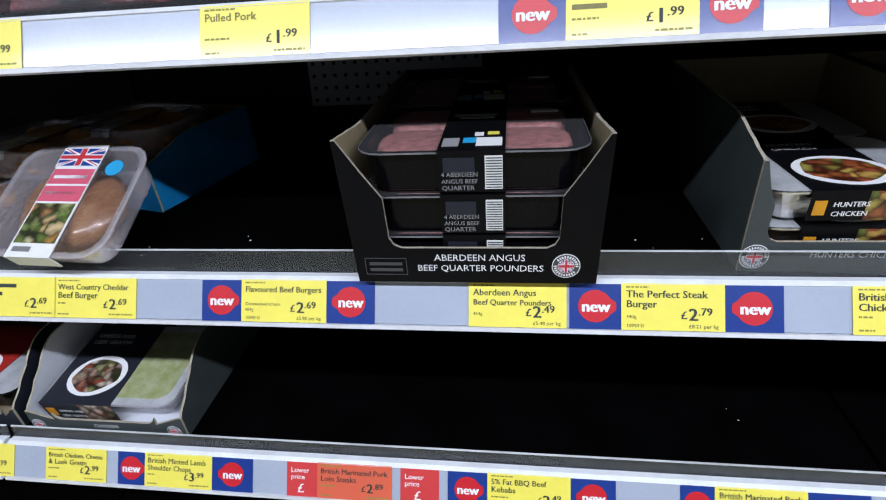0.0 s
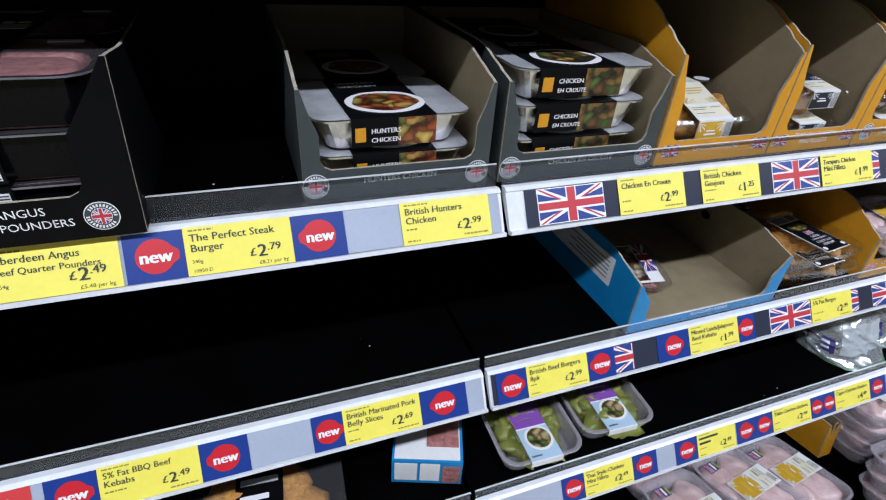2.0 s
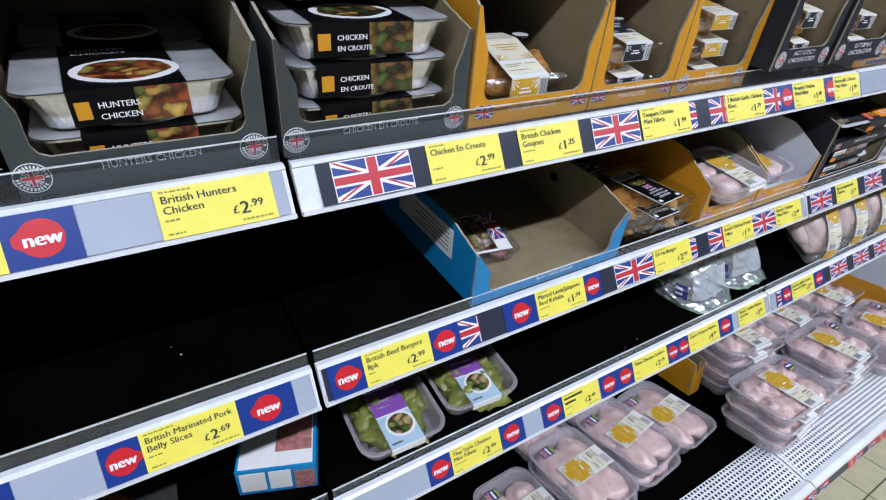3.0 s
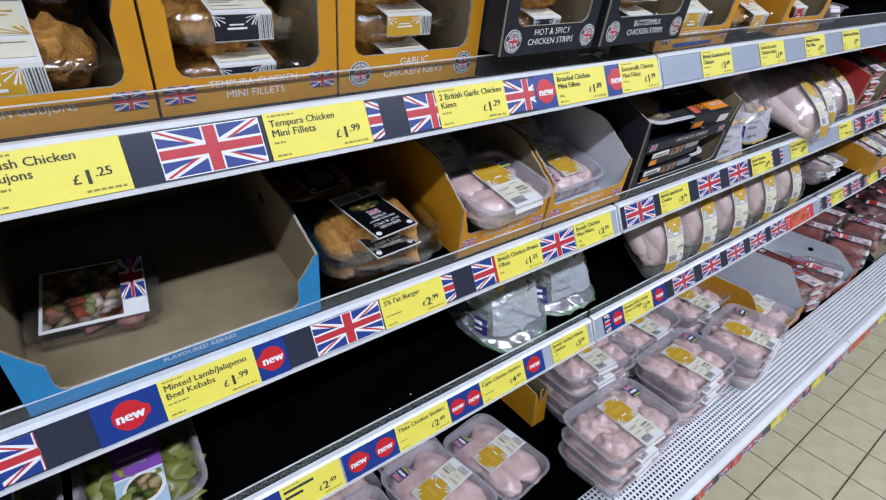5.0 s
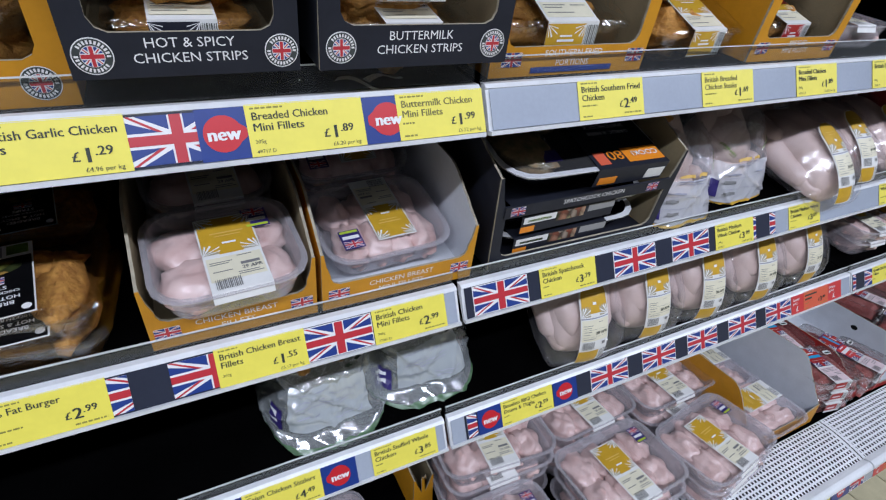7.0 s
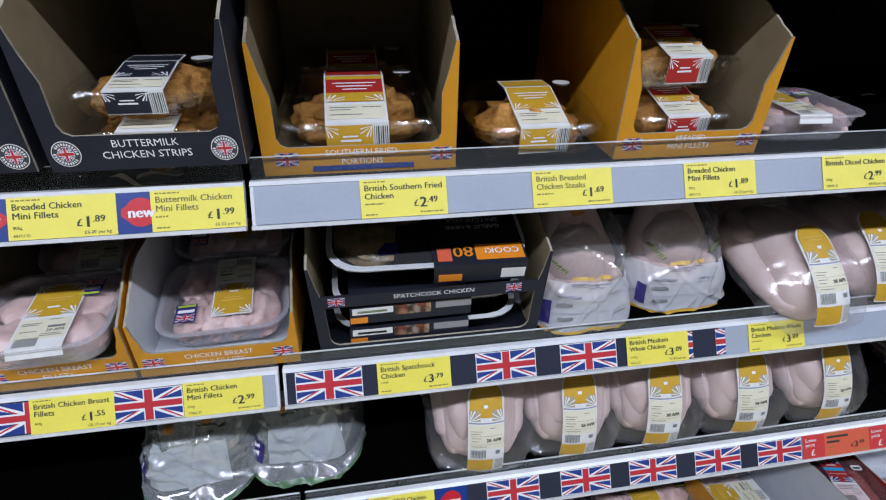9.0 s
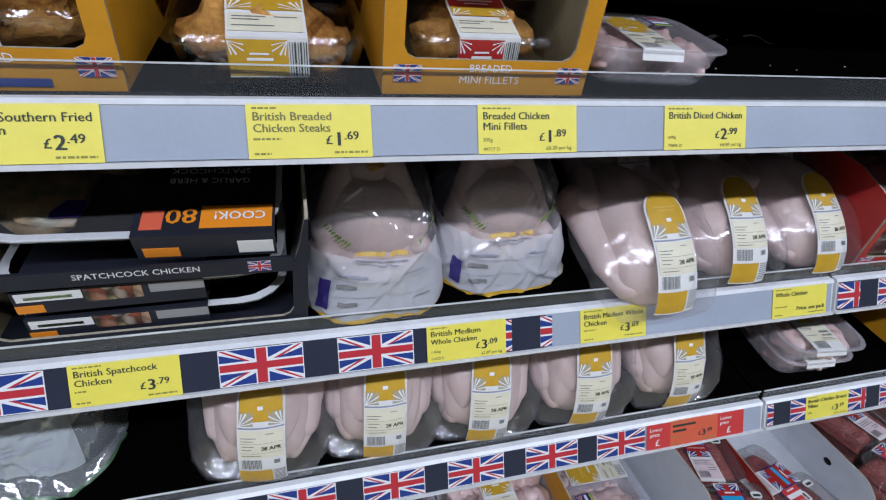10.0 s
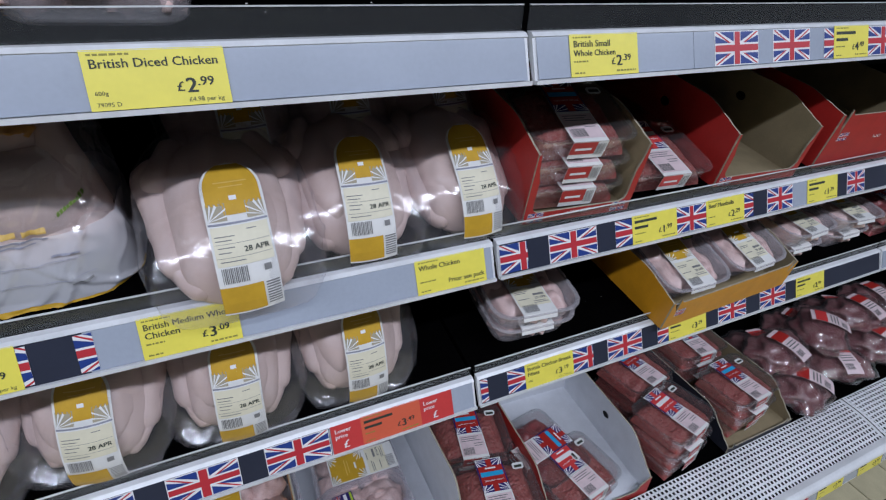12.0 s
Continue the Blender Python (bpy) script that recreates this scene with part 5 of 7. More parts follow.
def printed_bag(seed):
    """A trussed chicken in a clear printed roasting bag: a wide skirt with a mustard hem that narrows to the top."""
    t = thing("bagged_chicken", pose(0, 0, 0), "whole chicken in a clear printed roast-in bag with mustard hem", "chicken", "bagged chickens")
    g = G()
    g.ball((0, 0.046, 0.070), (0.070, 0.072, 0.068), seed, 0.08, 32, 20)
    g.ball((0, 0.030, 0.040), (0.078, 0.070, 0.040), seed + 1, 0.10, 28, 16)
    for k in (-1, 1):
        g.limb((k * 0.052, 0.030, 0.070), (k * 0.030, 0.074, 0.150), 0.030, 0.018, seed + k)
        g.limb((k * 0.064, 0.034, 0.040), (k * 0.062, -0.010, 0.060), 0.022, 0.016, seed + 4 * k)
    g.ball((0, 0.072, 0.140), (0.032, 0.030, 0.026), seed + 3, 0.25, 18, 12)
    part("body", g, [SKIN], t, "pale pink plucked skin", True)
    g = G()
    g.ball((0.004, 0.062, 0.156), (0.020, 0.018, 0.012), seed, 0.5, 16, 10)
    part("neck_end", g, [CRUMB], t, "brown seasoned neck end", True)
    levels = ((0.0, 0.106, 0.112, 0.0), (0.08, 0.108, 0.114, 0.006), (0.22, 0.102, 0.112, 0.030), (0.42, 0.094, 0.106, 0.074), (0.60, 0.086, 0.098, 0.112), (0.80, 0.074, 0.086, 0.150), (0.93, 0.052, 0.062, 0.172), (1.0, 0.020, 0.024, 0.180))
    at = pouch(levels, seed, fold=0.038)
    g = G()
    g.grid(at, 168, 100, lambda u, v: 1 if v < 0.075 and abs(u - 0.75) < 0.2 else 2 if v < 0.44 else 0)
    part("bag", g, [BAG_MILK, GOLD, BAG_PANEL], t, "clear glossy printed bag with mustard hem", True)

    def P(u, v, lift=0.0):
        return at(0.75 + u, v, 0.003 + lift)

    for nm, ink, rows in (("flag_stamp", mat_navy, ((-0.125, 0.13, -0.102, 0.30),)), ("title_print", PALE_GOLD, ((-0.055, 0.455, 0.005, 0.478), (0.015, 0.455, 0.050, 0.478))),
                          ("print", FAINT_INK, ((-0.055, 0.425, 0.050, 0.433), (-0.055, 0.408, 0.030, 0.414), (-0.090, 0.335, -0.030, 0.348), (0.045, 0.335, 0.085, 0.345), (-0.10, 0.315, 0.10, 0.3175), (-0.10, 0.225, 0.10, 0.2275))),
                          ("dark_print", SMALL_INK, ((-0.090, 0.270, -0.052, 0.292), (-0.085, 0.175, -0.050, 0.200), (0.060, 0.19, 0.092, 0.20)))):
        g = G()
        for u0, v0, u1, v1 in rows:
            bar(g, P, u0, v0, u1, v1, 0, 0.0, 10, 3)
        tagged(part(nm, g, [ink], t), kind="stuff")
    g = G()
    rnd = random.Random(seed)
    for side in (-1, 1):
        for k in range(9):
            u, v = side * (0.075 + 0.006 * k), 0.50 + 0.010 * k
            for q in (-1, 1):
                du, dv = -side * 0.004 + q * 0.007, 0.016 * q + rnd.uniform(0.004, 0.016)
                g.face([P(u, v), P(u + du * 0.5 + 0.003, v + dv * 0.4), P(u + du, v + dv), P(u + du * 0.5 - 0.003, v + dv * 0.6)])
    tagged(part("sprig_print", g, [LEAF], t, "printed green herb sprig"), kind="stuff")
    return t


def stuffed_bag(seed):
    """A stuffed chicken in a stiff crumpled clear bag printed with herbs, with a pale panel and a green hem."""
    t = thing("stuffed_chicken_bag", pose(0, 0, 0), "stuffed chicken in crinkled clear bag with pale panel, green hem", "chicken", "stuffed chicken bags")
    g = G()
    g.ball((0, 0.045, 0.062), (0.084, 0.100, 0.062), seed, 0.15, 24, 14)
    part("joint", g, [mat_stuffed], t, smooth=True)

    levels = ((0.0, 0.112, 0.136, 0.0), (0.06, 0.114, 0.138, 0.005), (0.2, 0.110, 0.130, 0.028), (0.45, 0.100, 0.116, 0.076), (0.7, 0.086, 0.098, 0.116), (0.9, 0.058, 0.066, 0.138), (1.0, 0.016, 0.020, 0.142))
    shell = pouch(levels, seed + 20, 0.03, 0.045, 0.022)
    g = G()
    g.grid(shell, 160, 90, lambda u, v: 1 if v < 0.055 and 0.56 < u < 0.94 else 0)
    part("bag", g, [mat_crinkle, HEM_GREEN], t, "crinkled clear bag with a green hem", True)

    def P(u, v, lift=0.0):
        return shell(0.655 + 0.19 * u, 0.17 + 0.36 * v, 0.0015 + lift * 0.1)

    g = G()
    g.grid(lambda u, v: P(u, v), 30, 26)
    ins = part("panel", g, [mat_insert], t, "pale printed panel", True)
    g = G()
    for v, u0, u1 in ((0.86, 0.1, 0.5), (0.74, 0.5, 0.9), (0.66, 0.1, 0.45), (0.58, 0.1, 0.8), (0.5, 0.1, 0.75), (0.32, 0.1, 0.35), (0.2, 0.55, 0.9), (0.12, 0.55, 0.85)):
        bar(g, P, u0, v, u1, v + 0.018, 0, 0.012, 8, 1)
    tagged(part("small_print", g, [FAINT_INK], ins), kind="stuff")
    g = G()
    g.grid(lambda u, v: shell(0.605 + 0.035 * u, 0.16 + 0.17 * v, 0.0016), 5, 5, lambda u, v: 0 if int(v * 5) % 2 == 0 or u > 0.6 else 1)
    part("flag_stamp", g, [mat_navy, WHITE_INK], t)
    g = G()
    rnd = random.Random(seed)
    for k in range(34):
        u, v = rnd.uniform(0.55, 0.95), rnd.uniform(0.60, 0.90)
        for q in range(3):
            du, dv = rnd.uniform(-0.02, 0.02), rnd.uniform(-0.03, 0.03)
            g.face([shell(u, v, 0.001), shell(u + du, v + 0.010, 0.001), shell(u + du * 1.6, v + dv, 0.001), shell(u + du * 0.5, v - 0.010, 0.001)])
    tagged(part("herb_print", g, [LEAF_DARK], t, "printed dark green herbs"), kind="stuff")
    g = G()
    for u, v in ((0.69, 0.68), (0.80, 0.70)):
        c = shell(u, v, 0.0)
        g = G()
        g.ball((c[0], c[1] + 0.004, c[2] - 0.004), (0.012, 0.009, 0.010), u * 9, 0.1, 12, 8)
        part("onion", g, [CRUMB], t, smooth=True)
    return t


POULTRY = [poultry_tray(s, 0.285, 0.200, 0.060, 0.074) for s in (3, 8, 13)]
USED = set()


def place(proto, x, y, z, rz=0.0, rx=0.0, ry=0.0):
    """The prototype itself the first time, then copies of it."""
    m = settle(pose(x, y, z, rx, ry, rz))
    if proto.name not in USED:
        USED.add(proto.name)
        proto.matrix_world = m
        return proto
    return copy_thing(proto, m)


def stack(protos, x, y, z, n, step, rz=0.0, seed=1):
    rnd = random.Random(seed)
    for i in range(n):
        place(protos[(i + seed) % len(protos)], x + rnd.uniform(-0.006, 0.006), y + rnd.uniform(-0.006, 0.006), z + i * step, rz + rnd.uniform(-4, 4))


def ready_meal(w, d, h, tray, content, top, label, name="ready_meal", title="", picture=None, dish=True, span=(-0.36, 0.22)):
    """A foil or plastic tray meal in a printed card sleeve with a dish picture."""
    t = thing(name, pose(0, 0, 0), label, "ready meal", "ready meals")
    tub(t, w, d, h, tray, 0.02, 0.80)
    lid(t, w, d, h, SILVER_LID, r=0.02)
    a, b = w * span[0], w * span[1]
    s = sleeve(t, w, d, h + 0.0012, a, b, top, h * 0.8, [(0.04, -0.80, 0.16, -0.30, CARD_ORANGE)])
    if title:
        for i, q in enumerate(title.split("|")):
            part("lettering", lettering(q, WHITE_INK, (b - a) * 0.34, 0.0055, "LEFT", 0.01), None, s, m=pose(a + (b - a) * 0.22, -d / 2 - 0.0032, h * (0.62 - 0.26 * i), 90))
            part("lettering", lettering(q, WHITE_INK, (b - a) * 0.7, 0.008, "LEFT", 0.01), None, s, m=pose(a + (b - a) * 0.1, d * (0.30 - 0.085 * i), h + 0.0030))
    if dish:
        cx, cy = (a + b) / 2 + 0.004, -d * 0.18
        turn = [(math.cos(k * 0.2618), math.sin(k * 0.2618)) for k in range(24)]
        g = G()
        g.prism([(cx + 0.048 * c, cy + 0.040 * e) for c, e in turn], lambda u, v, q: (u, v, h + 0.0030 - 0.0005 * q))
        plate = part("dish_picture", g, [WHITE_INK], s, "printed picture of a cooked dish")
        g = G()
        g.prism([(cx + (0.040 + 0.002 * math.sin(5 * k)) * c, cy + (0.032 + 0.002 * math.cos(7 * k)) * e) for k, (c, e) in enumerate(turn)], lambda u, v, q: (u, v, h + 0.0034 - 0.0003 * q))
        part("food_print", g, [picture], plate)
        x0, x1 = a + (b - a) * 0.54, b
        g = G()
        g.box(x0, -d / 2 - 0.0030, h * 0.22, x1, -d / 2 - 0.0024, h + 0.0008)
        part("dish_print", g, [picture], s)
    return t


def crumbed_tray(seed, w, d, h, top, mid, label, n=7, dome=0.02, stack_h=None, content=CRUMB, front=GOLD):
    """A domed clear tray of breaded chicken with a printed band."""
    t = thing("breaded_chicken_pack", pose(0, 0, 0), label, "ready meal", "breaded chicken packs")
    tub(t, w, d, h, CLEAR, 0.022, 0.84)
    lumps(t, "breaded_piece", w * 0.84, d * 0.84, 0.004, h + dome * 0.6, n + 3, content, seed, (0.042, 0.034, 0.026), 0.45, 20, 14)
    g = G()
    run = min(0.085, d * 0.5)
    g.loft([rr(w, d, 0.024, h + 0.001), rr(w - 0.008, d - 0.008, 0.022, h + 0.006), rr(w - 0.030, d - run - 0.012, 0.02, h + dome, cy=run / 2 - 0.006)], cap0=False)
    part("lid", g, [CLEAR], t)
    a, b = -w * 0.20, w * 0.17
    y0, z0, y1, z1, low = -d / 2 + 0.002, h + 0.008, -d / 2 + run + 0.004, h + dome + 0.0015, h * 0.30

    def face(u, v, lift=0.0):
        x = a + (b - a) * u
        if v < 0:
            return (x, y0 - 0.004 - lift, z0 + (z0 - low) * v)
        if v <= 1:
            return (x, y0 + (y1 - y0) * v, z0 + (z1 - z0) * v + lift)
        return (x, y1 + (v - 1) * 0.06, z1 + lift)

    g = G()
    g.face([face(0, -1), face(1, -1), face(1, -0.02), face(0, -0.02)])
    g.face([face(0, -0.02), face(1, -0.02), face(1, 0.02), face(0, 0.02)])
    g.face([face(0, 0.02), face(1, 0.02), face(1, 1), face(0, 1)])
    g.face([face(0, 1), face(1, 1), face(1, 1.6), face(0, 1.6)])
    s = part("label", g, [PAPER], t, "white printed pack band")
    light = GOLD if top is CREAM else WHITE_INK
    g = G()
    bar(g, face, 0.03, 0.40, 0.97, 0.98, 0, 0.0008)
    bar(g, face, 0.03, 1.05, 0.97, 1.5, 0, 0.0008)
    if top is CARD_RED:
        bar(g, face, 0.03, 0.40, 0.97, 0.60, 1, 0.0011)
        bar(g, face, 0.03, 0.90, 0.97, 0.98, 1, 0.0011)
    part("print", g, [top, GOLD], s)
    g = G()
    for v, u0, u1 in ((0.80, 0.14, 0.86), (0.73, 0.20, 0.80), (0.66, 0.30, 0.70)):
        bar(g, face, u0, v, u1, v + 0.022, 0, 0.0014)
    for u, du in ((0.03, 0.30), (0.97, -0.30)):
        rays(g, face, u, 0.40, du, 0.15, 0, 0.0014)
    tagged(part("title_print", g, [light], s), kind="stuff")
    g = G()
    bar(g, face, 0.04, 0.04, 0.96, 0.34, 0, 0.0008)
    for v, u0, u1 in ((0.27, 0.08, 0.5), (0.22, 0.08, 0.42), (0.27, 0.6, 0.9), (0.12, 0.08, 0.6)):
        bar(g, face, u0, v, u1, v + 0.016, 1, 0.0012)
    tagged(part("small_print", g, [CREAM, SMALL_INK], s), kind="stuff")
    g = G()
    bar(g, face, 0.0, -0.95, 0.74, -0.08, 0, 0.0008)
    for u, du in ((0.0, 0.20), (0.74, -0.20)):
        rays(g, face, u, -0.10, du, -0.36, 1, 0.0012)
    bar(g, face, 0.22, -0.58, 0.55, -0.51, 1, 0.0012)
    bar(g, face, 0.26, -0.44, 0.50, -0.39, 1, 0.0012)
    part("front_print", g, [front, WHITE_INK], s)
    barcode(s, 0.76, -0.95, 0.98, -0.12, lambda u, v: face(u, v, 0.0008), 9)
    g = G()
    g.prism([(w * 0.30 + 0.013 * math.cos(k * 0.3142), d * 0.16 + 0.011 * math.sin(k * 0.3142)) for k in range(20)], lambda u, v, q: (u, v, h + dome + 0.0014 - 0.0006 * q))
    part("round_sticker", g, [PAPER], t)
    return t


mat_stuffed = mat("stuffed_joint", (0.38, 0.36, 0.34), 0.45, vary=0.3, scale=30, bump=0.2, second=(0.13, 0.16, 0.06), amount=0.8)
mat_crinkle = film("stiff_crinkled_bag", (0.97, 0.98, 0.98), 0.18, 0.07, 0.30, 20, 0.24, (0.74, 0.80, 0.82))
mat_insert = film("pale_printed_panel", (0.95, 0.96, 0.97), 0.16, 0.08, 0.28, 20, 0.45, (0.80, 0.87, 0.90))

# ---- row 2, from the left ----
LEAN_PACK = thing("chicken_pack", pose(0, 0, 0), "clear film tray of marinated chicken tipped against the riser", "meat tray")
tub(LEAN_PACK, 0.185, 0.165, 0.040, TUB, 0.028, 0.85)
lumps(LEAN_PACK, "chicken_piece", 0.165, 0.145, 0.004, 0.037, 5, MARINADE, 5, (0.050, 0.058, 0.020), 0.2)
lid(LEAN_PACK, 0.185, 0.165, 0.040, BRIGHT_WRAP)
sleeve(LEAN_PACK, 0.185, 0.165, 0.0415, -0.032, 0.030, PAPER, 0.02, [(0.02, 0.62, 0.98, 0.76, PINK), (0.02, 0.46, 0.98, 0.60, PINK), (0.1, 0.67, 0.9, 0.70, WHITE_INK), (0.1, 0.52, 0.8, 0.55, WHITE_INK), (0.04, 0.10, 0.96, 0.44, PHOTO_GREEN), (0.1, 0.03, 0.5, 0.07, SMALL_INK)], "label")
g = G()
g.prism([(0.055 + 0.012 * math.cos(k * 0.3142), 0.045 + 0.012 * math.sin(k * 0.3142)) for k in range(20)], lambda u, v, q: (u, v, 0.0432 - 0.0006 * q))
part("round_sticker", g, [CYAN], LEAN_PACK)
g = G()
flag_faces(g, -0.032, 0.048, 0.030, 0.076, 0.0434, 0, 1, 2)
part("flag_print", g, FLAG3, LEAN_PACK)
LEAN_PACK.matrix_world = settle(pose(-0.545, 0.066, Z2 + 0.050, 30, 0, -3))
carton(-0.80, 0.245, Z2, 0.285, 0.235, 0.075, 0.10, 0.072, CARD_BLUE, KRAFT, "bright blue open carton of chicken trays", rz=-14)
BROWN = poultry_tray(21, 0.20, 0.16, 0.05, 0.05, 5, CRUMB, "chicken_pack", "clear tray of brown marinated chicken")
for x, y, z in ((-0.72, 0.23, 0.06), (-0.62, 0.32, 0.06), (-0.70, 0.34, 0.004), (-0.86, 0.16, 0.006), (-0.86, 0.16, 0.06)):
    place(BROWN, x, y, Z2 + z, -10)

# black inner back paints the shadow at the rear of this carton
t = carton(-0.162, -0.014, Z2 + 0.006, 0.256, 0.37, 0.162, 0.152, 0.043, CARD_BLACK, KRAFT, "black open carton of beef quarter pounders on the shelf edge", "ABERDEEN ANGUS|BEEF QUARTER POUNDERS", flare=0.045, seals=(0.875,), side=0.040, back=CARD_BLACK)


g = G()
for x0, z0, x1, z1 in ((0.010, 0.010, 0.056, 0.0106), (0.010, 0.0304, 0.056, 0.031), (0.010, 0.0106, 0.0106, 0.0304), (0.0554, 0.0106, 0.056, 0.0304), (0.015, 0.022, 0.051, 0.0255), (0.015, 0.0145, 0.051, 0.018)):
    g.box(x0, -0.0010, z0, x1, -0.0003, z1)
tagged(part("range_mark", g, [DIM_INK], t, "faint boxed range mark"), kind="stuff")


def burger_pack():
    t = thing("burger_pack", pose(0, 0, 0), "black tray of four beef quarter pounders in a dark band", "meat tray", "quarter pounder packs")
    w, d, h = 0.234, 0.170, 0.046
    tub(t, w, d, h, TRAY_BLACK, 0.024, 0.90)
    g = G()
    for sx in (-1, 1):
        for sy in (-1, 1):
            g.loft([rr(0.098 * k, 0.074 * k, 0.030, z, 6, sx * 0.052, 0.001 + sy * 0.0385) for k, z in ((0.86, 0.016), (1.0, 0.026), (1.0, 0.038), (0.96, 0.0428), (0.86, 0.0440))])
    part("burgers", g, [BURGER], t, smooth=True)
    # rim strip carries the painted highlight of the sealed edge
    g = G()
    g.loft([rr(w + 0.001, d + 0.001, 0.028, h - 0.0012), rr(w + 0.001, d + 0.001, 0.028, h + 0.0003), rr(w - 0.001, d - 0.001, 0.027, h + 0.0004)], cap0=False, cap1=False)
    part("rim", g, [FILM_EDGE_GLINT], t, "sealed film edge with its highlight painted grey")
    lid(t, w, d, h, LID, r=0.024)
    s = sleeve(t, w, d, h + 0.0012, -0.032, 0.034, CARD_BLACK, 0.042, [(0.10, 0.66, 0.85, 0.70, GREY_INK), (0.2, 0.60, 0.8, 0.63, GREY_INK), (0.05, 0.06, 0.30, 0.20, GREY_INK), (0.36, 0.12, 0.56, 0.20, CYAN), (0.56, 0.06, 0.95, 0.20, PAPER), (0.72, 0.26, 0.9, 0.31, YELLOW), (0.52, 0.24, 0.66, 0.30, PAPER), (0.70, -0.92, 0.96, -0.10, PAPER), (0.08, -0.50, 0.55, -0.14, CARD_NAVY)])
    for i, q in enumerate(("4 ABERDEEN", "ANGUS BEEF", "QUARTER")):
        part("lettering", lettering(q, GREY_INK, 0.036, 0.005, "LEFT", 0.0), None, s, m=pose(-0.029, -d / 2 - 0.0032, 0.022 - 0.0072 * i, 90))
    g = G()
    for k in range(12):
        z = h - 0.036 + 0.033 * k / 12
        g.box(0.0152, -d / 2 - 0.0034, z, 0.0308, -d / 2 - 0.0030, z + 0.0010)
    part("barcode", g, [INK], s)
    g = G()
    g.box(0.062, d * 0.22, h + 0.0013, 0.092, d * 0.27, h + 0.0022)
    part("sticker", g, [PAPER], t)
    return t


BURGERS = burger_pack()
for y in (0.082, 0.255):
    for k in range(3):
        place(BURGERS, -0.034, y, Z2 + 0.011 + 0.0465 * k)

carton(0.246, 0.022, Z2, 0.222, 0.36, 0.125, 0.150, 0.036, CARD_SLATE, KRAFT, "dark slate open carton of hunters chicken meals", "HUNTERS CHICKEN", seals=(0.06, 0.93))
HUNTER = ready_meal(0.190, 0.155, 0.040, FOIL, SAUCE, CARD_BLACK, "foil tray hunters chicken meal in a black sleeve", title="HUNTERS|CHICKEN", picture=PHOTO_SAUCE, span=(-0.28, 0.24))
for y in (0.112, 0.275):
    place(HUNTER, 0.357, y, Z2 + 0.005)
    place(HUNTER, 0.353, y, Z2 + 0.047, 2)
carton(0.484, 0.022, Z2, 0.236, 0.36, 0.125, 0.150, 0.036, CARD_SLATE, KRAFT, "dark slate open carton of chicken en croute meals", "CHICKEN EN CROUTE", seals=(0.06, 0.93))
CROUTE = ready_meal(0.200, 0.155, 0.042, FOIL, CRUMB, CARD_BLACK, "foil tray chicken en croute meal in a black sleeve", title="CHICKEN|EN CROUTE", picture=PHOTO_GOLD)
for k in range(3):
    place(CROUTE, 0.602, 0.112, Z2 + 0.005 + 0.0435 * k, 1 - k)
    place(CROUTE, 0.602, 0.277, Z2 + 0.005 + 0.0435 * k)
carton(0.727, 0.022, Z2, 0.214, 0.36, 0.150, 0.205, 0.034, CARD_ORANGE, KRAFT, "mustard orange open carton of chicken goujons", "CHICKEN GOUJONS", "flag", seals=(0.11, 0.90))
GOUJON = crumbed_tray(2, 0.178, 0.155, 0.045, CREAM, CRUMB, "clear tray of chicken goujons with a mustard band", dome=0.035)
place(GOUJON, 0.834, 0.112, Z2 + 0.005)
place(GOUJON, 0.834, 0.275, Z2 + 0.005)
carton(0.944, 0.022, Z2, 0.186, 0.36, 0.160, 0.205, 0.034, CARD_ORANGE, KRAFT, "mustard orange open carton of tempura chicken mini fillets", "TEMPURA CHICKEN|MINI FILLETS", "flag", seals=(0.10, 0.90))
TEMPURA = crumbed_tray(7, 0.158, 0.150, 0.028, CARD_NAVY, CRUMB, "clear tray of tempura chicken with a navy band", front=CARD_NAVY)
for k in range(2):
    place(TEMPURA, 1.037, 0.108, Z2 + 0.005 + 0.05 * k)
    place(TEMPURA, 1.037, 0.265, Z2 + 0.005 + 0.05 * k)
carton(1.133, 0.022, Z2, 0.204, 0.36, 0.165, 0.205, 0.040, CARD_ORANGE, KRAFT, "mustard orange open carton of garlic chicken kievs", "GARLIC|CHICKEN KIEVS", seals=(0.13, 0.88))
KIEV = crumbed_tray(11, 0.170, 0.150, 0.024, GOLD, CRUMB, "clear tray of garlic chicken kievs with a mustard band", 4, 0.018)
for k in range(3):
    place(KIEV, 1.235, 0.110, Z2 + 0.005 + 0.044 * k)
    place(KIEV, 1.235, 0.265, Z2 + 0.005 + 0.044 * k)
carton(1.341, -0.018, Z2 + 0.036, 0.178, 0.36, 0.155, 0.200, 0.036, CARD_NAVY, KRAFT, "dark navy open carton of hot and spicy chicken strips", "HOT & SPICY|CHICKEN STRIPS", seals=(0.10, 0.91))
STRIPS = crumbed_tray(15, 0.142, 0.150, 0.030, CARD_NAVY, CRUMB, "clear tray of chicken strips with a white and navy band", 6, 0.020, front=CARD_NAVY)
for k in range(2):
    place(STRIPS, 1.430, 0.070, Z2 + 0.041 + 0.053 * k)
carton(1.536, -0.022, Z2 + 0.036, 0.204, 0.36, 0.155, 0.205, 0.040, CARD_NAVY, KRAFT, "dark navy open carton of buttermilk chicken strips", "BUTTERMILK|CHICKEN STRIPS", seals=(0.10, 0.90))
BUTTER = crumbed_tray(18, 0.166, 0.150, 0.026, CARD_NAVY, CRUMB, "clear tray of buttermilk chicken strips with a navy band", 6, 0.018, front=CARD_NAVY)
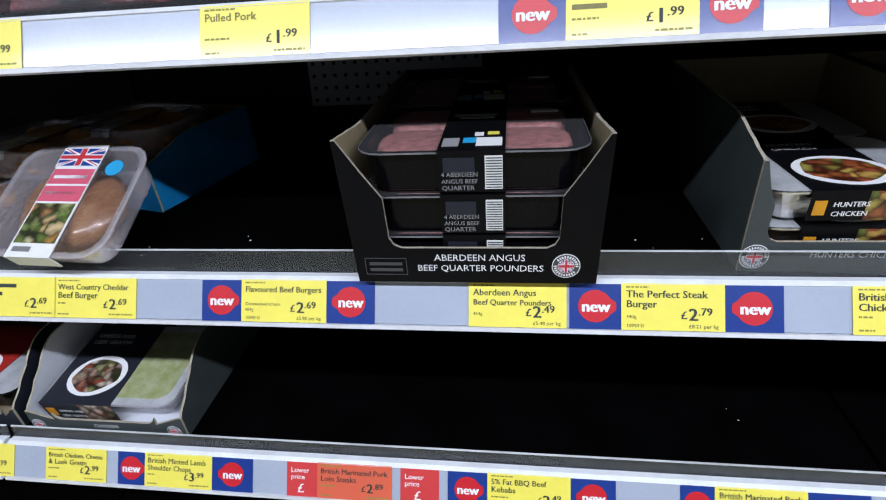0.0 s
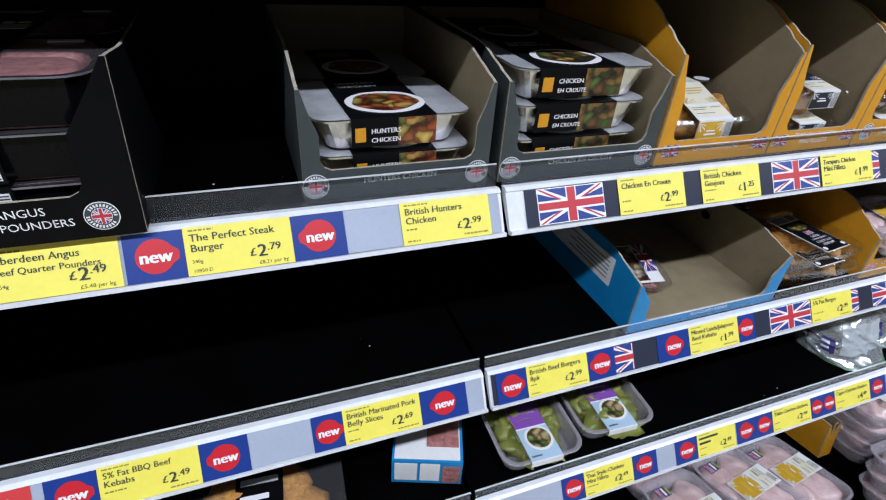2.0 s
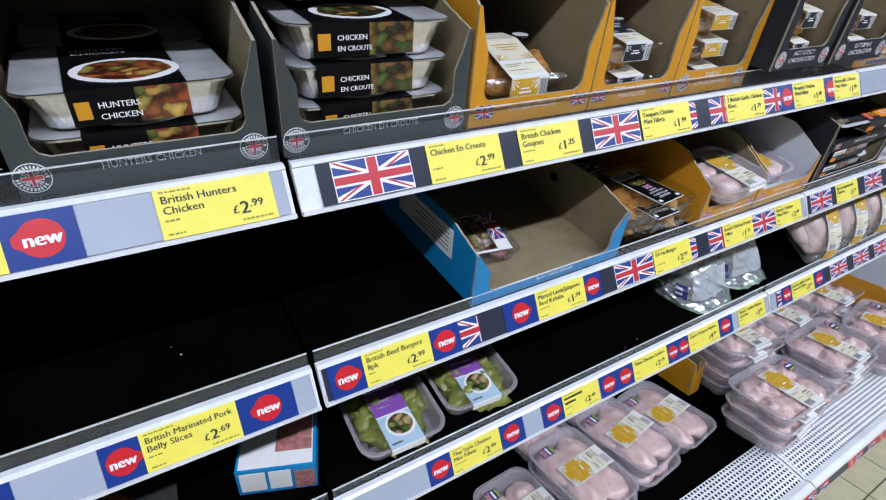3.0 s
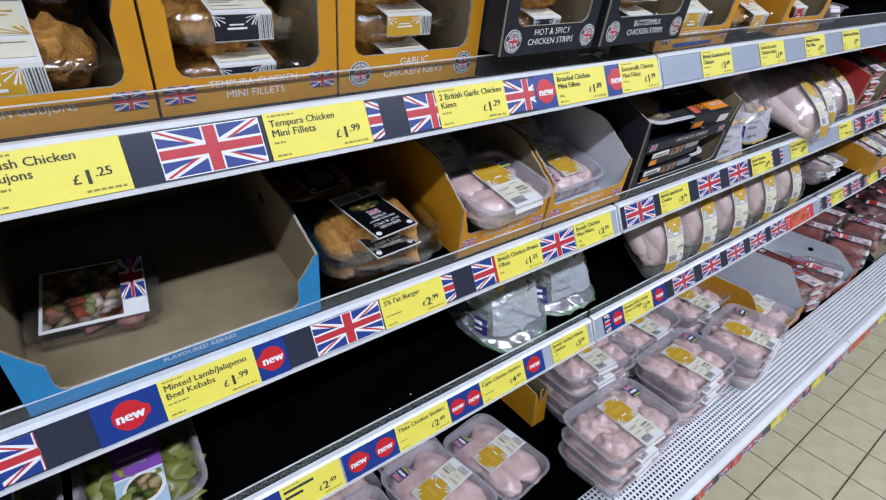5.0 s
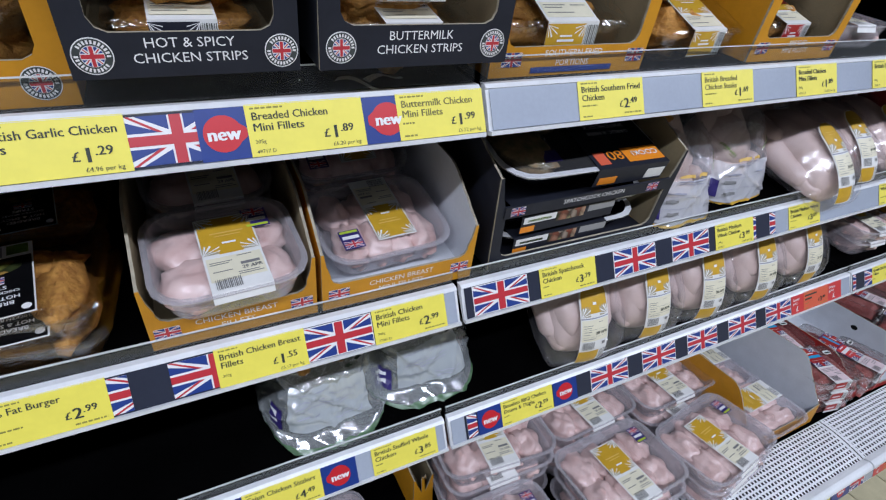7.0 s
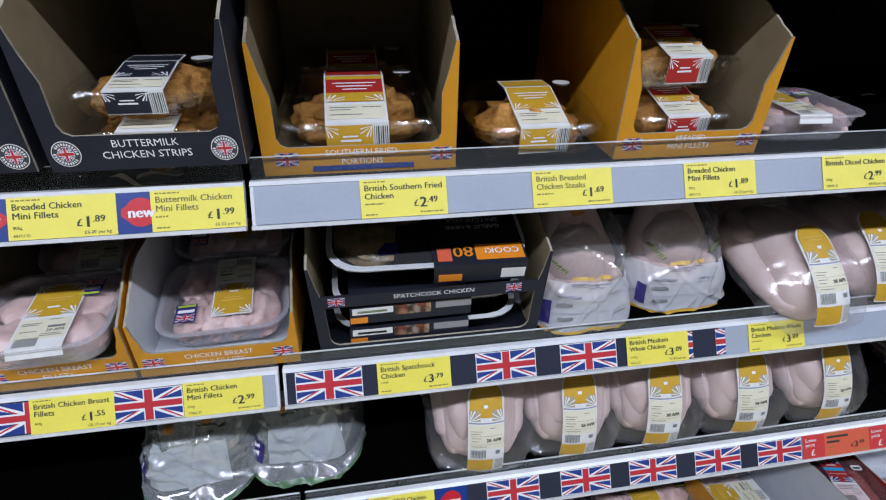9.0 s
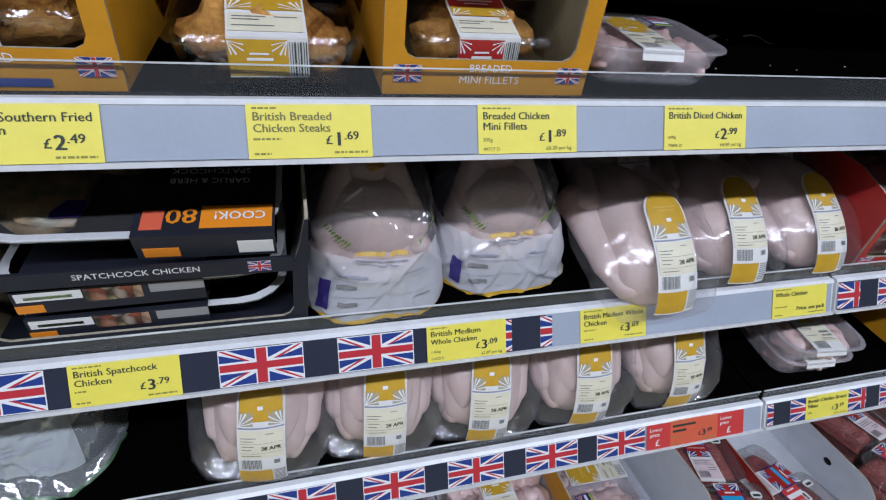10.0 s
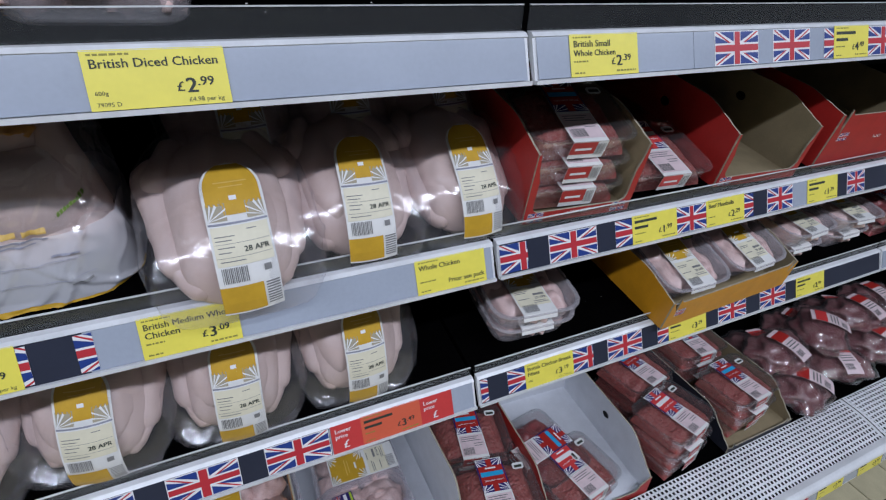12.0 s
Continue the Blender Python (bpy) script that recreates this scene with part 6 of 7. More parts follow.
for k in range(2):
    place(BUTTER, 1.638, 0.068, Z2 + 0.041 + 0.045 * k)
t = carton(1.750, 0.022, Z2, 0.246, 0.36, 0.160, 0.205, 0.036, CARD_ORANGE, KRAFT, "mustard orange open carton of southern fried chicken with a torn corner", "SOUTHERN FRIED|PORTIONS", "flag", seals=(0.12, 0.92))
g = G()
g.box(0.06, -0.0012, 0.004, 0.19, -0.0005, 0.011)
part("tape", g, [BLUE_CARD], t, "blue tape strip")
SOUTH = crumbed_tray(23, 0.215, 0.165, 0.050, CARD_RED, CRUMB, "clear tray of southern fried chicken with a mustard band", 7, 0.042)
place(SOUTH, 1.873, 0.116, Z2 + 0.005)
place(SOUTH, 1.873, 0.280, Z2 + 0.005)
STEAKS = crumbed_tray(27, 0.190, 0.155, 0.042, GOLD, CRUMB, "clear tray of breaded chicken steaks on the bare shelf", 6, 0.036)
place(STEAKS, 2.118, 0.105, Z2 + 0.001, 2)
carton(2.222, 0.022, Z2, 0.222, 0.36, 0.160, 0.205, 0.036, CARD_ORANGE, KRAFT, "mustard orange open carton of breaded mini fillets", "BREADED|MINI FILLETS", "flag", seals=(0.11, 0.90))
BREADED = crumbed_tray(31, 0.180, 0.150, 0.042, CARD_RED, CRUMB, "clear tray of breaded mini fillets with red band", 6, 0.030, front=CARD_RED)
for k in range(2):
    place(BREADED, 2.333, 0.112 + 0.03 * k, Z2 + 0.005 + 0.074 * k, 2)
DICED = poultry_tray(33, 0.185, 0.165, 0.045, 0.052, 9, RAW, "chicken_pack", "clear tray of diced raw chicken on the bare shelf")
place(DICED, 2.555, 0.118, Z2 + 0.001, -4)

# scraps of torn paper and film on the deck
for x, y, a in ((1.60, 0.020, 20), (1.565, 0.03, -30), (2.78, 0.24, 15), (2.86, 0.26, -25), (2.72, 0.30, 40)):
    t = thing("paper_scrap", pose(x, y, Z2 + 0.003, 0, 0, a), "torn white paper scrap on the black shelf", "scrap", "paper scraps")
    g = G()
    g.grid(lambda u, v: (0.05 * u, 0.012 * v * (1 - 0.6 * u), 0.002 + 0.004 * math.sin(u * 5)), 8, 2)
    part("sheet", g, [PAPER], t)

# ---- row 1: meat packs seen over the rail ----
ROW1 = mince_tray(17, 0.2, 0.15, 0.045, STEAK, "clear pack of dark red meat on the top shelf")
for x in (-0.66, -0.45):
    for k in range(2):
        place(ROW1, x, 0.10, 1.647 + 0.047 * k, 4 * k)

rnd = random.Random(77)
for zz, yy, xs in ((Z2, 0.03, (-0.5, -0.35, 0.12, 0.2, 1.56, 2.66, 2.74, 2.83, 2.9)), (Z3, 0.05, (0.33,)), (Z4, 0.06, (1.2, 3.3))):
    g = G()
    for x in xs:
        for k in range(2):
            a, b2, r = x + rnd.uniform(-0.05, 0.05), yy + rnd.uniform(0, 0.10), rnd.uniform(0.0004, 0.0013)
            g.box(a, b2, 0.0045, a + r * 2, b2 + r, 0.0055)
    t = new("crumbs", g.mesh("crumbs", [PAPER]))
    t.matrix_world = pose(0, {Z2: 0.012, Z3: 0.034, Z4: 0.045}[zz], zz, TILT) @ pose(0, -{Z2: 0.012, Z3: 0.034, Z4: 0.045}[zz], 0)
    tagged(t, "white crumbs and flecks on the black shelf deck", "crumbs", kind="stuff")

# ---- row 3 ----
t = carton(-0.742, 0.048, Z3, 0.262, 0.37, 0.040, 0.115, 0.026, CARD_SLATE, CARD_WHITE, "dark slate open carton of chicken gratin meals", "CHICKEN", seals=(0.05, 0.93), side=0.045)
GRATIN_MEAL = ready_meal(0.225, 0.165, 0.046, TUB, SAUCE, CARD_NAVY, "tray of chicken cheese and leek gratin in a navy sleeve", title="CHEESE AND|LEEK GRATIN", picture=PHOTO_DARK, span=(-0.48, 0.06))
g = G()
g.loft([rr(0.20, 0.140, 0.02, 0.0462), rr(0.195, 0.135, 0.02, 0.0471)])
part("gratin", g, [GRATIN], GRATIN_MEAL)
place(GRATIN_MEAL, -0.615, 0.150, Z3 + 0.012, 0, 8)
place(GRATIN_MEAL, -0.615, 0.320, Z3 + 0.005)
carton(-1.02, 0.05, Z3, 0.255, 0.37, 0.04, 0.115, 0.026, CARD_NAVY, KRAFT, "dark open carton with a red label meal", "", seals=())
RED_MEAL = ready_meal(0.225, 0.165, 0.046, TRAY_BLACK, SAUCE, CARD_RED, "meal tray with red sleeve", picture=PHOTO_SAUCE)
place(RED_MEAL, -0.89, 0.15, Z3 + 0.006)
t = carton(0.748, 0.036, Z3, 0.335, 0.40, 0.100, 0.125, 0.020, CARD_BLUE, KRAFT, "bright blue open carton, nearly empty, of flavoured kebabs", "FLAVOURED KEBABS", seal="", hole=True, side=0.030)
g = G()
g.box(-0.0012, 0.07, 0.05, -0.0002, 0.26, 0.105)
part("white_label", g, [PAPER], t, "white printed label")
g = G()
for k in range(5):
    g.box(-0.0018, 0.08, 0.06 + 0.008 * k, -0.0012, 0.20 - 0.02 * (k % 2), 0.063 + 0.008 * k)
tagged(part("small_print", g, [GREY_INK], t), kind="stuff")
KEBAB = thing("kebab_pack", pose(0, 0, 0), "flat clear pack of kebabs with a flag and dish label", "meat tray")
tub(KEBAB, 0.150, 0.120, 0.030, CLEAR, 0.02, 0.9)
lumps(KEBAB, "kebab", 0.13, 0.10, 0.004, 0.026, 4, BURGER, 41, (0.020, 0.045, 0.013), 0.3)
lid(KEBAB, 0.150, 0.120, 0.030, BRIGHT_WRAP, r=0.02)
g = G()
g.box(-0.058, -0.045, 0.0312, 0.058, 0.055, 0.0318, 0)
lab = part("label", g, [PAPER], KEBAB, "white label with a flag and a picture of grilled food")
g = G()
g.box(-0.054, -0.040, 0.0318, 0.030, 0.052, 0.0324)
part("dish_picture", g, [PHOTO_DARK], lab)
g = G()
flag_faces(g, 0.030, -0.02, 0.057, 0.053, 0.0350, 0, 1, 2)
part("flag_print", g, FLAG3, lab)
place(KEBAB, 0.835, 0.17, Z3 + 0.006, -8, 10)


def hot_tray():
    t = thing("breaded_chicken_pack", pose(0, 0, 0), "clear tray of golden chicken strips with slanted black label", "ready meal", "hot and spicy strips")
    w, d, h = 0.20, 0.175, 0.042
    tub(t, w, d, h, CLEAR, 0.026, 0.84)
    lumps(t, "breaded_strip", w * 0.84, d * 0.84, 0.004, h + 0.012, 7, CRUMB, 44, (0.022, 0.055, 0.020), 0.35)
    lid(t, w, d, h, CLEAR, 0.016, 0.026)
    g = G()
    g.box(-0.036, -0.086, 0, 0.036, 0.040, 0.0008, 0)
    lab = part("label", g, [PAPER], t, "black and white printed label", m=pose(-0.002, 0, h + 0.0166, 0, 0, 10))
    g = G()
    g.box(-0.0345, -0.0845, 0.0008, 0.0345, 0.014, 0.0013, 0)
    part("print", g, [CARD_BLACK], lab)
    g = G()
    g.box(-0.033, 0.018, 0.0008, 0.008, 0.037, 0.0012)
    part("print", g, [GREY_INK], lab)
    g = G()
    g.box(0.012, 0.020, 0.0008, 0.032, 0.037, 0.0012)
    part("print", g, [LEAF], lab)
    for i, q in enumerate(("STRIPS", "CHICKEN BREAST", "HOT & SPICY", "BREADED")):
        part("lettering", lettering(q, WHITE_INK, 0.046, 0.0058, "CENTER", 0.01), None, lab, m=pose(0, -0.036 - 0.0090 * i, 0.0016, 0, 0, 180))
    g = G()
    flag_faces(g, -0.010, -0.032, 0.010, -0.020, 0.0018, 0, 1, 2)
    part("flag_print", g, FLAG3, lab)
    g = G()
    g.prism([(0.026 * math.cos(k * 0.3142), -0.002 + 0.013 * math.sin(k * 0.3142)) for k in range(20)], lambda u, v, q: (u, v, 0.0017 - 0.0004 * q))
    part("dish_picture", g, [PHOTO_GOLD], lab)
    for x in (-0.028, 0.028):
        g = G()
        g.prism([(x + 0.0045 * math.cos(k * 0.5236), -0.076 + 0.0045 * math.sin(k * 0.5236)) for k in range(12)], lambda u, v, q: (u, v, 0.0017 - 0.0004 * q))
        part("round_print", g, [WHITE_INK], lab)
    return t


HOT = hot_tray()
place(HOT, 1.205, 0.122, Z3 + 0.002, -6)
place(HOT, 1.195, 0.330, Z3 + 0.002, -3)
place(HOT, 1.200, 0.124, Z3 + 0.036, -3)
carton(1.330, 0.040, Z3, 0.196, 0.40, 0.095, 0.150, 0.042, CARD_ORANGE, KRAFT, "mustard orange open carton of chicken breast fillets", "CHICKEN BREAST|FILLETS", "flag", seals=(0.10, 0.90), side=0.012)
FILLET = poultry_tray(47, 0.175, 0.160, 0.048, 0.066, 4, RAW, "chicken_pack", "clear tray of two chicken breast fillets with a mustard label", rough=0.25)
place(FILLET, 1.428, 0.088, Z3 + 0.058, 3, 6)
place(FILLET, 1.428, 0.310, Z3 + 0.006)
place(FILLET, 1.425, 0.300, Z3 + 0.066, 4, 20)
carton(1.533, 0.040, Z3, 0.226, 0.40, 0.095, 0.150, 0.042, CARD_ORANGE, CARD_WHITE, "mustard orange open carton, white inside, of chicken mini fillets", "CHICKEN BREAST|MINI FILLETS", "flag", seals=(0.10, 0.90), side=0.012)
MINI = poultry_tray(52, 0.195, 0.165, 0.045, 0.060, 8, RAW, "chicken_pack", "clear tray of chicken mini fillets with a mustard label")
place(MINI, 1.645, 0.150, Z3 + 0.022, 183, -9)
place(MINI, 1.645, 0.325, Z3 + 0.006)
place(MINI, 1.640, 0.315, Z3 + 0.070, 182, -18)


def spatchcock():
    t = thing("spatchcock_pack", pose(0, 0, 0), "long foil-rimmed tray of spatchcock chicken in a navy sleeve", "ready meal", "spatchcock packs")
    w, d, h = 0.305, 0.235, 0.036
    tub(t, w, d, h, TRAY_BLACK, 0.05, 0.80)
    g = G()
    g.loft([rr(w, d, 0.053, h - 0.002), rr(w, d, 0.053, h + 0.0015), rr(w - 0.018, d - 0.018, 0.048, h + 0.0015)], cap0=False, cap1=False)
    part("rim", g, [SILVER_RIM], t, "bright silver tray rim")
    g = G()
    g.ball((-0.09, -0.02, h - 0.006), (0.05, 0.08, 0.018), 4, 0.4)
    g.ball((-0.04, 0.04, h - 0.006), (0.05, 0.05, 0.018), 9, 0.4)
    part("chicken", g, [HERB], t, smooth=True)
    lid(t, w, d, h + 0.001, LID, r=0.05)
    s = sleeve(t, w, d, h + 0.003, 0.005, 0.146, CARD_NAVY, 0.034, [(0.46, 0.03, 0.98, 0.17, BRIGHT_ORANGE), (0.05, 0.03, 0.20, 0.15, ORANGE_CARD), (0.05, -0.9, 0.3, -0.5, BRIGHT_ORANGE), (0.72, -0.85, 0.98, -0.3, PAPER)])
    for i, q in enumerate(("GARLIC & HERB", "SPATCHCOCK", "CHICKEN")):
        part("lettering", lettering(q, WHITE_INK, 0.085, 0.009, "LEFT", 0.0), None, s, m=pose(0.118, -d / 2 + d * (0.36 + 0.07 * i), h + 0.0052, 0, 0, 180))
    part("lettering", lettering("80", BRIGHT_ORANGE, 0.03, 0.022, "LEFT", 0.02), None, s, m=pose(0.067, -d / 2 + d * 0.15, h + 0.0052, 0, 0, 180))
    part("lettering", lettering("COOK!", WHITE_INK, 0.052, 0.014, "LEFT", 0.02), None, s, m=pose(0.137, -d / 2 + d * 0.125, h + 0.0058, 0, 0, 180))
    g = G()
    g.box(-0.075, -d / 2 + 0.03, h + 0.0028, -0.045, -d / 2 + 0.055, h + 0.0036)
    part("sticker", g, [mat_navy], t)
    return t


def spatch_front():
    t = thing("spatchcock_pack", pose(0, 0, 0), "spatchcock chicken tray, sleeve front with picture band", "ready meal", "spatchcock packs")
    w, d, h = 0.300, 0.235, 0.030
    tub(t, w, d, h, TRAY_BLACK, 0.05, 0.85)
    g = G()
    g.loft([rr(w, d, 0.053, h - 0.002), rr(w, d, 0.053, h + 0.0015), rr(w - 0.018, d - 0.018, 0.048, h + 0.0015)], cap0=False, cap1=False)
    part("rim", g, [SILVER_RIM], t, "bright silver tray rim")
    s = sleeve(t, w, d, h + 0.003, -0.125, 0.06, CARD_NAVY, 0.030, [(0.02, -0.42, 0.35, -0.04, PAPER), (0.06, -0.34, 0.30, -0.2, LEAF), (0.36, -0.62, 0.66, -0.04, PHOTO_DARK), (0.70, -0.45, 1.0, -0.04, GREY_INK), (0.0, -0.95, 0.14, -0.6, BRIGHT_ORANGE)])
    return t


# navy back and floor paint the shade inside; the sides stay brown
carton(1.792, 0.042, Z3, 0.342, 0.38, 0.165, 0.200, 0.022, CARD_NAVY, KRAFT, "dark navy open carton of spatchcock chickens stacked three high", "", seals=(), side=0.016, flare=0.06, back=CARD_NAVY, dark_floor=CARD_NAVY)
SPF, SPT = spatch_front(), spatchcock()
place(SPF, 1.962, 0.170, Z3 + 0.010)
place(SPF, 1.962, 0.168, Z3 + 0.054, 1)
g = thing("carton_flap", pose(1.80, 0.040, Z3 + 0.096), "dark carton front strip lettered spatchcock chicken", "carton")
q = G()
q.box(0, 0, 0, 0.325, 0.004, 0.020)
fl = part("board", q, [CARD_NAVY], g)
part("lettering", lettering("SPATCHCOCK CHICKEN", WHITE_INK, 0.15, 0.0075, "CENTER", 0.0), None, fl, m=pose(0.165, -0.0005, 0.009, 90))
for x in (0.02, 0.285):
    q = G()
    flag_faces(q, -0.010, -0.006, 0.014, 0.008, 0.0006, 0, 1, 2)
    part("flag_print", q, FLAG3, fl, m=pose(x, -0.0004, 0.010, 90))
place(SPT, 1.965, 0.172, Z3 + 0.134, -2, 11)

PB = [printed_bag(3.0), printed_bag(9.0)]
place(PB[0], 2.228, 0.120, Z3 + 0.001, 2)
place(PB[1], 2.418, 0.140, Z3 + 0.001, -4)
BIRDS = [whole_bird(1.0), whole_bird(5.5)]
for k, (x, y, rz, rx, s) in enumerate(((2.626, 0.140, 1, 8, 1.07), (2.796, 0.178, -3, 7, 1.04), (2.958, 0.182, 0, 7, 1.03), (2.655, 0.325, 4, 20, 1.0), (2.82, 0.345, 0, 20, 0.98), (2.98, 0.345, 5, 20, 0.98))):
    ob = place(BIRDS[k % 2], x, y, Z3 + (0.0016 * rx if y < 0.3 else 0.062), rz, rx)
    ob.scale = (s, s, s)
MINCES = [mince_tray(2), mince_tray(7, red=RED_CARD, strip=WHITE_INK)]
STEAKP = mince_tray(12, 0.20, 0.155, 0.042, STEAK, "clear tray of dark red beef with white label")
carton(3.045, 0.050, Z3, 0.205, 0.38, 0.125, 0.150, 0.020, CARD_RED, KRAFT, "deep red open carton of minced beef trays", "LEAN BEEF", "flag", seals=(0.10, 0.88), side=0.012, rz=-3)
for k in range(3):
    place(MINCES[0], 3.150, 0.132 + 0.006 * k, Z3 + 0.010 + 0.046 * k, -6, 4 + 4 * k)
    place(MINCES[0], 3.150, 0.300, Z3 + 0.006 + 0.045 * k)
place(MINCES[1], 3.355, 0.130, Z3 + 0.016, -4, 9)
place(MINCES[1], 3.355, 0.290, Z3 + 0.002, -2)
carton(3.470, 0.050, Z3, 0.215, 0.38, 0.110, 0.140, 0.020, CARD_RED, KRAFT, "deep red open carton with few beef packs", "", "flag", seals=(0.10,), side=0.012, rz=-3, hole=True)
place(STEAKP, 3.575, 0.30, Z3 + 0.006)
carton(3.760, 0.050, Z3, 0.300, 0.38, 0.120, 0.140, 0.118, CARD_RED, KRAFT, "deep red closed-front carton of roast beef", "ROAST", "flag", seals=(0.12,), rz=-2)
for x in (4.15, 4.37, 4.6):
    place(STEAKP, x, 0.14, Z3 + 0.002, 3)

# ---- row 4 ----
PORK = thing("pork_pack", pose(0.135, 0.135, Z4 + 0.002, 0, 0, -4), "black tray of brown marinated pork under film with a dark band", "meat tray")
tub(PORK, 0.27, 0.19, 0.045, TRAY_BLACK, 0.03)
lumps(PORK, "pork_piece", 0.24, 0.16, 0.006, 0.043, 6, CRUMB, 61, (0.05, 0.045, 0.014), 0.25)
lid(PORK, 0.27, 0.19, 0.045, LID)
sleeve(PORK, 0.27, 0.19, 0.0465, -0.04, 0.035, CARD_BLACK, 0.04, [(0.1, 0.6, 0.9, 0.66, WHITE_INK), (0.1, 0.45, 0.7, 0.5, WHITE_INK), (0.6, -0.9, 0.95, -0.2, ORANGE_CARD)])
BOX = thing("small_box", pose(0.352, 0.120, Z4 + 0.002, 0, 0, -20), "small blue and white printed carton lying open", "box")
g = G()
g.prism([(0, 0), (0.125, 0), (0.125, 0.062), (0, 0.062)], lambda u, v, w: (u, 0.11 * w, v), (0, 0, 0))
b = part("body", g, [CARD_BLUE], BOX)
for x0, z0, x1, z1, m in ((0.005, 0.008, 0.045, 0.056, PAPER), (0.05, 0.008, 0.085, 0.056, PAPER), (0.09, 0.004, 0.122, 0.05, BURGER)):
    g = G()
    g.box(x0, -0.0008, z0, x1, -0.0002, z1)
    part("print", g, [m], b)
g = G()
g.box(0.004, 0.004, 0.062, 0.12, 0.1, 0.0626)
part("print", g, [PAPER], b)
g = G()
g.box(0.06, 0.03, 0.0626, 0.118, 0.098, 0.0634)
part("picture", g, [BURGER], b)


def kebab_tray(seed):
    t = thing("chicken_kebab_pack", pose(0, 0, 0), "black film tray of green marinated chicken with a purple label", "meat tray", "green chicken packs")
    w, d, h = 0.168, 0.180, 0.042
    tub(t, w, d, h, TUB, 0.028)
    lumps(t, "chicken_piece", w * 0.88, d * 0.88, 0.004, h * 0.95, 9, mat_green, seed, (0.040, 0.030, 0.020), 1.0, 22, 14)
    lid(t, w, d, h, CLEAR)
    s = sleeve(t, w, d, h + 0.0012, -0.034, 0.030, PAPER, 0.012, [(0.0, 0.40, 1.0, 0.72, PURPLE), (0.12, 0.56, 0.85, 0.59, WHITE_INK), (0.12, 0.49, 0.7, 0.51, WHITE_INK), (0.05, 0.74, 0.95, 0.84, FLAG_BLUE), (0.40, 0.74, 0.60, 0.84, FLAG_RED), (0.0, 0.0, 1.0, 0.38, PALE_BLUE), (0.08, 0.04, 0.40, 0.06, SMALL_INK)], "label")
    g = G()
    g.prism([(0.002 + 0.028 * math.cos(k * 0.3142), -0.046 + 0.027 * math.sin(k * 0.3142)) for k in range(20)], lambda u, v, q: (u, v, h + 0.0036 - 0.0008 * q), (0, 0, 0))
    g.prism([(0.002 + 0.023 * math.cos(k * 0.3142), -0.046 + 0.022 * math.sin(k * 0.3142)) for k in range(20)], lambda u, v, q: (u, v, h + 0.0041 - 0.0004 * q), (1, 1, 1))
    part("dish_picture", g, [PAPER, PHOTO_GREEN], s)
    g = G()
    g.prism([(0.055 + 0.012 * math.cos(k * 0.3142), 0.075 + 0.012 * math.sin(k * 0.3142)) for k in range(20)], lambda u, v, q: (u, v, h + 0.0026 - 0.0008 * q))
    part("round_sticker", g, [CYAN], t)
    return t


mat_green = mat("green_marinade", (0.15, 0.19, 0.03), 0.4, vary=0.4, scale=50, bump=0.3, second=(0.30, 0.27, 0.08), amount=0.8, coat=0.3)
GREENS = [kebab_tray(71), kebab_tray(75)]
place(GREENS[0], 0.632, 0.140, Z4 + 0.002, -2)
place(GREENS[1], 0.812, 0.155, Z4 + 0.002, -3)
SB = [stuffed_bag(2.0), stuffed_bag(6.0)]
place(SB[0], 1.548, 0.175, Z4 + 0.002, -4)
place(SB[1], 1.730, 0.195, Z4 + 0.002, 4)
for k, (x, y, rz, s) in enumerate(((2.066, 0.186, -7, 1.04), (2.243, 0.192, -6, 1.04), (2.417, 0.190, -8, 1.04), (2.597, 0.190, -5, 1.04), (2.784, 0.194, -2, 1.04))):
    ob = place(BIRDS[(k + 1) % 2], x, y, Z4 + 0.066, rz, 27)
    ob.scale = (s, s, s)
PORTION = poultry_tray(81, 0.185, 0.195, 0.050, 0.070, 6, RAW, "chicken_pack", "clear tray of chicken portions with mustard label")
place(PORTION, 3.135, 0.162, Z4 + 0.002, -3)
place(PORTION, 3.130, 0.157, Z4 + 0.045, -5)
carton(3.405, 0.010, Z4 + 0.004, 0.400, 0.36, 0.075, 0.100, 0.070, CARD_ORANGE, KRAFT, "mustard orange carton of chicken trays tipped over the shelf edge", "", "flag", seals=(0.08,), rz=2)
place(PORTION, 3.505, 0.128, Z4 + 0.055, 0, 10)
place(PORTION, 3.700, 0.138, Z4 + 0.058, 3, 12)
place(PORTION, 3.505, 0.160, Z4 + 0.008)
place(PORTION, 3.700, 0.170, Z4 + 0.008)
place(PORTION, 3.92, 0.17, Z4 + 0.002)
place(PORTION, 3.93, 0.165, Z4 + 0.052, 3)
place(PORTION, 4.12, 0.17, Z4 + 0.002)
place(PORTION, 4.13, 0.165, Z4 + 0.052, -3)
for x in (4.34, 4.55):
    place(STEAKP, x, 0.15, Z4 + 0.002)
    place(STEAKP, x, 0.15, Z4 + 0.047, 4)

# ---- base deck ----
FLAT = [poultry_tray(s, n=k, label="clear tray of smooth chicken fillets with mustard label", rough=0.22) for s, k in ((90, 4), (95, 6))]
for k, (x, y, z, rz) in enumerate(((1.550, 0.130, 0.002, 97), (1.350, 0.105, 0.002, 95), (1.345, 0.110, 0.050, 99), (1.150, 0.085, 0.002, 96), (1.145, 0.085, 0.050, 93), (0.96, 0.08, 0.002, 92), (1.36, 0.33, 0.002, 90), (1.16, 0.33, 0.002, 94))):
    place(FLAT[k % 2], x, y, Z5 + z, rz)
stack(POULTRY, 1.835, -0.045, Z5 + 0.002, 3, 0.050, 2, 1)
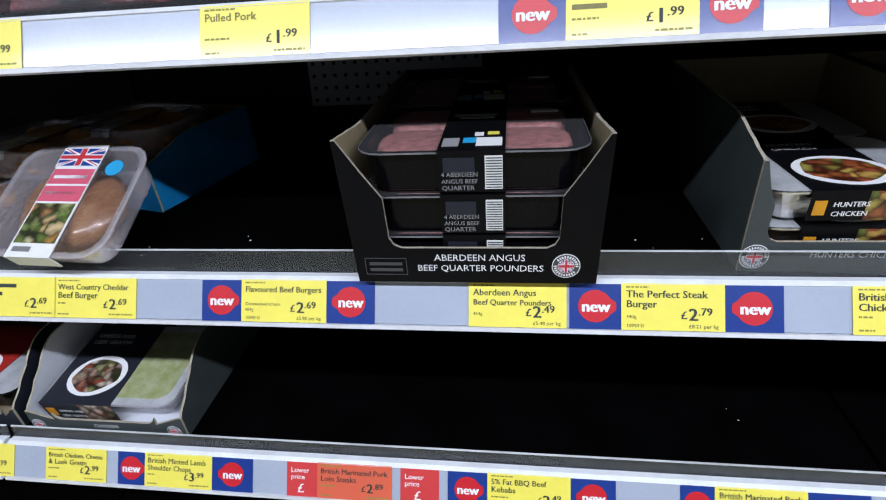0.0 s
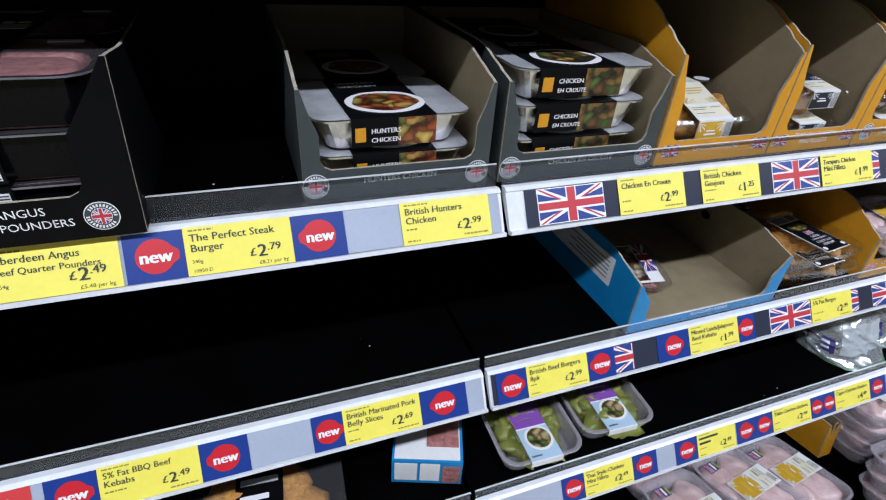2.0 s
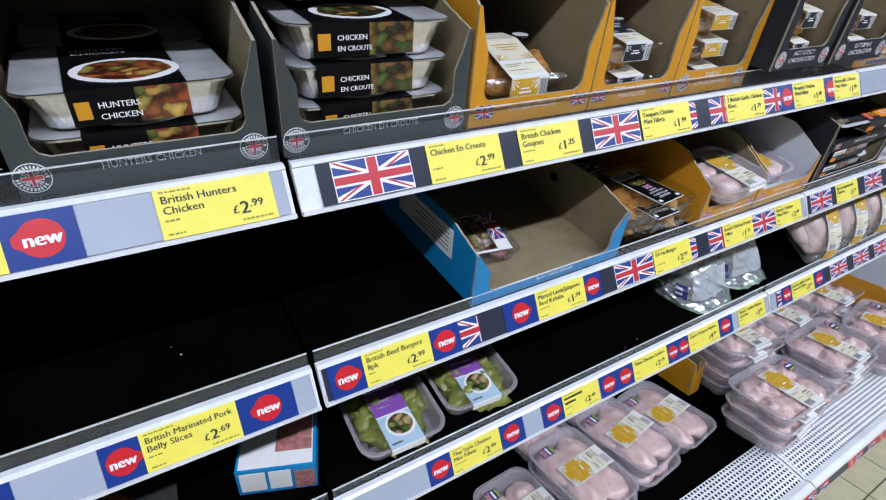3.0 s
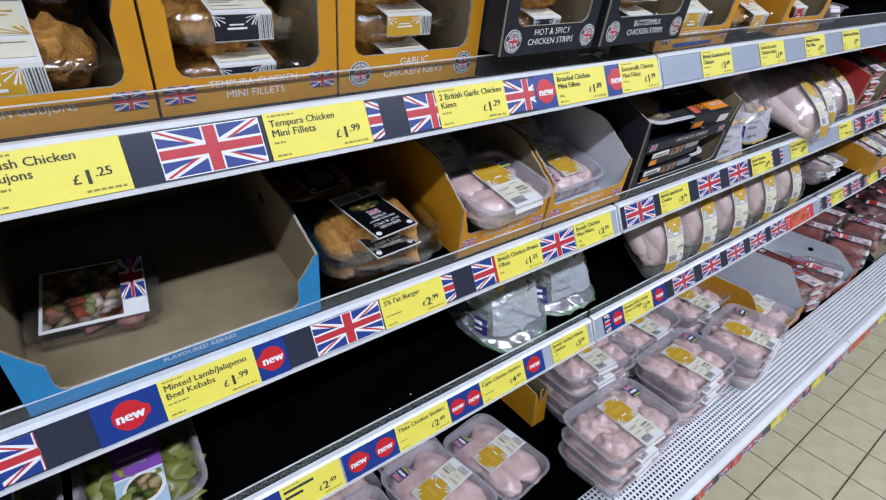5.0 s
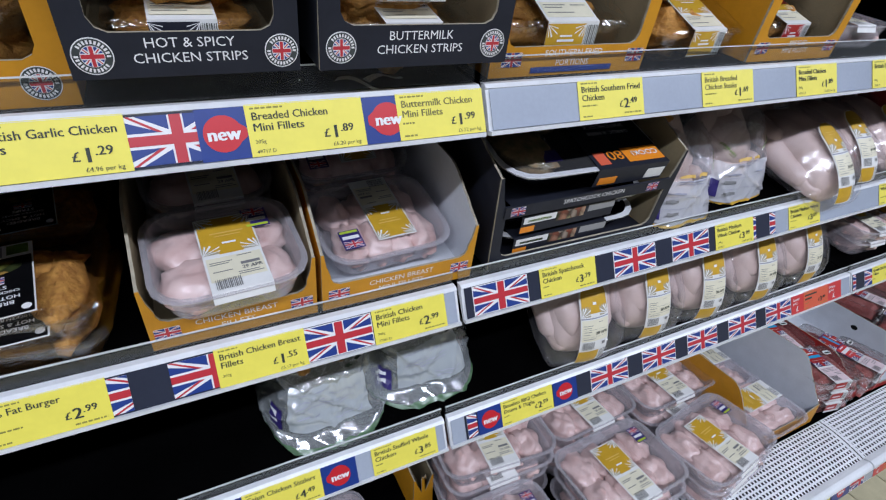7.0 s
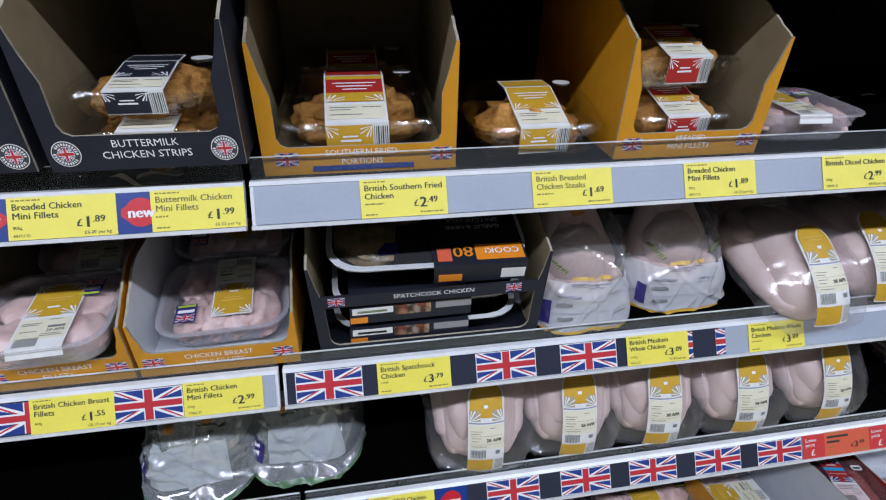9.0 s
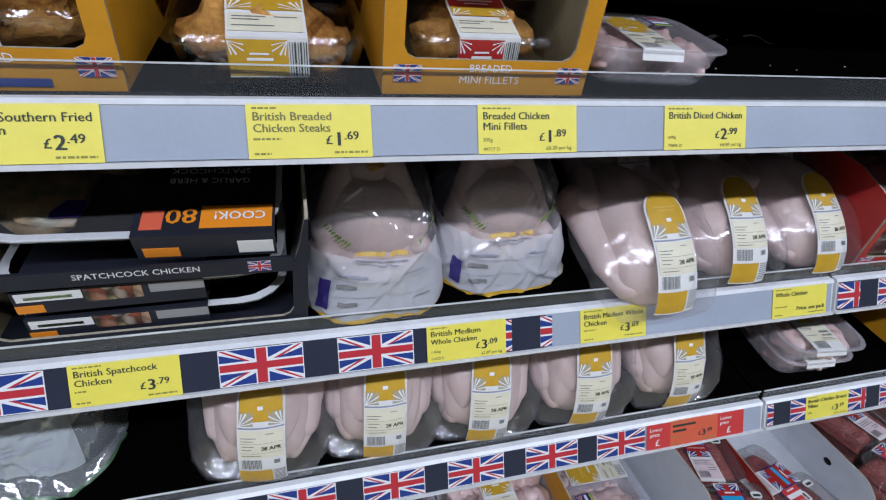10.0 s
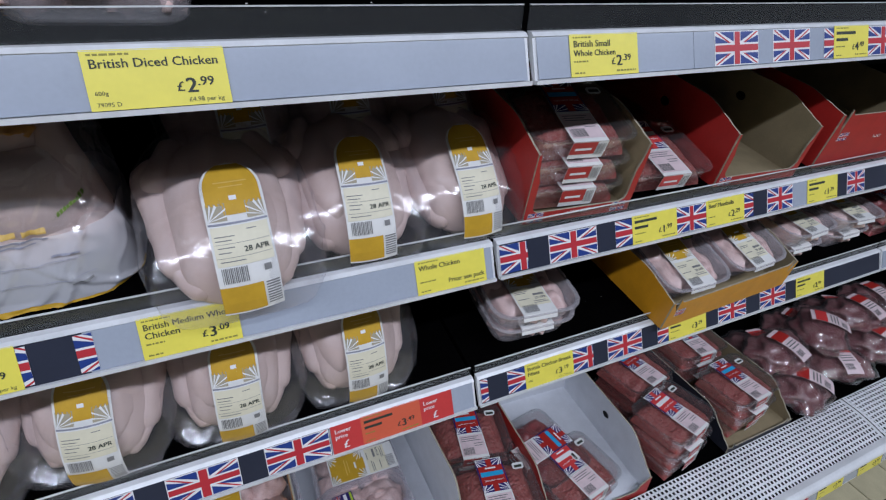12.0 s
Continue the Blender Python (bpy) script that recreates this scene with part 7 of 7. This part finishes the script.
stack(POULTRY, 1.930, 0.170, Z5 + 0.002, 4, 0.048, -3, 2)
stack(POULTRY, 2.198, -0.015, Z5 + 0.002, 3, 0.050, 4, 3)
stack(POULTRY, 2.225, 0.195, Z5 + 0.002, 3, 0.050, 0, 4)
stack(POULTRY, 2.490, -0.045, Z5 + 0.002, 3, 0.048, 5, 5)
stack(POULTRY, 2.520, 0.175, Z5 + 0.002, 3, 0.050, 2, 6)
carton(1.735, 0.17, Z5 + 0.001, 0.05, 0.25, 0.13, 0.14, 0.125, CARD_ORANGE, KRAFT, "mustard orange carton end beside stacked chicken trays", seals=())
carton(2.645, -0.060, Z5 + 0.001, 0.315, 0.40, 0.075, 0.205, 0.055, CARD_ORANGE, CARD_WHITE, "mustard orange carton, white inside, with few chicken trays", "", "", side=0.10)
place(POULTRY[1], 2.800, 0.06, Z5 + 0.008, 92)
place(POULTRY[2], 2.800, 0.24, Z5 + 0.008, 88)
stack(MINCES, 3.065, 0.175, Z5 + 0.002, 3, 0.044, -14, 2)
stack([MINCES[0]], 3.060, 0.01, Z5 + 0.002, 3, 0.044, -10, 3)
carton(3.165, -0.055, Z5 + 0.001, 0.285, 0.37, 0.060, 0.130, 0.020, CARD_RED, CARD_WHITE, "deep red open carton, white inside, of steak trays", "", "", side=0.03, rz=-3, hole=True)
for k in range(2):
    place(STEAKP, 3.235, 0.08 + 0.01 * k, Z5 + 0.008 + 0.045 * k, -80)
    place(MINCES[1], 3.27, 0.01, Z5 + 0.008 + 0.04 * k, 10)
stack([MINCES[1]], 3.585, 0.02, Z5 + 0.002, 3, 0.044, 12, 4)
stack([MINCES[0]], 3.620, 0.19, Z5 + 0.002, 3, 0.044, 8, 5)
stack([MINCES[0]], 3.850, 0.035, Z5 + 0.002, 3, 0.044, 6, 6)
stack([MINCES[1]], 3.860, 0.22, Z5 + 0.002, 3, 0.044, 3, 7)
carton(3.735, -0.07, Z5 + 0.001, 0.26, 0.36, 0.02, 0.10, 0.018, CARD_NAVY, KRAFT, "brown open carton of minced beef trays", seals=())
VACS = [vac_pack(3.0), vac_pack(8.0, red=RED_CARD)]
for k, (x, y, z, r) in enumerate(((4.12, 0.0, 0.002, 35), (4.14, 0.17, 0.002, -10), (4.10, 0.09, 0.070, 12), (4.32, 0.02, 0.002, -20), (4.36, 0.20, 0.002, 15), (4.33, 0.11, 0.072, 40), (4.56, 0.03, 0.002, 10), (4.58, 0.20, 0.002, -25), (4.55, 0.12, 0.070, 5), (4.80, 0.04, 0.002, 20), (4.82, 0.2, 0.002, 0), (5.05, 0.05, 0.002, -15), (5.3, 0.06, 0.002, 10))):
    place(VACS[k % 2], x, y, Z5 + z, r)

# ---- floor tiles, last ----
TP, x_off, y_off = 0.1645, 2.985, -0.2736
g = G()
hw, hh = TP / 2 - 0.0022, 0.006
n = 0.0015
g.loft([[(-hw, -hw, -hh), (hw, -hw, -hh), (hw, hw, -hh), (-hw, hw, -hh)], [(-hw, -hw, -n), (hw, -hw, -n), (hw, hw, -n), (-hw, hw, -n)], [(-hw + n, -hw + n, 0), (hw - n, -hw + n, 0), (hw - n, hw - n, 0), (-hw + n, hw - n, 0)]])
TILE_MESH = g.mesh("tile", [TILE])
rest = G()
count = 0
for i in range(-34, 26):
    for j in range(-20, 3):
        cx, cy = x_off + (i + 0.5) * TP, y_off + (j + 0.5) * TP
        if 1.6 < cx < 6.2 and -1.75 < cy < -0.1 and count < 300:
            ob = new("tile", TILE_MESH)
            ob.parent = floor
            ob.location = (cx, cy, 0)
            count += 1
        else:
            rest.box(cx - hw, cy - hw, -hh, cx + hw, cy + hw, 0)
stuff = part("more_tiles", rest, [TILE], floor)
tagged(stuff, "buff floor tiles farther along the aisle", kind="stuff")
